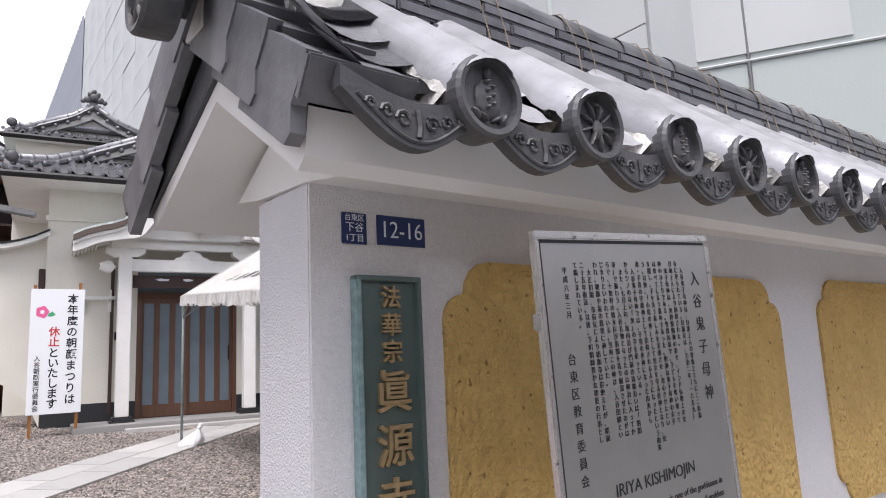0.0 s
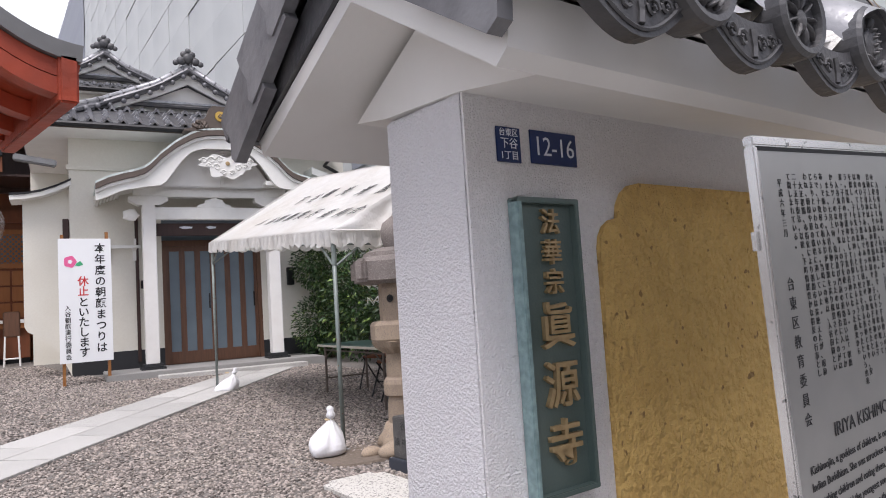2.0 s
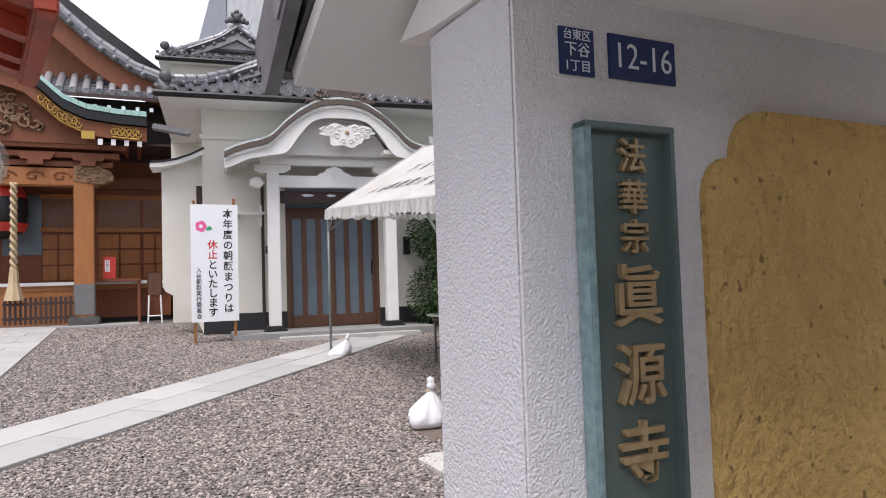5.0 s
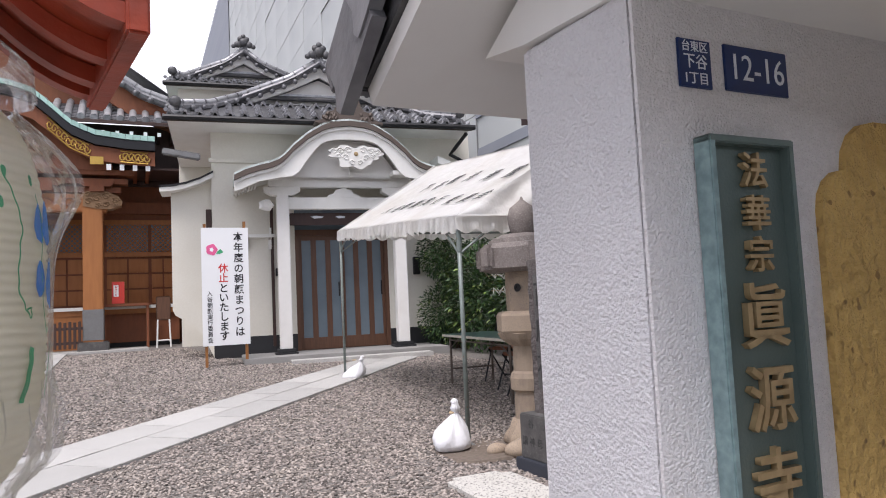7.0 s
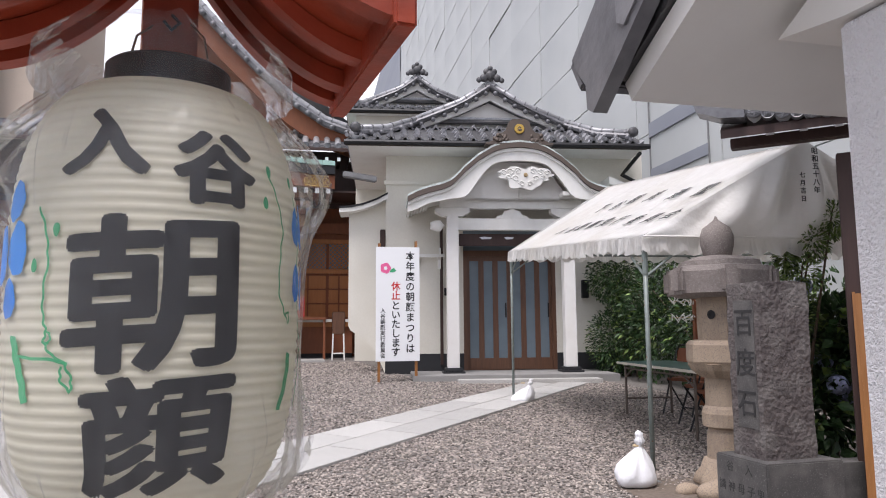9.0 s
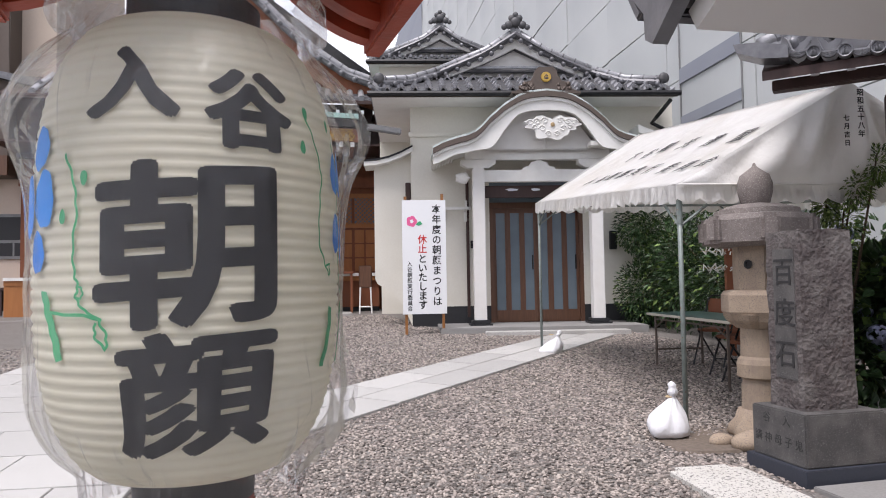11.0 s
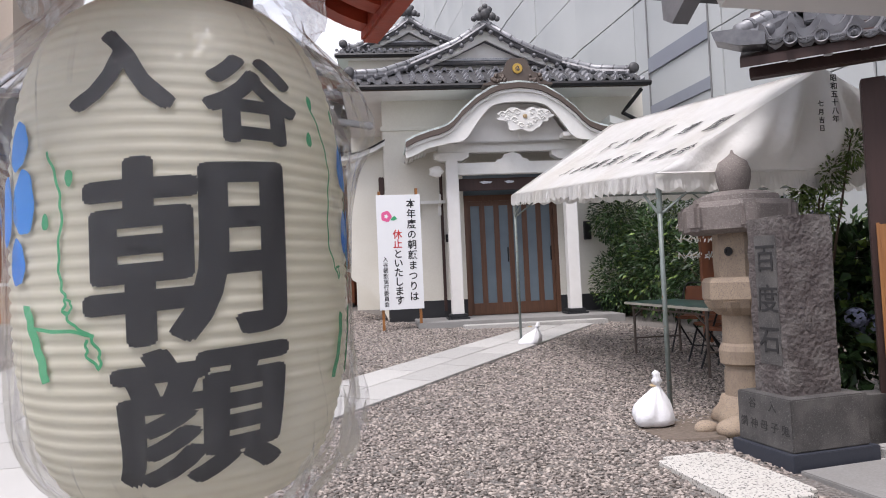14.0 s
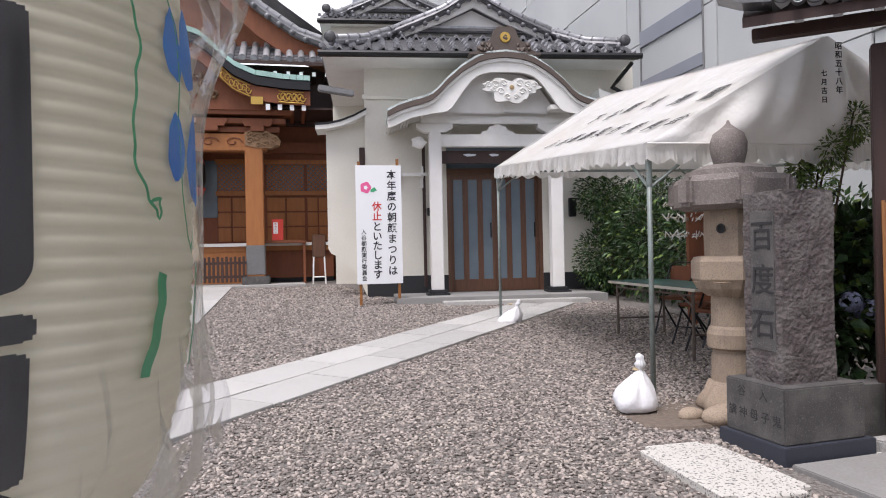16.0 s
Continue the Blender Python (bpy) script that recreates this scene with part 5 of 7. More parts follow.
for k in range(18):
    x = -2.8 - 0.32 * k
    part("rafter", box(x - 0.04, x + 0.04, 5.3, 6.5, 5.72, 5.82), DARKWOOD, hall)
    part("rafter_tip", box(x - 0.042, x + 0.042, 5.28, 5.3, 5.72, 5.82), SCREENWHITE, hall)
# Added dark sheet closes a bright gap and stands for shade below the roof.
part("eave_wall", box(-12, -2.5, 6.2, 6.3, 4.6, 6.2), DARKWOOD, hall, "dark sheet for the deep shade under the hall eaves")
sweep = [(-8.5, 5.7, 11.9), (-7.2, 5.7, 10.4), (-6.1, 5.7, 9.2), (-5.14, 5.7, 8.25), (-4.41, 5.7, 7.6), (-3.5, 5.7, 7.0), (-2.7, 5.65, 6.72), (-2.3, 5.6, 6.62)]
ridge_run(hall, sweep, 0.1, TILE_PALE, 0.36, 0.1)
part("sweep_board", prism([(p[0], p[2] - 0.22) for p in sweep] + [(p[0] - 0.12, p[2] - 0.75) for p in sweep[::-1]], 5.75, 5.85, "y"), HALLWOOD, hall, "red-brown gable board")
part("gable_wall", prism([(p[0], p[2] - 0.6) for p in sweep[:6]] + [(-8.5, 7.0)], 6.3, 6.4, "y"), HALLWOOD, hall)
part("roof_back", thick(sheet(4, 1, lambda a, b: (-8.5 + 6.2 * a, 5.8 + 3.5 * b, 11.9 - 5.3 * a ** 0.8)), -0.1), TILE, hall)

rope = empty("bell_rope", HALL @ pose(-6.02, 4.7, 0), "thick twisted straw bell rope with a frayed tassel", "rope")
for k in range(2):
    part("strand", tube([(0.045 * math.cos(q * 0.8 + math.pi * k), 0.045 * math.sin(q * 0.8 + math.pi * k), 3.75 - 0.045 * q) for q in range(46)], 0.045, 6), ROPEMAT, rope, smooth=True)
part("tassel", lathe([(0.06, 1.85), (0.09, 1.7), (0.1, 1.5), (0.17, 1.2), (0.19, 1.1), (0.001, 1.1)], 16, lobes=8, lobe=0.06), ROPEMAT, rope)
biglan = empty("paper_lantern", HALL @ pose(-6.45, 5.6, 0), "large painted paper lantern hanging in the hall", "lantern")
part("body", lathe([(0.2, 2.55), (0.5, 2.7), (0.62, 3.1), (0.6, 3.5), (0.45, 3.8), (0.2, 3.9)], 24), BLACKINK, biglan, smooth=True)
part("band", lathe([(0.52, 2.7), (0.6, 2.85), (0.62, 2.9)], 24), REDPLASTIC, biglan)
part("band", lathe([(0.61, 3.5), (0.55, 3.65), (0.47, 3.8)], 24), REDPLASTIC, biglan)
fence = empty("low_fence", HALL @ pose(-6.2, 4.75, 0), "low brown picket fence before the hall", "fence")
for k in range(14):
    x = 0.1 * k
    part("picket", box(x - 0.03, x + 0.03, -0.01, 0.01, 0.55, 1.15 + 0.02 * (k % 2), 0.004), DARKWOOD, fence)
for z in (0.65, 0.98):
    part("rail", box(-0.05, 1.36, 0.012, 0.035, z, z + 0.06), DARKWOOD, fence)
rbox = empty("fortune_box", HALL @ pose(-4.1, 5.3, 0), "red fortune slip dispenser on a small dark table", "box")
part("case", box(-0.14, 0.14, -0.1, 0.1, 1.55, 2.08, 0.01), REDPLASTIC, rbox)
part("label", box(-0.1, 0.01, -0.104, -0.1, 1.72, 2.0), SCREENWHITE, rbox)
part("lettering", column("おみくじ", 0.065, 0.065, 0.001, 0.001), REDINK, rbox, m=Matrix.Translation((-0.045, -0.106, 1.955)))
part("table_top", box(-0.5, 0.7, -0.15, 0.25, 1.48, 1.55, 0.005), HALLWOOD, rbox)
for x in (-0.45, 0.65):
    part("table_leg", box(x - 0.03, x + 0.03, -0.12, 0.2, 0.44, 1.48), HALLWOOD, rbox)
stool = empty("folding_stool", HALL @ pose(-3.1, 4.9, 0), "folded dark chair on white metal legs", "chair")
part("backrest", box(-0.17, 0.17, -0.02, 0.02, 1.1, 1.68, 0.02), BROWNWOOD, stool)
for x in (-0.13, 0.13):
    part("leg", tube([(x, -0.02, 1.12), (x * 1.2, -0.05, 0.42)], 0.022, 6), WHITEWOOD, stool)
part("rung", tube([(-0.15, -0.045, 0.62), (0.15, -0.045, 0.62)], 0.02, 6), WHITEWOOD, stool)

# ---- beige building beyond the yard ----
ANNEX = pose(-7.2, 20.7, 0, 0, 0, -10)
annex = empty("annex_building", ANNEX, "beige rendered building with brown louvred bays", "building")
part("wall", box(-14, 2.6, 0.0, 6, 0.2, 14), BEIGEWALL, annex)
part("base", box(-14, 2.6, -0.04, 0.0, 0.2, 0.95), BLACKBASE, annex, "dark tiled base")
part("kerb", box(-14, 2.9, -0.6, -0.3, 0.3, 0.66), GRANITE, annex)
bay = part("louvre_bay", box(-4.0, 1.75, -0.7, 0.0, 4.1, 12.0, 0.02), SHUTTER, annex, "brown louvred window bay")
for x in (-0.1, 1.35, -1.6):
    part("louvre_frame", box(x - 0.09, x + 0.09, -0.76, -0.7, 4.3, 11.8), BROWNWOOD, bay)
part("louvre_frame", box(-4, 1.75, -0.77, -0.7, 4.1, 4.6), BROWNWOOD, bay)
m_slat = as_mesh("slat", box(0.03, 1.22, -0.75, -0.705, 0, 0.055), SHUTTER)
for x in (0.0, -1.48):
    for k in range(70):
        shared("slat", m_slat, bay, Matrix.Translation((x, 0, 4.66 + 0.1 * k)))
for nm, a, mt in (("window_frame", (1.1, 2.15, -0.05, 0.0, 2.0, 3.18), GREYMETAL), ("pane", (1.18, 2.07, -0.06, -0.05, 2.5, 3.1), BLACKINK), ("pane", (1.18, 1.6, -0.06, -0.05, 2.08, 2.42), BLACKINK), ("pane", (1.65, 2.07, -0.06, -0.05, 2.08, 2.42), BLACKINK)):
    part(nm, box(*a), mt, annex)
part("notice", box(-0.35, 0.08, -0.012, 0.0, 2.3, 2.9), SCREENWHITE, annex, "white paper notice")
bench = empty("bench", ANNEX @ pose(0.4, -0.45, 0), "long dark red bench against the beige wall", "bench")
part("seat", box(-3, 1.35, -0.2, 0.2, 1.18, 1.26, 0.01), DARKWOOD, bench)
part("shelf", box(-2.9, 1.2, -0.15, 0.15, 0.9, 0.95), HALLWOOD, bench)
for x in (-2.8, 1.15):
    part("leg", box(x - 0.06, x + 0.06, -0.18, 0.18, 0.55, 1.18), DARKWOOD, bench)
side_roof = empty("small_tiled_eave", ANNEX @ pose(2.0, -1.0, 6.3), "corner of a small grey tiled eave", "roof")
part("eave", prism([(-0.9, 0.35), (0.6, 0.0), (0.6, 0.2), (-0.85, 0.5)], 0, 1.2, "y"), TILE, side_roof)

# ---- tall building wrapped in scaffold sheets ----
tower = empty("sheeted_building", HALL @ pose(4.3, 0, 0), "tall building wrapped in grey scaffold sheeting", "building")
LIFT, BAYW = 1.78, 3.6
rngp = random.Random(12)
m_sheet = as_mesh("sheet_panel", box(0.0, 0.05, 0.012, BAYW - 0.012, 0.014, LIFT - 0.014, 0.004), SHEET)
for i in range(16):
    for j in range(18):
        shared("sheet_panel", m_sheet, tower, Matrix.Translation((rngp.uniform(-0.02, 0.02), -8.0 + BAYW * i, 0.6 + LIFT * j)) @ Matrix.Rotation(rngp.uniform(-0.006, 0.006), 4, "Z"))
part("core", box(0.1, 20, -8, 110, 0.2, 32.6), SHEET, tower, "grey sheeting behind the panels")
m_bl = as_mesh("blue_sheet", prism([(0.0, 0.0), (0.25, 0.12), (0.5, 0.0)], 0.2, 32.6, "z", bm=None), SHEET_BLUE)
for k in range(60):
    shared("blue_sheet", m_bl, tower, Matrix.Translation((0.0, 50.0 + 1.0 * k, 0)) @ Matrix.Rotation(radians(90), 4, "Z") @ Matrix.Diagonal((2, 1, 1, 1)))
part("torn_sheet", box(-0.06, -0.02, -0.39, 2.10, 5.81, 6.18, 0.01), SHEET_BLUE, tower, "slate blue patch sheet")
part("dark_band", box(-0.05, 0.0, -0.39, 2.10, 4.78, 5.04, 0.01), SHEET_BLUE, tower)
part("corner_cord", tube([(-0.04, 2.10, 0.5), (-0.04, 2.10, 18)], 0.018, 6), GREYMETAL, tower)
part("corner_cord", tube([(-0.04, -0.39, 0.5), (-0.04, -0.39, 18)], 0.018, 6), GREYMETAL, tower)
net = empty("netted_scaffold", pose(8.35, 5.1, 0, 0, 0, -66), "pale mesh netting hung on a scaffold front", "building")
for i in range(5):
    for j in range(9):
        part("net_panel", box(3.0 * i + 0.03, 3.0 * i + 2.97, 0, 0.04, 0.3 + 2.6 * j, 0.3 + 2.6 * (j + 1) - 0.05), MESHNET, net)
part("net_frame", box(0, 15, 0.06, 0.2, 0.2, 24), MESHNET, net)
for i in range(1, 5):
    part("net_seam", tube([(3.0 * i, -0.02, 0.3), (3.0 * i, -0.02, 24)], 0.02, 6), GREYMETAL, net)
for j in range(1, 9):
    part("net_seam", tube([(0, -0.02, 0.3 + 2.6 * j - 0.02), (15, -0.02, 0.3 + 2.6 * j - 0.02)], 0.025, 6), SHEET, net)
part("net_patch", box(2.2, 4.4, -0.03, -0.01, 5.6, 7.2), SHEET, net, "square patch on the netting")

# ---- tent ----
TENT = pose(2.65, 4.125, 0, 0, 0, -13.3)
tent = empty("event_tent", TENT, "white canvas event tent with green-grey poles and black brushed writing", "tent")
TL = 4.72
def tent_eave(v, side=0):
    return Vector((-0.03 if side == 0 else 2.85 + 0.3 * v / TL, v, 1.94 + 0.40 * v / TL))
def tent_ridge(v):
    return Vector((1.43 + 0.17 * v / TL, v, 2.76 + 0.61 * v / TL))
def tent_pt(s, v, side=0):
    """A place on the canvas: s from the eave 0 to the ridge 1."""
    p = tent_eave(v, side).lerp(tent_ridge(v), s)
    crease = 0.012 * noise.noise(Vector((s * 2.2, v * 5.0 + s * 2, 1))) + 0.006 * noise.noise(Vector((s * 6, v * 13, 4)))
    return p + Vector((0, 0, -0.05 * math.sin(math.pi * s) * (0.6 + 0.4 * math.sin(2.5 * v)) + crease * math.sin(math.pi * min(1, s + 0.08))))
for side in (0, 1):
    bm = sheet(20, 90, lambda a, b: tent_pt(a, TL * b, side))
    part("roof_canvas", thick(bm, 0.006), CANVAS, tent, smooth=True)
def valance(name, p, q, n):
    p, q = Vector(p), Vector(q)
    bm = bmesh.new()
    lo, hi = [], []
    out = Vector((q - p).cross(Vector((0, 0, 1)))).normalized()
    for k in range(n * 6 + 1):
        t = k / (n * 6)
        b = p.lerp(q, t)
        drop = 0.105 + 0.045 * abs(math.sin(math.pi * t * n))
        hi.append(bm.verts.new(b))
        lo.append(bm.verts.new(b + Vector((0, 0, -drop)) + out * (0.018 * math.sin(7 * t * n) + 0.012 * math.sin(2.3 * t * n))))
    for i in range(len(lo) - 1):
        bm.faces.new((hi[i], hi[i + 1], lo[i + 1], lo[i]))
    part(name, thick(bm, 0.005), CANVAS, tent, "scalloped canvas valance")
valance("valance", tent_eave(0, 0), tent_eave(TL, 0), 26)
valance("valance", tent_eave(0, 0), tent_eave(0, 1), 16)
valance("valance", tent_eave(TL, 0), tent_eave(TL, 1), 16)
valance("valance", tent_eave(0, 1), tent_eave(TL, 1), 26)
# near gable cloth with folds
def gable_cloth(a, b):
    l, r, top = tent_eave(0, 0), tent_eave(0, 1), tent_ridge(0)
    x = l.x + (r.x - l.x) * a
    zt = (l.z + (top.z - l.z) * (x - l.x) / (top.x - l.x)) if x < top.x else (r.z + (top.z - r.z) * (r.x - x) / (r.x - top.x))
    zb = l.z + (r.z - l.z) * a
    h = max(0.0, zt - zb)
    apex = math.atan2(x - top.x, top.z + 0.25 - zb - h * b)
    fold = math.sin(11 * apex + 1.2) + 0.5 * math.sin(27 * apex + 2 * b) + 0.5 * noise.noise(Vector((x * 3, 0, b * 3 * h)))
    belly = math.sin(math.pi * b) * min(1.0, 2.2 * h)
    return (x, -0.02 - 0.06 * fold * belly - 0.07 * belly, zb + h * b)
part("gable_cloth", sheet(90, 20, gable_cloth), CANVAS, tent, "hanging gable cloth with dated writing", True)
part("seam_piping", tube([tent_eave(0, 0) + Vector((0, -0.025, 0)), tent_eave(0, 1) + Vector((0, -0.025, 0))], 0.008, 6), CANVAS, tent, "rolled seam piping")
part("gable_cloth", thick(sheet(16, 4, lambda a, b: (tent_eave(TL, 0).lerp(tent_eave(TL, 1), a).x, TL, 2.3 + b * (tent_eave(TL, 0).lerp(tent_ridge(TL), min(a, 1 - a) * 2).z - 2.3))), 0.005), CANVAS, tent)
def slope_text(text, s, v0, pitch, size):
    """Brushed characters along the street-side slope, reading from the far end to the near end."""
    for i, ch in enumerate(text):
        v = v0 - pitch * i
        c = tent_pt(s, v)
        right = Vector((0, -1, -0.09)).normalized()
        up = (tent_pt(s + 0.1, v) - tent_pt(s - 0.1, v)).normalized()
        nrm = right.cross(up).normalized()
        m = Matrix((right, -nrm, up)).transposed().to_4x4()
        part("brushed_character", lettering(ch, size, 0.001, 0.0), BLACKINK, tent, m=Matrix.Translation(c + nrm * 0.014) @ m)
slope_text("入谷朝顔実行委員会", 0.27, 3.4, 0.39, 0.23)
slope_text("下谷観光連盟", 0.58, 3.25, 0.54, 0.26)
part("dated_writing", column("昭和五十八年", 0.058, 0.064, 0.001, 0.001), BLACKINK, tent, m=Matrix.Translation((1.37, -0.21, 2.62)))
part("dated_writing", column("七月吉日", 0.05, 0.064, 0.001, 0.001), BLACKINK, tent, m=Matrix.Translation((1.25, -0.21, 2.42)))
feet = []
for side in (0, 1):
    for v in (0.0, TL):
        e = tent_eave(v, side)
        x = e.x + (0.04 if side == 0 else -0.04)
        v = v + (0.04 if v == 0 else -0.04)
        wp = TENT @ Vector((x, v, 0))
        z = ground_z(wp.y)
        pole = part("pole", tube([(x, v, z), (x, v, e.z - 0.02)], 0.019, 10), POLE, tent, smooth=True)
        part("sleeve", tube([(x, v, e.z - 0.3), (x, v, e.z - 0.05)], 0.023, 10), POLE, pole)
        part("foot_plate", box(x - 0.045, x + 0.045, v - 0.045, v + 0.045, z + 0.001, z + 0.012), GREYMETAL, pole)
        dv = 0.45 if v < 1 else -0.45
        part("brace", tube([(x, v, e.z - 0.32), (x, v + dv, e.z + dv * 0.09 - 0.04)], 0.012, 6), POLE, pole)
        du = 0.4 if side == 0 else -0.4
        part("brace", tube([(x, v, e.z - 0.32), (x + du, v, e.z - 0.02)], 0.012, 6), POLE, pole)
for a, b in ((tent_eave(0, 0), tent_eave(TL, 0)), (tent_eave(0, 1), tent_eave(TL, 1)), (tent_eave(0, 0), tent_eave(0, 1)), (tent_eave(TL, 0), tent_eave(TL, 1)), (tent_ridge(0), tent_ridge(TL))):
    inset = [Vector((max(0.04, min(p.x, tent_eave(p.y, 1).x - 0.07)), max(0.05, min(p.y, TL - 0.05)), p.z - 0.045)) for p in (a, b)]
    part("frame_bar", tube(inset, 0.017, 8), POLE, tent)


def sandbag(x, y, turn, k=1.0, slump=0.0):
    bag = empty("sandbag", pose(x, y, ground_z(y), 0, 0, turn), "white woven sandbag tied at the neck beside a tent pole", "sandbag", "sandbags")
    prof = [(0.05, 0.0), (0.11, 0.006), (0.165, 0.025), (0.185, 0.065), (0.18, 0.11), (0.152, 0.16), (0.11, 0.205), (0.075, 0.24), (0.045, 0.27), (0.028, 0.29), (0.024, 0.303), (0.036, 0.318), (0.043, 0.336), (0.03, 0.356), (0.028, 0.372), (0.033, 0.388), (0.02, 0.402), (0.006, 0.41)]
    bm = bmesh.new()
    segs, rings = 40, []
    for r, z in prof:
        ring = []
        for i in range(segs):
            a = 2 * math.pi * i / segs
            neck = min(1.0, z / 0.27)
            pleat = 0.12 * neck * math.sin(9 * a + 4 * z) + 0.07 * neck * math.sin(17 * a + 1.3)
            lump = 0.1 * noise.noise(Vector((2 * math.cos(a), 2 * math.sin(a), 9 * z + turn)))
            square = 0.13 * math.cos(4 * a + 0.6) * (1 - neck)
            w = 1 + pleat * 0.8 + lump + square
            lean = -0.1 * max(0.0, 0.27 - z) + slump * z
            ring.append(bm.verts.new((k * r * w * math.cos(a) * 1.08 + lean, k * r * w * 0.82 * math.sin(a) + 0.02 * math.sin(z * 14), k * z * (1 - 0.35 * abs(slump)))))
        rings.append(ring)
    for p, q in zip(rings, rings[1:]):
        for i in range(segs):
            bm.faces.new((p[i], p[(i + 1) % segs], q[(i + 1) % segs], q[i]))
    bm.faces.new(rings[0][::-1])
    bm.faces.new(rings[-1])
    sack = part("sack", bm, SACK, bag, smooth=True)
    part("tie_cord", lathe([(0.03 * k, 0.288 * k), (0.038 * k, 0.296 * k), (0.03 * k, 0.304 * k)], 12), ROPEMAT, sack)
    return bag


sandbag(2.50, 4.12, 30, 1.0)
sandbag(3.86, 8.62, 10, 0.9, 0.35)

# ---- stone marker on its plinth ----
MARK = pose(2.455, 2.83, 0, 0, 0, -5.5)
marker = empty("stone_marker", MARK, "rough dark grey stone marker on a square plinth, carved 百度石", "stone")
part("foot_course", box(0, 0.635, 0, 0.53, -0.05, 0.09, 0.004), material("dark_blue_grey_slate", (0.035, 0.04, 0.055), 0.6, grain=60, amount=0.4, bump=0.15, bump_scale=120), marker, "dark blue-grey foot course")
part("plinth", box(0.03, 0.595, 0.03, 0.5, 0.09, 0.403, 0.008), DARKSTONE_FLAT, marker, "dressed grey plinth")


def rough_block(x0, x1, y0, y1, z0, z1, n=14, amp=0.012):
    bm = box(x0, x1, y0, y1, z0, z1)
    bmesh.ops.subdivide_edges(bm, edges=bm.edges[:], cuts=n, use_grid_fill=True)
    c = Vector(((x0 + x1) / 2, (y0 + y1) / 2, (z0 + z1) / 2))
    for v in bm.verts:
        if v.co.z > z0 + 0.01:
            d = noise.noise(v.co * 9) * amp + noise.noise(v.co * 24) * amp * 0.6
            out = Vector((v.co.x - c.x, v.co.y - c.y, (v.co.z - c.z) * 0.3)).normalized()
            if v.co.x < x0 + 0.005 and y0 + 0.05 < v.co.y < y1 - 0.04 and z0 + 0.13 < v.co.z < z1 - 0.1:
                v.co.x = x0 + 0.006
            else:
                v.co += out * d
    return bm


stone = part("stone", rough_block(0.115, 0.49, 0.125, 0.42, 0.403, 1.5), DARKSTONE, marker, "rough hewn dark stone")
part("inscription_panel", box(0.116, 0.1305, 0.175, 0.365, 0.58, 1.39, 0.003), DARKSTONE_FLAT, stone, "smooth recessed inscription panel")
# Flat dark strokes: the carving's shade is coloured on, nothing is cut in.
for i, ch in enumerate("百度石"):
    part("carved_character", lettering(ch, 0.185, 0.002, 0.001), RECESS_SHADE, stone, m=Matrix.Translation((0.1145, 0.27, 1.235 - 0.255 * i)) @ Matrix.Rotation(radians(-90), 4, "Z"))
for text, z, y0, dy in (("谷入", 0.335, 0.36, -0.17), ("講神母子鬼", 0.21, 0.44, -0.088)):
    for i, ch in enumerate(text):
        part("carved_character", lettering(ch, 0.07, 0.001, 0.0), RECESS_SHADE, marker, m=Matrix.Translation((0.0295, y0 + dy * i, z)) @ Matrix.Rotation(radians(-90), 4, "Z"))
kerb = empty("edging_stone", MARK @ pose(0.64, 0.14, 0, 0, 0, -4), "short upright grey edging stone", "stone")
part("stone", rough_block(0.0, 0.3, 0.0, 0.14, -0.05, 0.36, 6, 0.006), DARKSTONE_FLAT, kerb)
step = empty("stepping_slab", pose(2.13, 3.345, ground_z(3.3), 0, 0, -9.5), "long pale granite stepping slab set in the gravel", "slab")
bm = box(-0.243, 0.243, -0.9, 0.0, -0.05, 0.032)
bmesh.ops.bevel(bm, geom=[e for e in bm.edges if abs(e.verts[0].co.z - e.verts[1].co.z) > 0.05], offset=0.07, segments=4, affect="EDGES")
bmesh.ops.bevel(bm, geom=[e for e in bm.edges if e.verts[0].co.z > 0.03 and e.verts[1].co.z > 0.03], offset=0.008, segments=1, affect="EDGES")
part("slab", bm, SPECKLED, step)
tagged(part("concrete_apron", box(0.02, 2.4, -1.9, -0.02, -0.08, 0.012, 0.006), CONCRETE, None, m=MARK), "grey concrete apron beside the stone marker", "paving", kind="structure")
tagged(part("entrance_paving", prism([(1.0, 1.0), (4.2, 1.0), (4.2, 2.0), (2.46, 2.29), (1.0, 2.52)], -0.1, -0.008, "z"), CONCRETE), "grey concrete paving at the gate", "paving", kind="structure")
tagged(part("kerb_strip", box(0.66, 2.4, -0.02, 0.09, -0.08, 0.07, 0.01), GRANITE, None, m=MARK), "granite kerb strip beside the white pebbles", "kerb", kind="structure")

# ---- stone lantern ----
toro = empty("stone_lantern", pose(3.11, 3.84, ground_z(3.84)) @ Matrix.Diagonal((0.87, 0.87, 0.95, 1)), "weathered speckled granite lantern with a lobed cap", "stone lantern")
part("base_stone", lathe([(0.25, 0.0), (0.28, 0.04), (0.26, 0.1), (0.215, 0.15), (0.185, 0.23)], 42, lobes=8, lobe=0.07), GRANITE_WARM, toro, smooth=True)
part("shaft", lathe([(0.17, 0.22), (0.165, 0.42), (0.155, 0.44), (0.155, 0.46), (0.195, 0.48), (0.2, 0.58), (0.185, 0.62), (0.165, 0.64), (0.16, 0.86), (0.175, 0.9)], 28), GRANITE_WARM, toro)
part("platform", lathe([(0.19, 0.88), (0.27, 0.93), (0.31, 0.97), (0.325, 0.99), (0.325, 1.12), (0.3, 1.15), (0.24, 1.16)], 6, lobes=0), GRANITE_WARM, toro, "hexagonal platform with lotus petals")
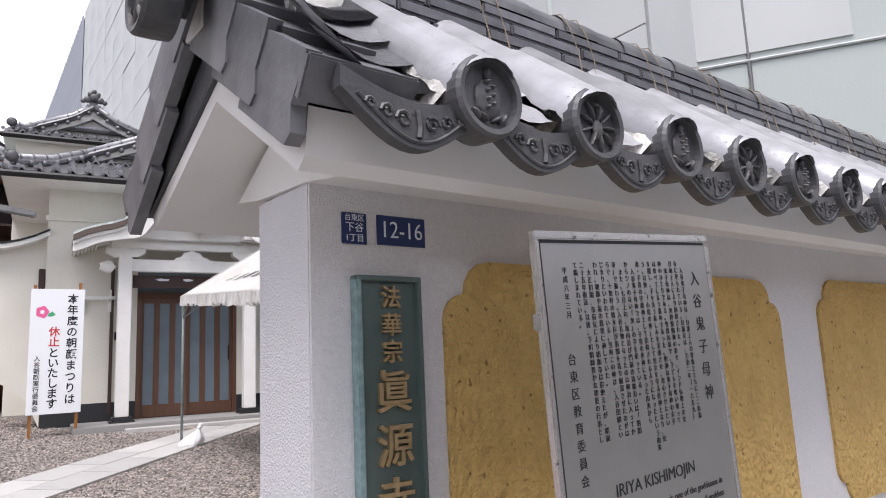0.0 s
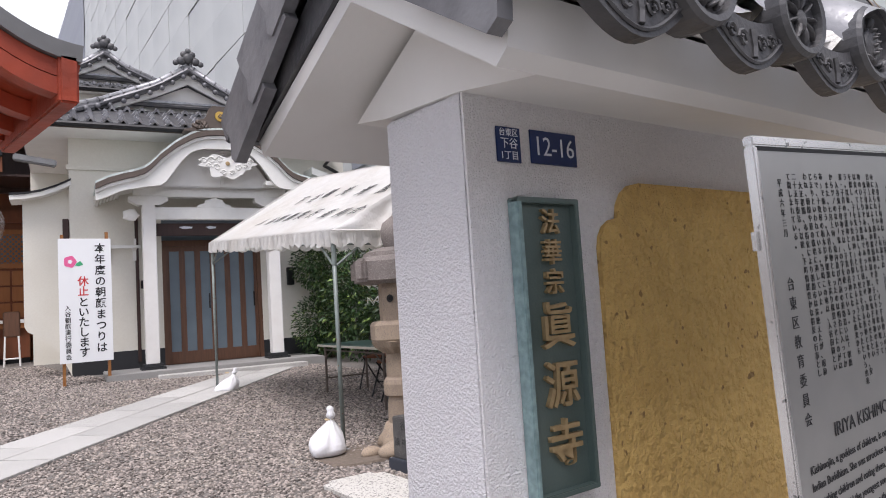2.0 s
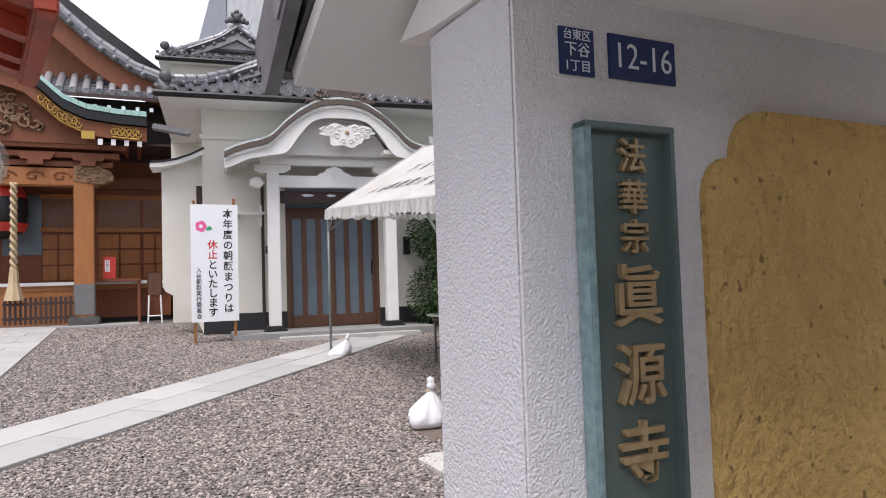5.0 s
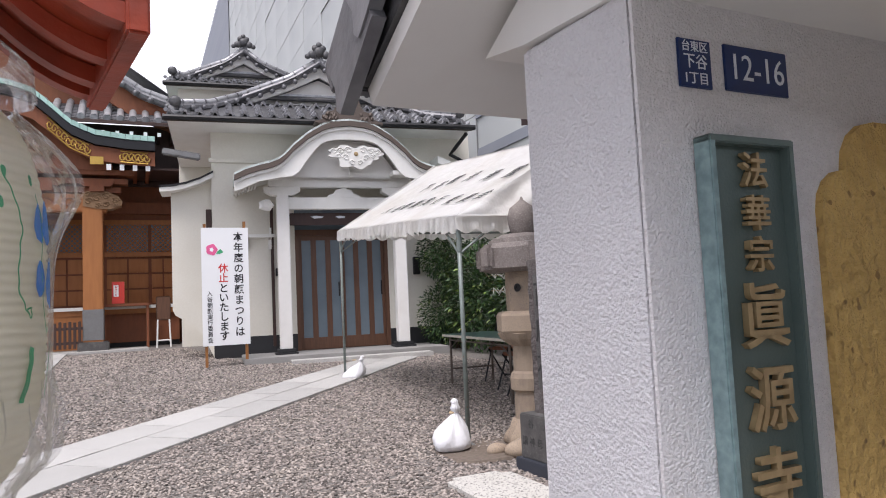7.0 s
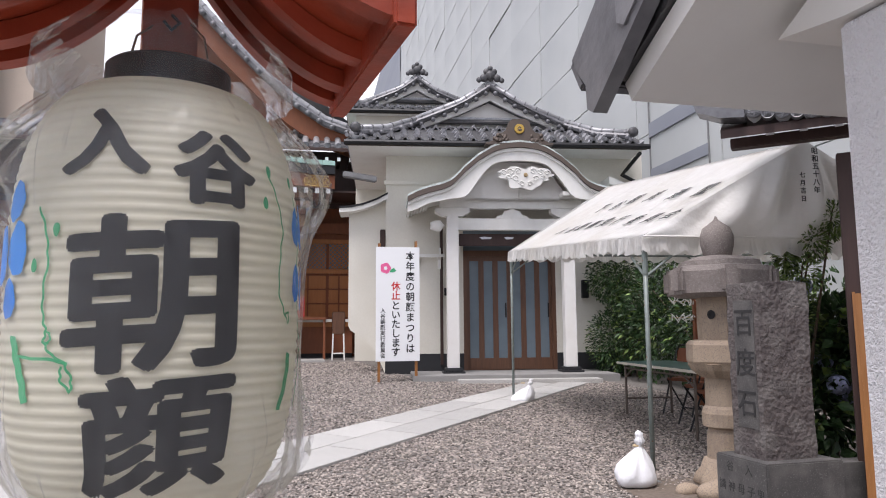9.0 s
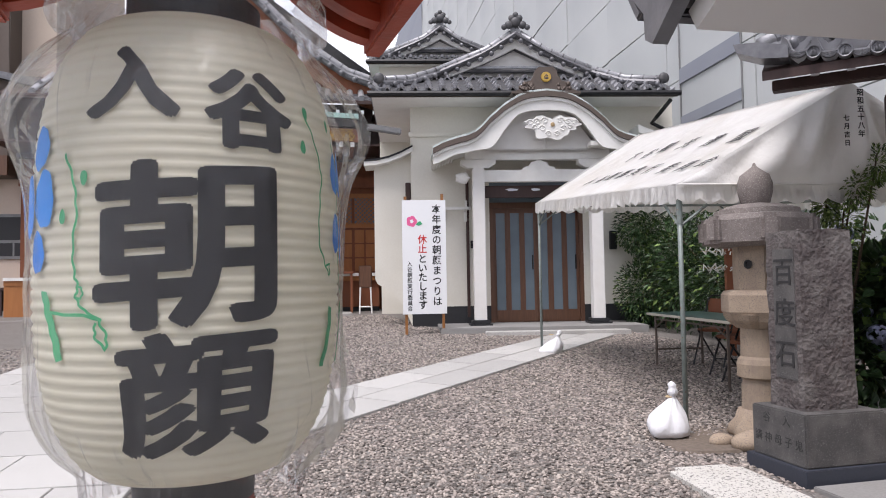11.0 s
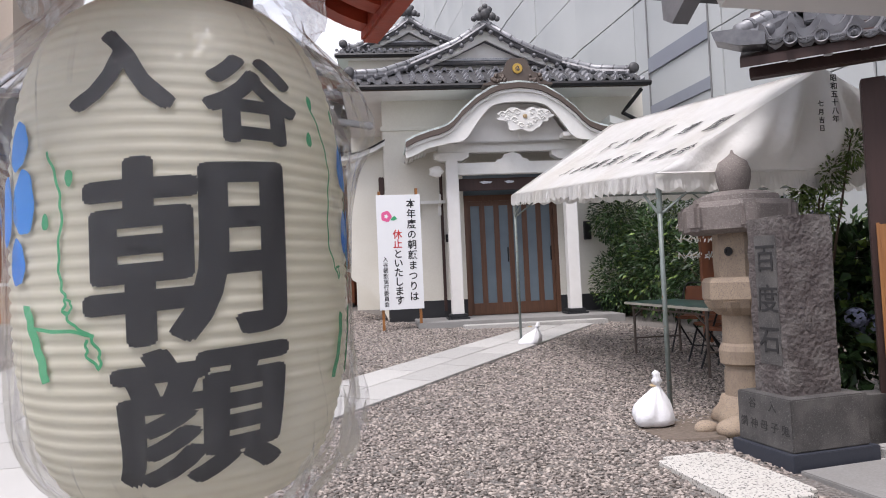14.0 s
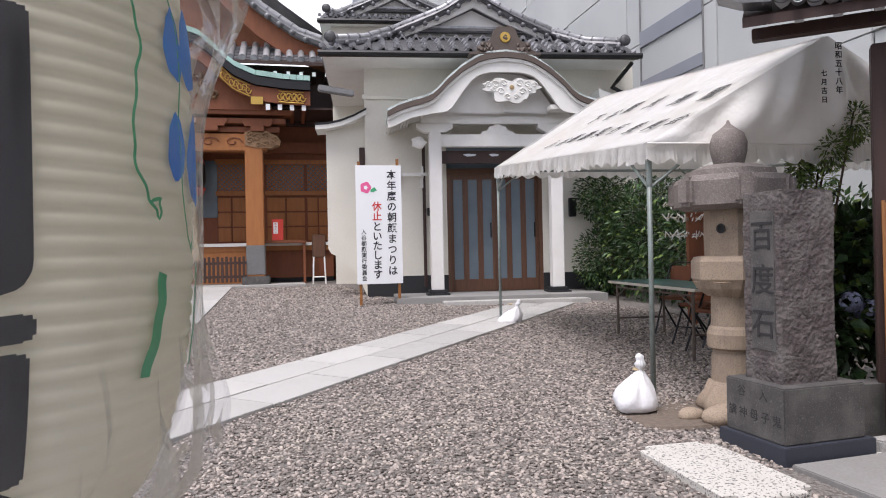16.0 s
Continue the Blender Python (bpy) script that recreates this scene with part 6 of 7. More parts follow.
part("lotus", lathe([(0.18, 0.86), (0.26, 0.92), (0.29, 0.97), (0.2, 0.98)], 48, lobes=12, lobe=0.05), GRANITE_WARM, toro)
part("firebox", lathe([(0.21, 1.15), (0.215, 1.3), (0.21, 1.52)], 6), GRANITE_WARM, toro, "hexagonal fire box")
part("firebox_hole", lathe([(0.034, -0.19), (0.036, -0.197), (0.022, -0.199), (0.02, -0.19)], 16, m=Matrix.Translation((0, 0, 1.36)) @ Matrix.Rotation(radians(24), 4, "Z") @ Matrix.Rotation(radians(90), 4, "Y")), RECESS_SHADE, toro)
part("cap", lathe([(0.34, 1.5), (0.42, 1.53), (0.43, 1.7), (0.4, 1.74), (0.34, 1.75), (0.33, 1.79), (0.2, 1.83), (0.12, 1.84)], 60, lobes=6, lobe=0.07), GRANITE_CAP, toro, "lobed grey cap")
for k in range(6):
    a = 2 * math.pi * k / 6
    part("cap_lobe", box(-0.09, 0.09, -0.075, 0.075, 1.52, 1.735, 0.03), GRANITE_CAP, toro, m=Matrix.Rotation(a, 4, "Z") @ Matrix.Translation((0.4, 0, 0)))
part("jewel", lathe([(0.11, 1.83), (0.12, 1.85), (0.142, 1.93), (0.145, 2.0), (0.12, 2.07), (0.06, 2.11), (0.02, 2.14), (0.008, 2.17)], 28), GRANITE_CAP, toro, "onion-shaped jewel", True)
for k, (dx, dy, s) in enumerate(((-0.3, -0.22, 0.11), (-0.15, -0.36, 0.09), (-0.42, -0.05, 0.07))):
    rock = empty("rock", pose(3.085 + dx, 3.83 + dy, ground_z(3.83 + dy)), "rounded pale brown rock at the lantern foot", "rock", "rocks at the lantern")
    bm = bmesh.new()
    bmesh.ops.create_icosphere(bm, subdivisions=3, radius=s, matrix=Matrix.Translation((0, 0, s * 0.5)) @ Matrix.Diagonal((1.4, 1, 0.75, 1)))
    for v in bm.verts:
        v.co *= 1 + 0.15 * noise.noise(v.co * 12 + Vector((k, 0, 0)))
    part("rock_body", bm, GRANITE_WARM, rock, smooth=True)
tagged(part("earth_patch", lathe([(0.62, -0.01), (0.6, 0.012), (0.001, 0.014)], 28, m=pose(3.0, 3.95, ground_z(3.95)) @ Matrix.Diagonal((1.25, 0.75, 1, 1)), lobes=5, lobe=0.08), EARTH), "bare brown earth round the lantern", "ground", kind="structure")

# ---- table and chairs under the tent ----
TAB = pose(4.13, 5.34, 0, 0, 0, math.degrees(math.atan2(1.78, 0.42)) - 90)
table = empty("folding_table", TAB, "long folding table with a green top and pale edge", "table")
TZ = 0.13
part("tabletop", box(-0.04, 0.66, -0.1, 1.98, 0.765, 0.79, 0.006), TABLEGREEN, table)
part("edge_trim", box(-0.055, 0.675, -0.115, 1.995, 0.755, 0.784, 0.006), TABLETRIM, table, "pale edge trim")
for y in (0.02, 1.82):
    for x in (0.0, 0.6):
        wy = (TAB @ Vector((x, y, 0))).y
        part("leg", tube([(x, y, ground_z(wy)), (x, y, 0.755)], 0.016, 6), SHUTTER, table, "brown metal leg")
    part("leg_bar", tube([(0.0, y, 0.33), (0.6, y, 0.33)], 0.011, 6), SHUTTER, table)
for x in (0.0, 0.6):
    part("side_rail", tube([(x, 0.02, 0.71), (x, 1.82, 0.71)], 0.011, 6), SHUTTER, table)
    part("stay", tube([(x, 0.02, 0.6), (x, 0.32, 0.74)], 0.009, 6), SHUTTER, table)
    part("stay", tube([(x, 1.82, 0.6), (x, 1.52, 0.74)], 0.009, 6), SHUTTER, table)


def folding_chair(x, y, turn):
    z = ground_z(y)
    ch = empty("folding_chair", pose(x, y, z, 0, 0, turn), "black tubular folding chair with a dark red seat", "chair", "folding chairs at the table")
    for s in (-0.2, 0.2):
        part("back_leg", tube([(s, 0.3, 0.0), (s, 0.1, 0.42), (s, -0.1, 0.82)], 0.012, 6), BLACKMETAL, ch)
        part("front_leg", tube([(s * 0.9, -0.22, 0.0), (s * 0.9, 0.2, 0.44)], 0.012, 6), BLACKMETAL, ch)
    part("seat", box(-0.2, 0.2, -0.18, 0.2, 0.42, 0.46, 0.015), HALLWOOD, ch, "dark red padded seat")
    part("backrest", box(-0.2, 0.2, -0.12, -0.085, 0.6, 0.83, 0.03), HALLWOOD, ch)
    part("top_hoop", tube([(-0.2, -0.1, 0.82), (-0.15, -0.11, 0.87), (0.15, -0.11, 0.87), (0.2, -0.1, 0.82)], 0.012, 6), BLACKMETAL, ch)
    part("rung", tube([(-0.18, -0.19, 0.05), (0.18, -0.19, 0.05)], 0.01, 6), BLACKMETAL, ch)


folding_chair(5.0, 6.15, 100)
folding_chair(4.75, 5.65, 95)
folding_chair(5.35, 6.9, 110)

rack = empty("fortune_rack", pose(6.28, 7.4, ground_z(7.4), 0, 0, -20), "brown wooden rack hung with knotted white paper slips", "rack")
for x in (-0.25, 0.7):
    part("post", box(x - 0.05, x + 0.05, -0.05, 0.05, 0, 1.75, 0.005), HALLWOOD, rack)
part("backboard", box(-0.2, 0.65, 0.02, 0.05, 0.3, 1.7), HALLWOOD, rack)
rngr = random.Random(3)
for j, z in enumerate((1.22, 1.45, 1.62)):
    part("cord", tube([(-0.65, -0.03, z), (0.65, -0.03, z)], 0.006, 5), ROPEMAT, rack)
    bm = bmesh.new()
    for k in range(46):
        x = -0.62 + 0.027 * k
        mm = Matrix.Translation((x, -0.04 + rngr.uniform(-0.02, 0.02), z + rngr.uniform(-0.03, 0.02))) @ Euler((rngr.uniform(-1, 1), rngr.uniform(-1.3, 1.3), rngr.uniform(-1, 1))).to_matrix().to_4x4() @ Matrix.Diagonal((0.018, 0.004, rngr.uniform(0.08, 0.14), 1))
        bmesh.ops.create_cube(bm, size=1, matrix=mm)
    tagged(part("paper_slips", bm, OMIKUJI, rack, "knotted white paper slips"), kind="stuff")

# ---- roofed shelter with dark timber post and board wall ----
ev = Vector((0.65, -0.76, 0)).normalized()
ANG = math.degrees(math.atan2(ev.y, ev.x))
shelter = empty("timber_shelter", pose(2.5, 3.27, 0.055, 0, 0, ANG), "dark brown timber shelter with a grey tiled eave", "shelter")
m_sh_pan = as_mesh("eave_tile", scallop_mesh(0.165), TILE)
m_sh_disc = as_mesh("end_tile", end_disc_mesh(0.05, "fruit"), TILE)
m_sh_bar = as_mesh("tile_row", wave_tile(0.17, 0.24), TILE_PALE)
def sori(x):
    return 0.12 * max(0.0, 1 - x / 0.9) ** 2
for k in range(16):
    x = 0.25 + 0.17 * k
    z = 2.52 + sori(x)
    shared("end_tile", m_sh_disc, shelter, Matrix.Translation((x, -0.02, z)) @ Matrix.Diagonal((0.85, 1, 0.85, 1)))
    shared("eave_tile", m_sh_pan, shelter, Matrix.Translation((x + 0.085, 0.0, z + 0.01)) @ Matrix.Diagonal((0.9, 1, 0.55, 1)))
    for j in range(6):
        shared("roof_tile", m_sh_bar, shelter, Matrix.Translation((x + 0.07, 0.2 * j, z + 0.02 + 0.125 * j)) @ Matrix.Rotation(radians(30), 4, "X"))
part("corner_tile", prism([(-0.02, 2.62), (0.12, 2.56), (0.28, 2.54), (0.28, 2.62), (0.1, 2.67), (-0.04, 2.68)], -0.05, 0.12, "y"), TILE, shelter, "upturned corner tile")
ridge_run(shelter, [(0.12, 0.05, 2.68), (0.35, 0.35, 2.85), (0.6, 0.75, 3.13)], 0.05, TILE_PALE, 0.2, 0.05)
part("hip_ridge_stack", box(0.5, 0.62, 0.35, 1.0, 2.75, 3.1, 0.01), TILE, shelter)
part("roof_deck", prism([(0.02, 2.49), (1.4, 3.23), (1.4, 3.16), (0.02, 2.43)], 0.12, 3.0), DARKWOOD, shelter)
for k in range(12):
    x = 0.42 + 0.2 * k
    part("rafter", prism([(0.08, 2.43), (1.2, 3.03), (1.2, 3.09), (0.08, 2.48)], x - 0.024, x + 0.024), DARKWOOD, shelter)
    part("rafter_tip", box(x - 0.024, x + 0.024, 0.076, 0.08, 2.43, 2.48), SCREENWHITE, shelter, "white rafter tip")
part("purlin", box(0.16, 3.0, 0.2, 0.3, 2.4, 2.47, 0.005), DARKWOOD, shelter)
def at_sh(p):
    return shelter.matrix_world.inverted() @ Vector(p)
pp = at_sh((3.39, 2.89, 0))
part("post", box(pp.x - 0.07, pp.x + 0.07, pp.y - 0.07, pp.y + 0.07, -0.02, 2.32, 0.006), DARKWOOD, shelter, "dark brown post")
part("post", box(pp.x + 1.73, pp.x + 1.87, pp.y - 0.07, pp.y + 0.07, -0.02, 2.32, 0.006), DARKWOOD, shelter, "dark brown post")
part("wall_boards", box(pp.x + 0.07, pp.x + 1.73, pp.y + 0.0, pp.y + 0.03, 0.1, 2.0), HALLWOOD, shelter, "dark red-brown boards")
part("rail", box(pp.x + 0.07, pp.x + 1.73, pp.y - 0.03, pp.y + 0.05, 2.0, 2.14), DARKWOOD, shelter)
sheetb = empty("leaning_board", shelter.matrix_world @ pose(pp.x - 0.02, pp.y - 0.22, 0.02, -5, 0, 0), "orange plywood board leaning on the shelter", "board")
part("board", box(0, 0.85, 0, 0.018, 0.0, 1.36, 0.002), BOARDWOOD, sheetb)
part("edge_strip", box(-0.018, 0.0, -0.004, 0.03, 0.0, 1.37), BOARDWOOD, sheetb)


# ---- festival lantern under its small red roof ----
LR = 0.205
LAN = pose(-0.833, 0.833, -0.105) @ Matrix.Scale(1.086, 4)
lan = empty("festival_lantern", LAN, "cream ribbed lantern in clear plastic with black brush writing", "lantern")
Z0, Z1 = 0.96, 1.578


def lan_r(z):
    """The lantern's radius at a height, without its ribs."""
    t = (z - Z0) / (Z1 - Z0)
    t = min(1.0, max(0.0, t))
    k = abs(2 * t - 1)
    return LR * (0.52 + 0.48 * (1 - k ** 3.0) ** 0.55)


RIBS = 41
prof = []
for i in range(RIBS * 4 + 1):
    z = Z0 + (Z1 - Z0) * i / (RIBS * 4)
    prof.append((lan_r(z) + 0.003 * (abs(math.sin(math.pi * i / 4)) - 0.6), z))
part("body", lathe(prof, 72), LANPAPER, lan, "cream ribbed vinyl body", True)
part("top_ring", lathe([(0.088, 1.568), (0.094, 1.575), (0.093, 1.622), (0.086, 1.628), (0.082, 1.622), (0.082, 1.57)], 36), BLACKINK, lan, "black top ring")
part("bottom_ring", lathe([(0.072, 0.918), (0.082, 0.918), (0.085, 0.962), (0.08, 0.968)], 36), BLACKINK, lan, "black bottom ring")


def wrap(bm, ang0, zc, lift=0.0035):
    """Cuts a flat mesh finely and bends it round the lantern; x goes round, z up."""
    bmesh.ops.triangulate(bm, faces=bm.faces[:])
    co = [v.co for v in bm.verts]
    x0, x1 = min(c.x for c in co), max(c.x for c in co)
    z0, z1 = min(c.z for c in co), max(c.z for c in co)
    x = x0 + 0.012
    while x < x1:
        bmesh.ops.bisect_plane(bm, geom=bm.verts[:] + bm.edges[:] + bm.faces[:], plane_co=(x, 0, 0), plane_no=(1, 0, 0))
        x += 0.012
    z = z0 + 0.01
    while z < z1:
        bmesh.ops.bisect_plane(bm, geom=bm.verts[:] + bm.edges[:] + bm.faces[:], plane_co=(0, 0, z), plane_no=(0, 0, 1))
        z += 0.01
    for v in bm.verts:
        zz = v.co.z + zc
        r = lan_r(zz) + lift
        a = ang0 + v.co.x / LR
        v.co = Vector((r * math.sin(a), -r * math.cos(a), zz))
    return bm


# each character: its span round the lantern in degrees and its span in height
BRUSH = (("入", -36.5, -3.7, 1.415, 1.51), ("谷", 3.6, 37.0, 1.382, 1.487), ("朝", -31.7, 28.6, 1.168, 1.368), ("顔", -26.5, 30.5, 1.012, 1.166))
def brushed(ch, size, wide, swell):
    """A character thickened as if brushed: copies of the thin glyph set close round one another."""
    out = bmesh.new()
    for k in range(9):
        piece = lettering(ch, size, 0.0, 0.0, wide)
        dx, dz = (0, 0) if k == 8 else (swell * math.cos(k * math.pi / 4), 0.7 * swell * math.sin(k * math.pi / 4))
        bmesh.ops.translate(piece, vec=(dx, 0.0, dz), verts=piece.verts[:])
        me = bpy.data.meshes.new("t")
        piece.to_mesh(me)
        piece.free()
        out.from_mesh(me)
        bpy.data.meshes.remove(me)
    return out


for ch, a0, a1, z0, z1 in BRUSH:
    wide, tall = radians(a1 - a0) * LR, z1 - z0
    heavy = 0.0062 if tall > 0.12 else 0.0055
    glyph = brushed(ch, 0.2, 1.0, heavy * 0.2 / max(tall, 0.1))
    xs, zs = [v.co.x for v in glyph.verts], [v.co.z for v in glyph.verts]
    kx, kz = wide / (max(xs) - min(xs)), tall / (max(zs) - min(zs))
    mx, mz = (max(xs) + min(xs)) / 2, (max(zs) + min(zs)) / 2
    for v in glyph.verts:
        x, z = (v.co.x - mx) * kx, (v.co.z - mz) * kz
        v.co = Vector((x, 0, z + 0.06 * (x if ch in "朝顔" else 0)))
    part("brush_character", wrap(glyph, radians(a0 + a1) / 2, (z0 + z1) / 2), BLACKINK, lan, "black brush character")


def daub(points, w, zc=0.0):
    """A flat brushed stroke along points (x round, z up)."""
    bm = bmesh.new()
    pts = [Vector((x, 0, z)) for x, z in points]
    l, r = [], []
    for i, p in enumerate(pts):
        d = (pts[min(i + 1, len(pts) - 1)] - pts[max(i - 1, 0)]).normalized()
        n = Vector((-d.z, 0, d.x))
        l.append(bm.verts.new(p + n * w / 2))
        r.append(bm.verts.new(p - n * w / 2))
    for i in range(len(pts) - 1):
        bm.faces.new((l[i], r[i], r[i + 1], l[i + 1]))
    return bm


def petal(cx, cz, a, b, seed):
    bm = bmesh.new()
    rg = random.Random(seed)
    ph = [rg.uniform(0, 6) for _ in range(3)]
    vs = []
    for t in range(28):
        u = 2 * math.pi * t / 28
        fan = 1 + 0.35 * math.sin(u) * (1 if 4 <= seed < 30 else 0)
        rag = 1 + 0.06 * math.sin(3 * u + ph[0]) + 0.04 * math.sin(7 * u + ph[1])
        vs.append(bm.verts.new((cx - a * math.cos(u) * fan * rag, 0, cz - b * math.sin(u) * rag)))
    bm.faces.new(vs)
    return bm


def round_at(deg):
    return radians(deg) * LR


for k, (deg, cz, a, b) in enumerate(((-60, 1.39, 0.022, 0.028), (-56, 1.325, 0.024, 0.036), (-60, 1.26, 0.018, 0.026), (-72, 1.32, 0.03, 0.04), (66, 1.375, 0.016, 0.03), (66, 1.29, 0.016, 0.028), (78, 1.38, 0.03, 0.035), (80, 1.285, 0.026, 0.04))):
    part("painted_petal", wrap(petal(round_at(deg), 0.0, a, b, k), 0.0, cz), BLUEINK, lan, "blue painted petal")


def vine(spots, w):
    """A brushed line through (degrees, height) spots, a little unsteady."""
    pts = []
    for (a, p), (b, q) in zip(spots, spots[1:]):
        for i in range(6):
            t = i / 6
            pts.append((round_at(a + (b - a) * t) + 0.0016 * math.sin(5 * len(pts)), p + (q - p) * t))
    pts.append((round_at(spots[-1][0]), spots[-1][1]))
    return wrap(daub(pts, w), 0.0, 0.0)


for w, spots in ((0.0034, ((-44, 1.377), (-39.7, 1.344), (-38, 1.31), (-39.7, 1.265), (-38.9, 1.232), (-37.3, 1.219), (-38.4, 1.206), (-36, 1.193), (-29.8, 1.18), (-26.9, 1.16), (-27.4, 1.144), (-31.4, 1.16), (-30.8, 1.176))),
                 (0.004, ((-53.4, 1.189), (-43.4, 1.185), (-36.1, 1.185), (-28.5, 1.179))), (0.0026, ((-37.3, 1.219), (-35.5, 1.215), (-36, 1.203), (-38.2, 1.206))),
                 (0.003, ((44.2, 1.443), (49.1, 1.409), (52.7, 1.365), (50.5, 1.326), (49.5, 1.273), (54.1, 1.243), (57.8, 1.228), (58, 1.245), (54.1, 1.24))), (0.003, ((65, 1.42), (69, 1.38), (67, 1.3), (70, 1.23), (75, 1.2), (76, 1.22)))):
    part("painted_vine", vine(spots, w), GREENINK, lan, "green painted vine")
for w, spots in ((0.014, ((-54.6, 1.213), (-52.7, 1.189), (-49.2, 1.159), (-47.6, 1.13))), (0.012, ((59, 1.185), (58.3, 1.15), (54.6, 1.105))), (0.02, ((84, 1.19), (83, 1.16), (84, 1.1)))):
    part("painted_vine", vine(spots, w), GREENINK, lan, "green painted stem")
for k, (deg, cz) in enumerate(((-35.5, 1.346), (-44.6, 1.301), (41.8, 1.397), (45, 1.445), (62, 1.44))):
    part("painted_leaf", wrap(petal(round_at(deg), 0.0, 0.005, 0.009, 30 + k), 0.0, cz), GREENINK, lan)


# loose clear bag, gathered above the lantern and flaring at the shoulders
def bag_pt(a, b):
    ang = 2 * math.pi * a
    z = 0.905 + 0.755 * b
    body = lan_r(min(max(z, Z0 + 0.01), Z1 - 0.02))
    base = max(body, 0.1) + 0.008
    ca, sa = math.cos(ang), math.sin(ang)
    n1 = noise.noise(Vector((ca * 2.2, sa * 2.2, z * 4.5)))
    n2 = noise.noise(Vector((ca * 7, sa * 7, z * 9 + 3)))
    n3 = abs(noise.noise(Vector((ca * 10, sa * 10, z * 5 + 8))))
    ear = max(0.0, ca) ** 2 + max(0.0, -ca) ** 3
    shoulder = math.exp(-((z - 1.46) / 0.085) ** 2)
    foot = math.exp(-((z - 1.02) / 0.08) ** 2) * (0.35 + max(0.0, ca * 0.8 - sa * 0.3))
    crown = 0.035 if z > Z1 else 0.0
    r = base + 0.042 * shoulder * ear + 0.04 * foot * (0.5 + n3) + crown + 0.008 * n1 + (0.004 + 0.014 * (shoulder * ear + foot)) * n2 + (0.003 + 0.012 * shoulder) * n3
    if z > 1.63:
        r -= (z - 1.63) * 1.2
    return (max(r, body + 0.006) * ca, max(r, body + 0.006) * sa, z + 0.012 * n2 * (b > 0.9))


bagob = part("plastic_bag", sheet(110, 64, bag_pt), film, lan, "loose clear plastic bag")
bagob.visible_shadow = False

FOOT_Z = (ground_z(0.833) + 0.105) / 1.086
stand = empty("lantern_stand", LAN, "weathered vermilion lantern post with a small curved plank roof", "lantern stand")
part("lower_post", box(-0.01, 0.082, -0.05, 0.07, FOOT_Z, 0.918, 0.006), REDWOOD, stand, "vermilion post")
part("upper_post", box(-0.044, 0.04, 0.02, 0.11, 1.63, 1.96, 0.006), REDWOOD, stand, "vermilion post")
part("foot", box(-0.2, 0.2, -0.2, 0.2, FOOT_Z - 0.02, FOOT_Z + 0.12, 0.01), GRANITE, stand)


def roof_line(s):
    """The underside height of the lantern roof at s = -1 .. 1 across."""
    return 1.665 + 0.25 * (1 - abs(s)) ** 2


RW, RX = 0.305, 0.006
sx = [-1 + 2 * i / 32 for i in range(33)]
ROOF_Y0, ROOF_Y1 = -0.295, 0.115
part("roof_deck", prism([(RX + RW * s, roof_line(s)) for s in sx] + [(RX + RW * s * 1.02, roof_line(s) + 0.028) for s in sx[::-1]], ROOF_Y0, ROOF_Y1, "y"), REDWOOD, stand, "curved vermilion roof boards")
part("roof_cover", prism([(RX + RW * s * 1.02, roof_line(s) + 0.03) for s in sx] + [(RX + RW * s * 1.03, roof_line(s) + 0.06) for s in sx[::-1]], ROOF_Y0 - 0.01, ROOF_Y1 + 0.01, "y"), GREYMETAL, stand, "weathered metal roof cover")
for y in (ROOF_Y0, -0.13, 0.0, ROOF_Y1 - 0.035):
    part("roof_rib", prism([(RX + RW * s, roof_line(s) - 0.002) for s in sx] + [(RX + RW * s, roof_line(s) - 0.032) for s in sx[::-1]], y, y + 0.035, "y"), REDWOOD, stand, "curved roof rib")
for sg in (-1, 1):
    part("eave_beam", box(RX + sg * (RW - 0.015) - 0.016, RX + sg * (RW - 0.015) + 0.016, ROOF_Y0 - 0.01, ROOF_Y1 + 0.01, roof_line(1) - 0.045, roof_line(1) + 0.04, 0.004), REDWOOD, stand, "eave beam")
part("hanger_wire", tube([(-0.06, -0.02, 1.62), (-0.05, 0.0, 1.68), (-0.02, 0.03, 1.72), (0.0, 0.03, 1.76)], 0.002, 5), WIRE, stand)
part("hanger_wire", tube([(0.06, -0.02, 1.62), (0.05, 0.0, 1.69), (0.02, 0.03, 1.73)], 0.002, 5), WIRE, stand)
part("hook", tube([(0.0, 0.02, 1.73), (0.012, 0.012, 1.715), (0.0, 0.008, 1.7), (-0.012, 0.012, 1.715)], 0.003, 6), BLACKMETAL, stand)


# ---- plants ----
def leaf_mesh(l, w):
    bm = bmesh.new()
    a = [bm.verts.new(p) for p in ((0, 0, 0), (w / 2, l * 0.4, 0.1 * l), (0, l, -0.05 * l), (-w / 2, l * 0.4, 0.1 * l), (0, l * 0.45, 0.0))]
    for q in ((0, 1, 4), (1, 2, 4), (2, 3, 4), (3, 0, 4)):
        bm.faces.new([a[i] for i in q])
    return bm


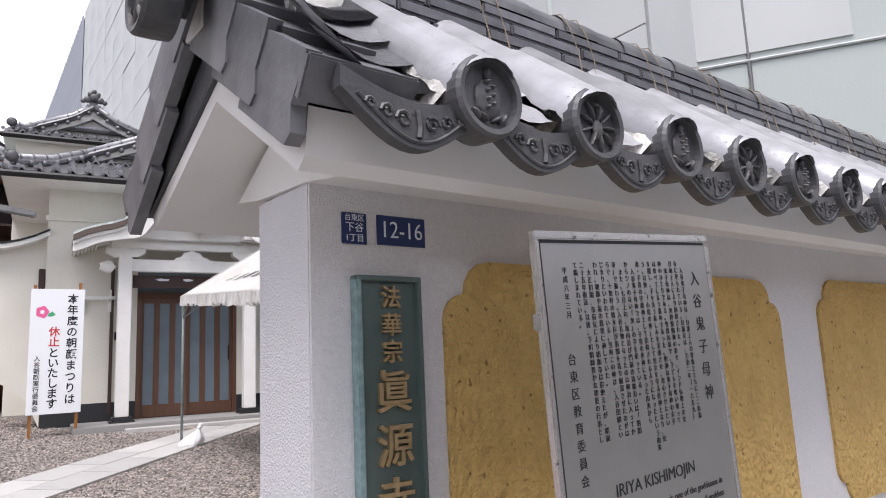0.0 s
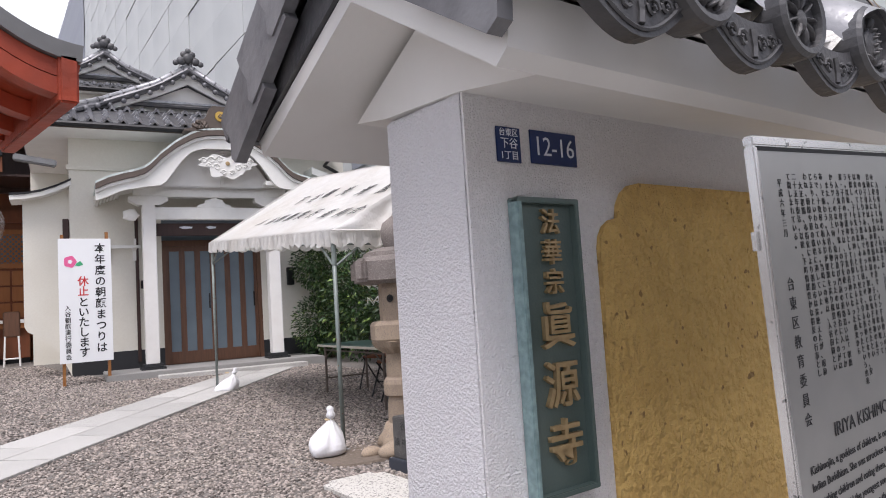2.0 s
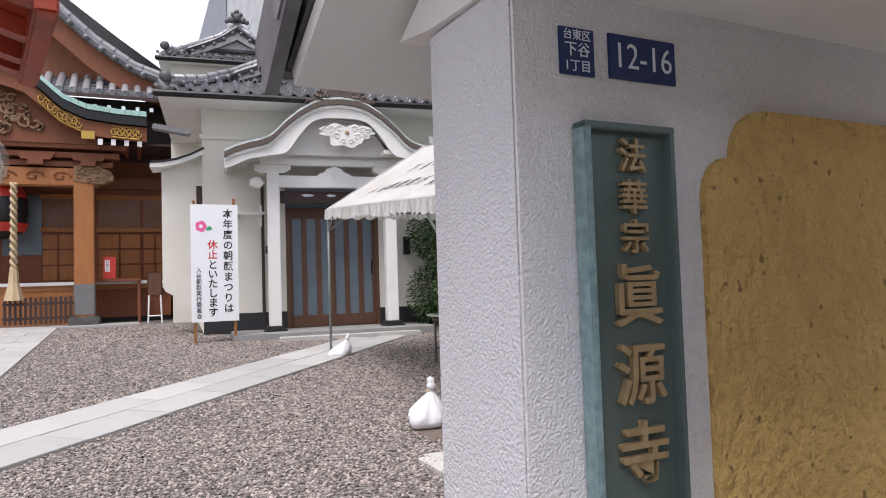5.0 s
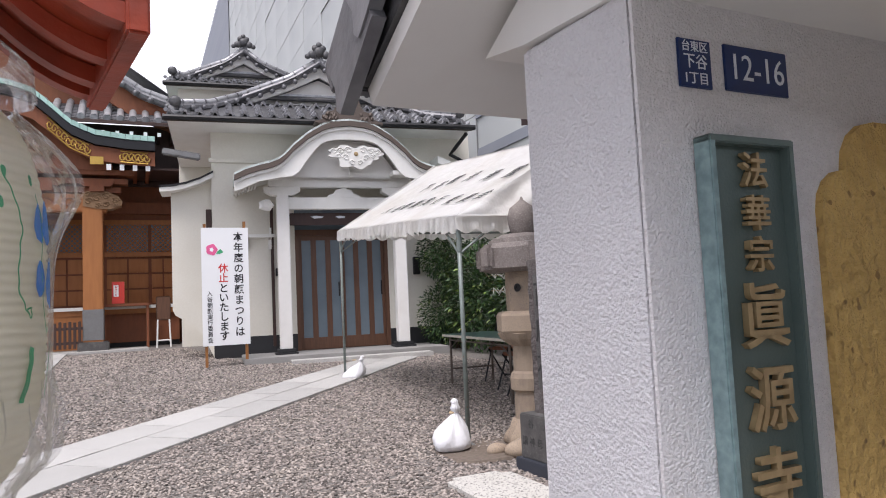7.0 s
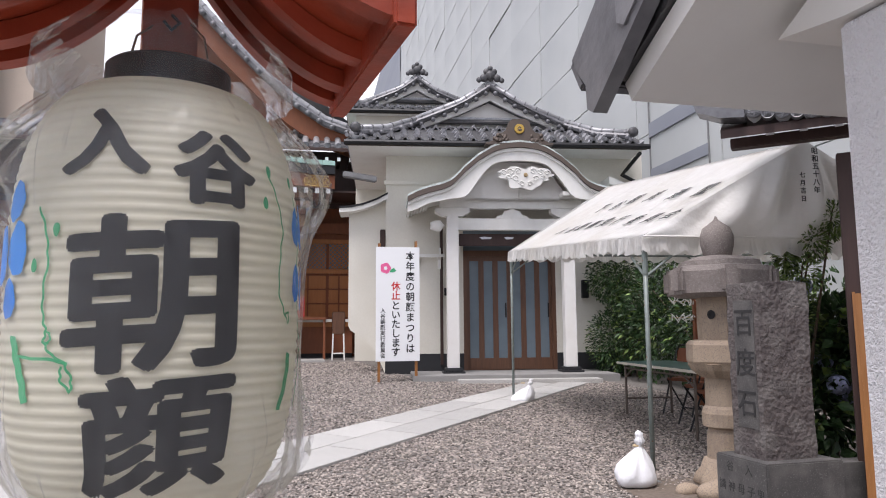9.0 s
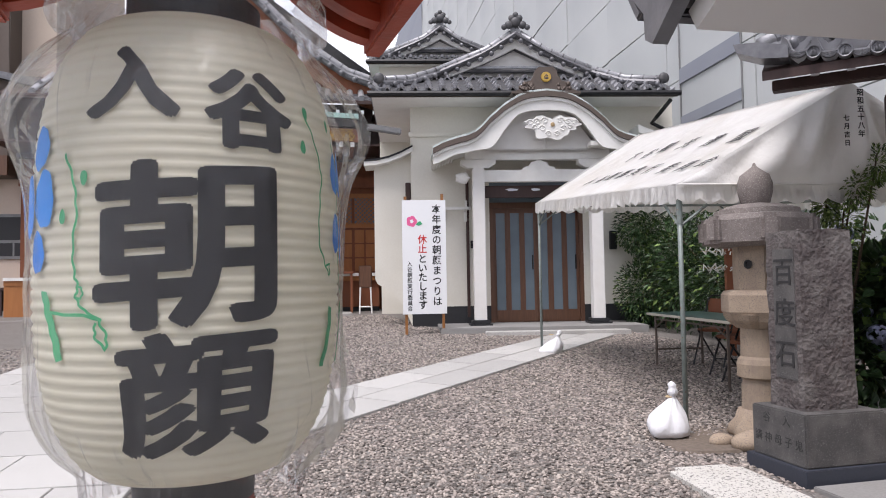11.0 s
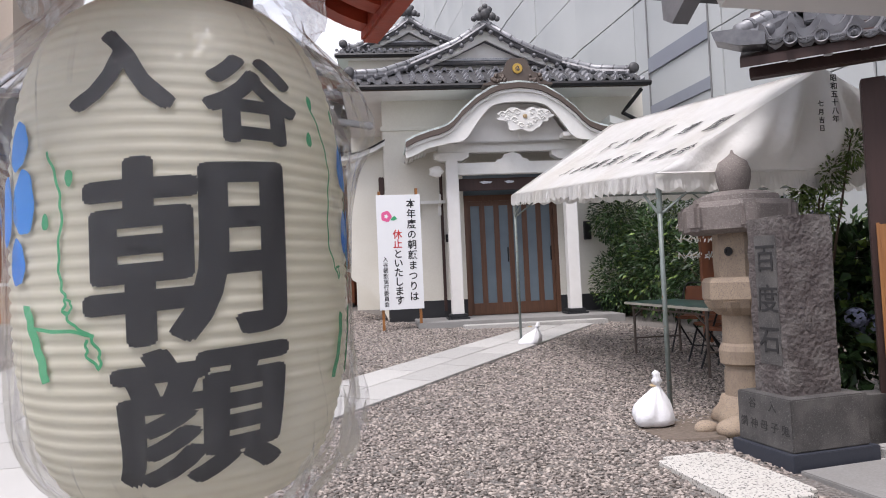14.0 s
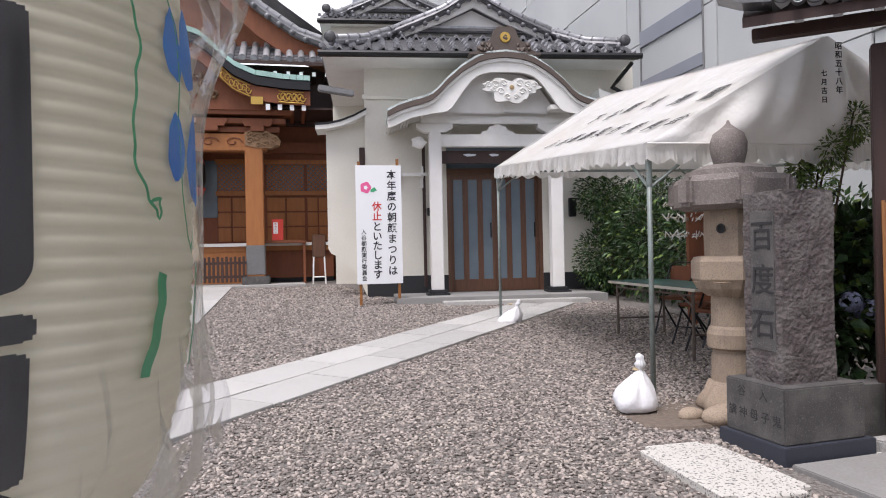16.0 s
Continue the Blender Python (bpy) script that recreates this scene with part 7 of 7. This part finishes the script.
def foliage(name, parent, centres, l, w, mat, seed, droop=0.3):
    """Many leaves joined into one mesh, at (place, outward direction) pairs."""
    rg = random.Random(seed)
    unit = leaf_mesh(l, w)
    uv = [v.co.copy() for v in unit.verts]
    uf = [[v.index for v in f.verts] for f in unit.faces]
    unit.verts.index_update()
    uf = [[v.index for v in f.verts] for f in unit.faces]
    unit.free()
    verts, faces = [], []
    for p, d in centres:
        k = rg.uniform(0.6, 1.25)
        m = Matrix.Translation(p) @ Vector((d[0], d[1], d[2] - droop)).to_track_quat("Y", "Z").to_matrix().to_4x4() @ Euler((rg.uniform(-0.6, 0.6), rg.uniform(-0.9, 0.9), rg.uniform(-0.7, 0.7))).to_matrix().to_4x4()
        n = len(verts)
        verts += [tuple(m @ (c * k)) for c in uv]
        faces += [[i + n for i in f] for f in uf]
    me = bpy.data.meshes.new(name)
    me.from_pydata(verts, [], faces)
    me.materials.append(mat)
    ob = new(name, me)
    ob.parent = parent
    return tagged(ob, kind="stuff")


def shrub(name, label, at, lobes, count, l, w, mats, seed, stems=6):
    base = empty(name, at, label, "shrub")
    rg = random.Random(seed)
    lists = [[] for _ in mats]
    for k in range(count):
        c, rad = rg.choice(lobes)
        d = Vector((rg.gauss(0, 1), rg.gauss(0, 1), rg.gauss(0, 1))).normalized()
        p = Vector(c) + Vector((d.x * rad[0], d.y * rad[1], d.z * rad[2])) * (rg.random() ** 0.4)
        if p.z < 0.03:
            continue
        lists[0 if rg.random() < 0.84 or len(mats) == 1 else 1].append((p, d))
    for i, (ls, mt) in enumerate(zip(lists, mats)):
        foliage("crown", base, ls, l, w, mt, seed + i)
    for k in range(stems):
        c, rad = lobes[k % len(lobes)]
        x, y = rg.uniform(-0.2, 0.2), rg.uniform(-0.1, 0.1)
        part("stem", tube([(x, y, 0), (x * 0.6 + c[0] * 0.4, y + c[1] * 0.3, c[2] * 0.5), (c[0], c[1], c[2] + rad[2] * 0.6)], 0.02, 6, taper=0.006), BARK, base)
    return base


vine_at = HOUSE @ pose(2.5, 0.05, 0.26)
shrub("climbing_vine", "dense dark green climber covering the house corner with yellow leaves", vine_at, [((-0.3, 0.1, 0.7), (0.6, 0.4, 0.7)), ((0.2, 0, 1.5), (0.75, 0.45, 0.7)), ((-0.25, 0.2, 2.0), (0.6, 0.4, 0.6)), ((0.7, -0.1, 0.9), (0.7, 0.4, 0.9)), ((0.9, 0, 1.9), (0.7, 0.4, 0.7)), ((1.4, -0.2, 1.3), (0.6, 0.4, 1.0))], 17000, 0.08, 0.034, (LEAF, LEAF_LIGHT), 21, 8)
shrub("hydrangea_bush", "large-leaved hydrangea bush with faded blue flower heads", pose(4.15, 3.9, ground_z(3.9)), [((0.0, 0.0, 0.5), (0.4, 0.4, 0.5)), ((0.2, 0.05, 0.95), (0.42, 0.4, 0.42)), ((0.42, -0.2, 0.8), (0.35, 0.35, 0.55)), ((0.3, 0.0, 1.2), (0.3, 0.3, 0.22))], 2300, 0.13, 0.085, (LEAF, LEAF_LIGHT), 33, 6)
shrub("nandina_shrub", "tall nandina shrub with fine yellow-green leaves", pose(3.84, 3.94, ground_z(3.94)), [((0.12, -0.05, 1.25), (0.16, 0.16, 0.4)), ((0.15, -0.1, 1.6), (0.15, 0.15, 0.2)), ((0.34, -0.26, 2.06), (0.12, 0.12, 0.16)), ((0.22, -0.16, 1.88), (0.11, 0.11, 0.16)), ((0.08, 0.0, 1.75), (0.09, 0.09, 0.14))], 2600, 0.052, 0.015, (LEAF_LIGHT, LEAF), 44, 5)
heads = random.Random(8)
bush = bpy.data.objects["hydrangea_bush"]
for k in range(7):
    c = Vector((heads.uniform(-0.45, 0.1), heads.uniform(-0.5, 0.2), heads.uniform(0.4, 1.55)))
    bm = bmesh.new()
    for j in range(60):
        d = Vector((heads.gauss(0, 1), heads.gauss(0, 1), heads.gauss(0, 1))).normalized()
        mm = Matrix.Translation(c + d * 0.075) @ d.to_track_quat("Z", "Y").to_matrix().to_4x4() @ Matrix.Rotation(heads.uniform(0, 3), 4, "Z") @ Matrix.Diagonal((0.03, 0.03, 0.004, 1))
        bmesh.ops.create_cube(bm, size=1, matrix=mm)
    part("flower_head", bm, FLOWER, bush, "faded blue flower head")
screen = shrub("hedge", "dark evergreen hedge behind the tent", pose(7.4, 8.2, ground_z(8.2)), [((0, -1.8, 0.9), (0.5, 0.9, 0.9)), ((0, -0.6, 1.0), (0.5, 0.9, 1.0)), ((0, 0.8, 1.0), (0.5, 0.9, 1.0)), ((0, 2.0, 1.1), (0.5, 0.9, 1.1))], 6000, 0.12, 0.055, (LEAF, LEAF_LIGHT), 55, 6)

# ---- loose gravel ----
def pebbles(name, boxes, mat, seed, ico=True):
    """Many squashed, turned pebbles as one mesh. boxes: x0, x1, y0, y1, number, size."""
    rg = np.random.default_rng(seed)
    t = (1 + 5 ** 0.5) / 2
    if ico:
        v0 = np.array([(-1, t, 0), (1, t, 0), (-1, -t, 0), (1, -t, 0), (0, -1, t), (0, 1, t), (0, -1, -t), (0, 1, -t), (t, 0, -1), (t, 0, 1), (-t, 0, -1), (-t, 0, 1)]) / 1.9
        f0 = np.array([(0, 11, 5), (0, 5, 1), (0, 1, 7), (0, 7, 10), (0, 10, 11), (1, 5, 9), (5, 11, 4), (11, 10, 2), (10, 7, 6), (7, 1, 8), (3, 9, 4), (3, 4, 2), (3, 2, 6), (3, 6, 8), (3, 8, 9), (4, 9, 5), (2, 4, 11), (6, 2, 10), (8, 6, 7), (9, 8, 1)])
    else:
        v0 = np.array([(1, 0, 0), (0, 1, 0), (-1, 0, 0), (0, -1, 0), (0, 0, 1.0), (0, 0, -1.0)], float)
        f0 = np.array([(0, 1, 4), (1, 2, 4), (2, 3, 4), (3, 0, 4), (1, 0, 5), (2, 1, 5), (3, 2, 5), (0, 3, 5)])
    vs, fs, base = [], [], 0
    for x0, x1, y0, y1, n, size in boxes:
        c = np.stack([rg.uniform(x0, x1, n), rg.uniform(y0, y1, n)], 1)
        s = size * rg.uniform(0.55, 1.3, (n, 3)) * np.array([1.15, 0.85, 0.55])
        a = rg.uniform(0, 2 * np.pi, n)
        p = v0[None] * s[:, None] * (1 + rg.uniform(-0.12, 0.12, (n, len(v0), 1)))
        tl = rg.uniform(-0.5, 0.5, n)
        z = p[:, :, 2] + p[:, :, 0] * np.sin(tl)[:, None]
        x = p[:, :, 0] * np.cos(a)[:, None] - p[:, :, 1] * np.sin(a)[:, None]
        y = p[:, :, 0] * np.sin(a)[:, None] + p[:, :, 1] * np.cos(a)[:, None]
        gz = SLOPE * (c[:, 1] - 3.2) + rg.uniform(-0.003, 0.006, n)
        vs.append(np.stack([x + c[:, :1], y + c[:, 1:], z + gz[:, None]], 2).reshape(-1, 3))
        fs.append((f0[None] + (np.arange(n) * len(v0))[:, None, None] + base).reshape(-1, 3))
        base += n * len(v0)
    v, f = np.concatenate(vs), np.concatenate(fs)
    me = bpy.data.meshes.new(name)
    me.vertices.add(len(v))
    me.vertices.foreach_set("co", v.ravel())
    me.loops.add(f.size)
    me.loops.foreach_set("vertex_index", f.ravel())
    me.polygons.add(len(f))
    me.polygons.foreach_set("loop_start", np.arange(0, f.size, 3))
    me.polygons.foreach_set("loop_total", np.full(len(f), 3))
    me.update(calc_edges=True)
    me.materials.append(mat)
    return new(name, me)


tagged(pebbles("gravel", [(-1.0, 2.3, 1.0, 2.8, 12000, 0.0145), (-0.6, 4.6, 2.8, 5.2, 26000, 0.0145), (-0.4, 5.0, 5.2, 7.2, 15000, 0.016)], PEBBLE, 2), "loose grey gravel covering the yard", "gravel", kind="stuff")
tagged(pebbles("gravel", [(-0.6, 6.6, 7.2, 11.6, 24000, 0.021), (-4.5, -0.6, 5, 12, 9000, 0.022), (-0.4, 3.4, 11.6, 16.5, 9000, 0.026), (5.0, 7.0, 4.5, 7.2, 5000, 0.02)], PEBBLE, 3, False), "loose grey gravel covering the yard", "gravel", kind="stuff")
tagged(pebbles("white_pebbles", [(3.1, 3.9, 2.55, 2.95, 420, 0.034)], PEBBLE_WHITE, 5), "bed of white pebbles by the shelter", "gravel", kind="stuff")
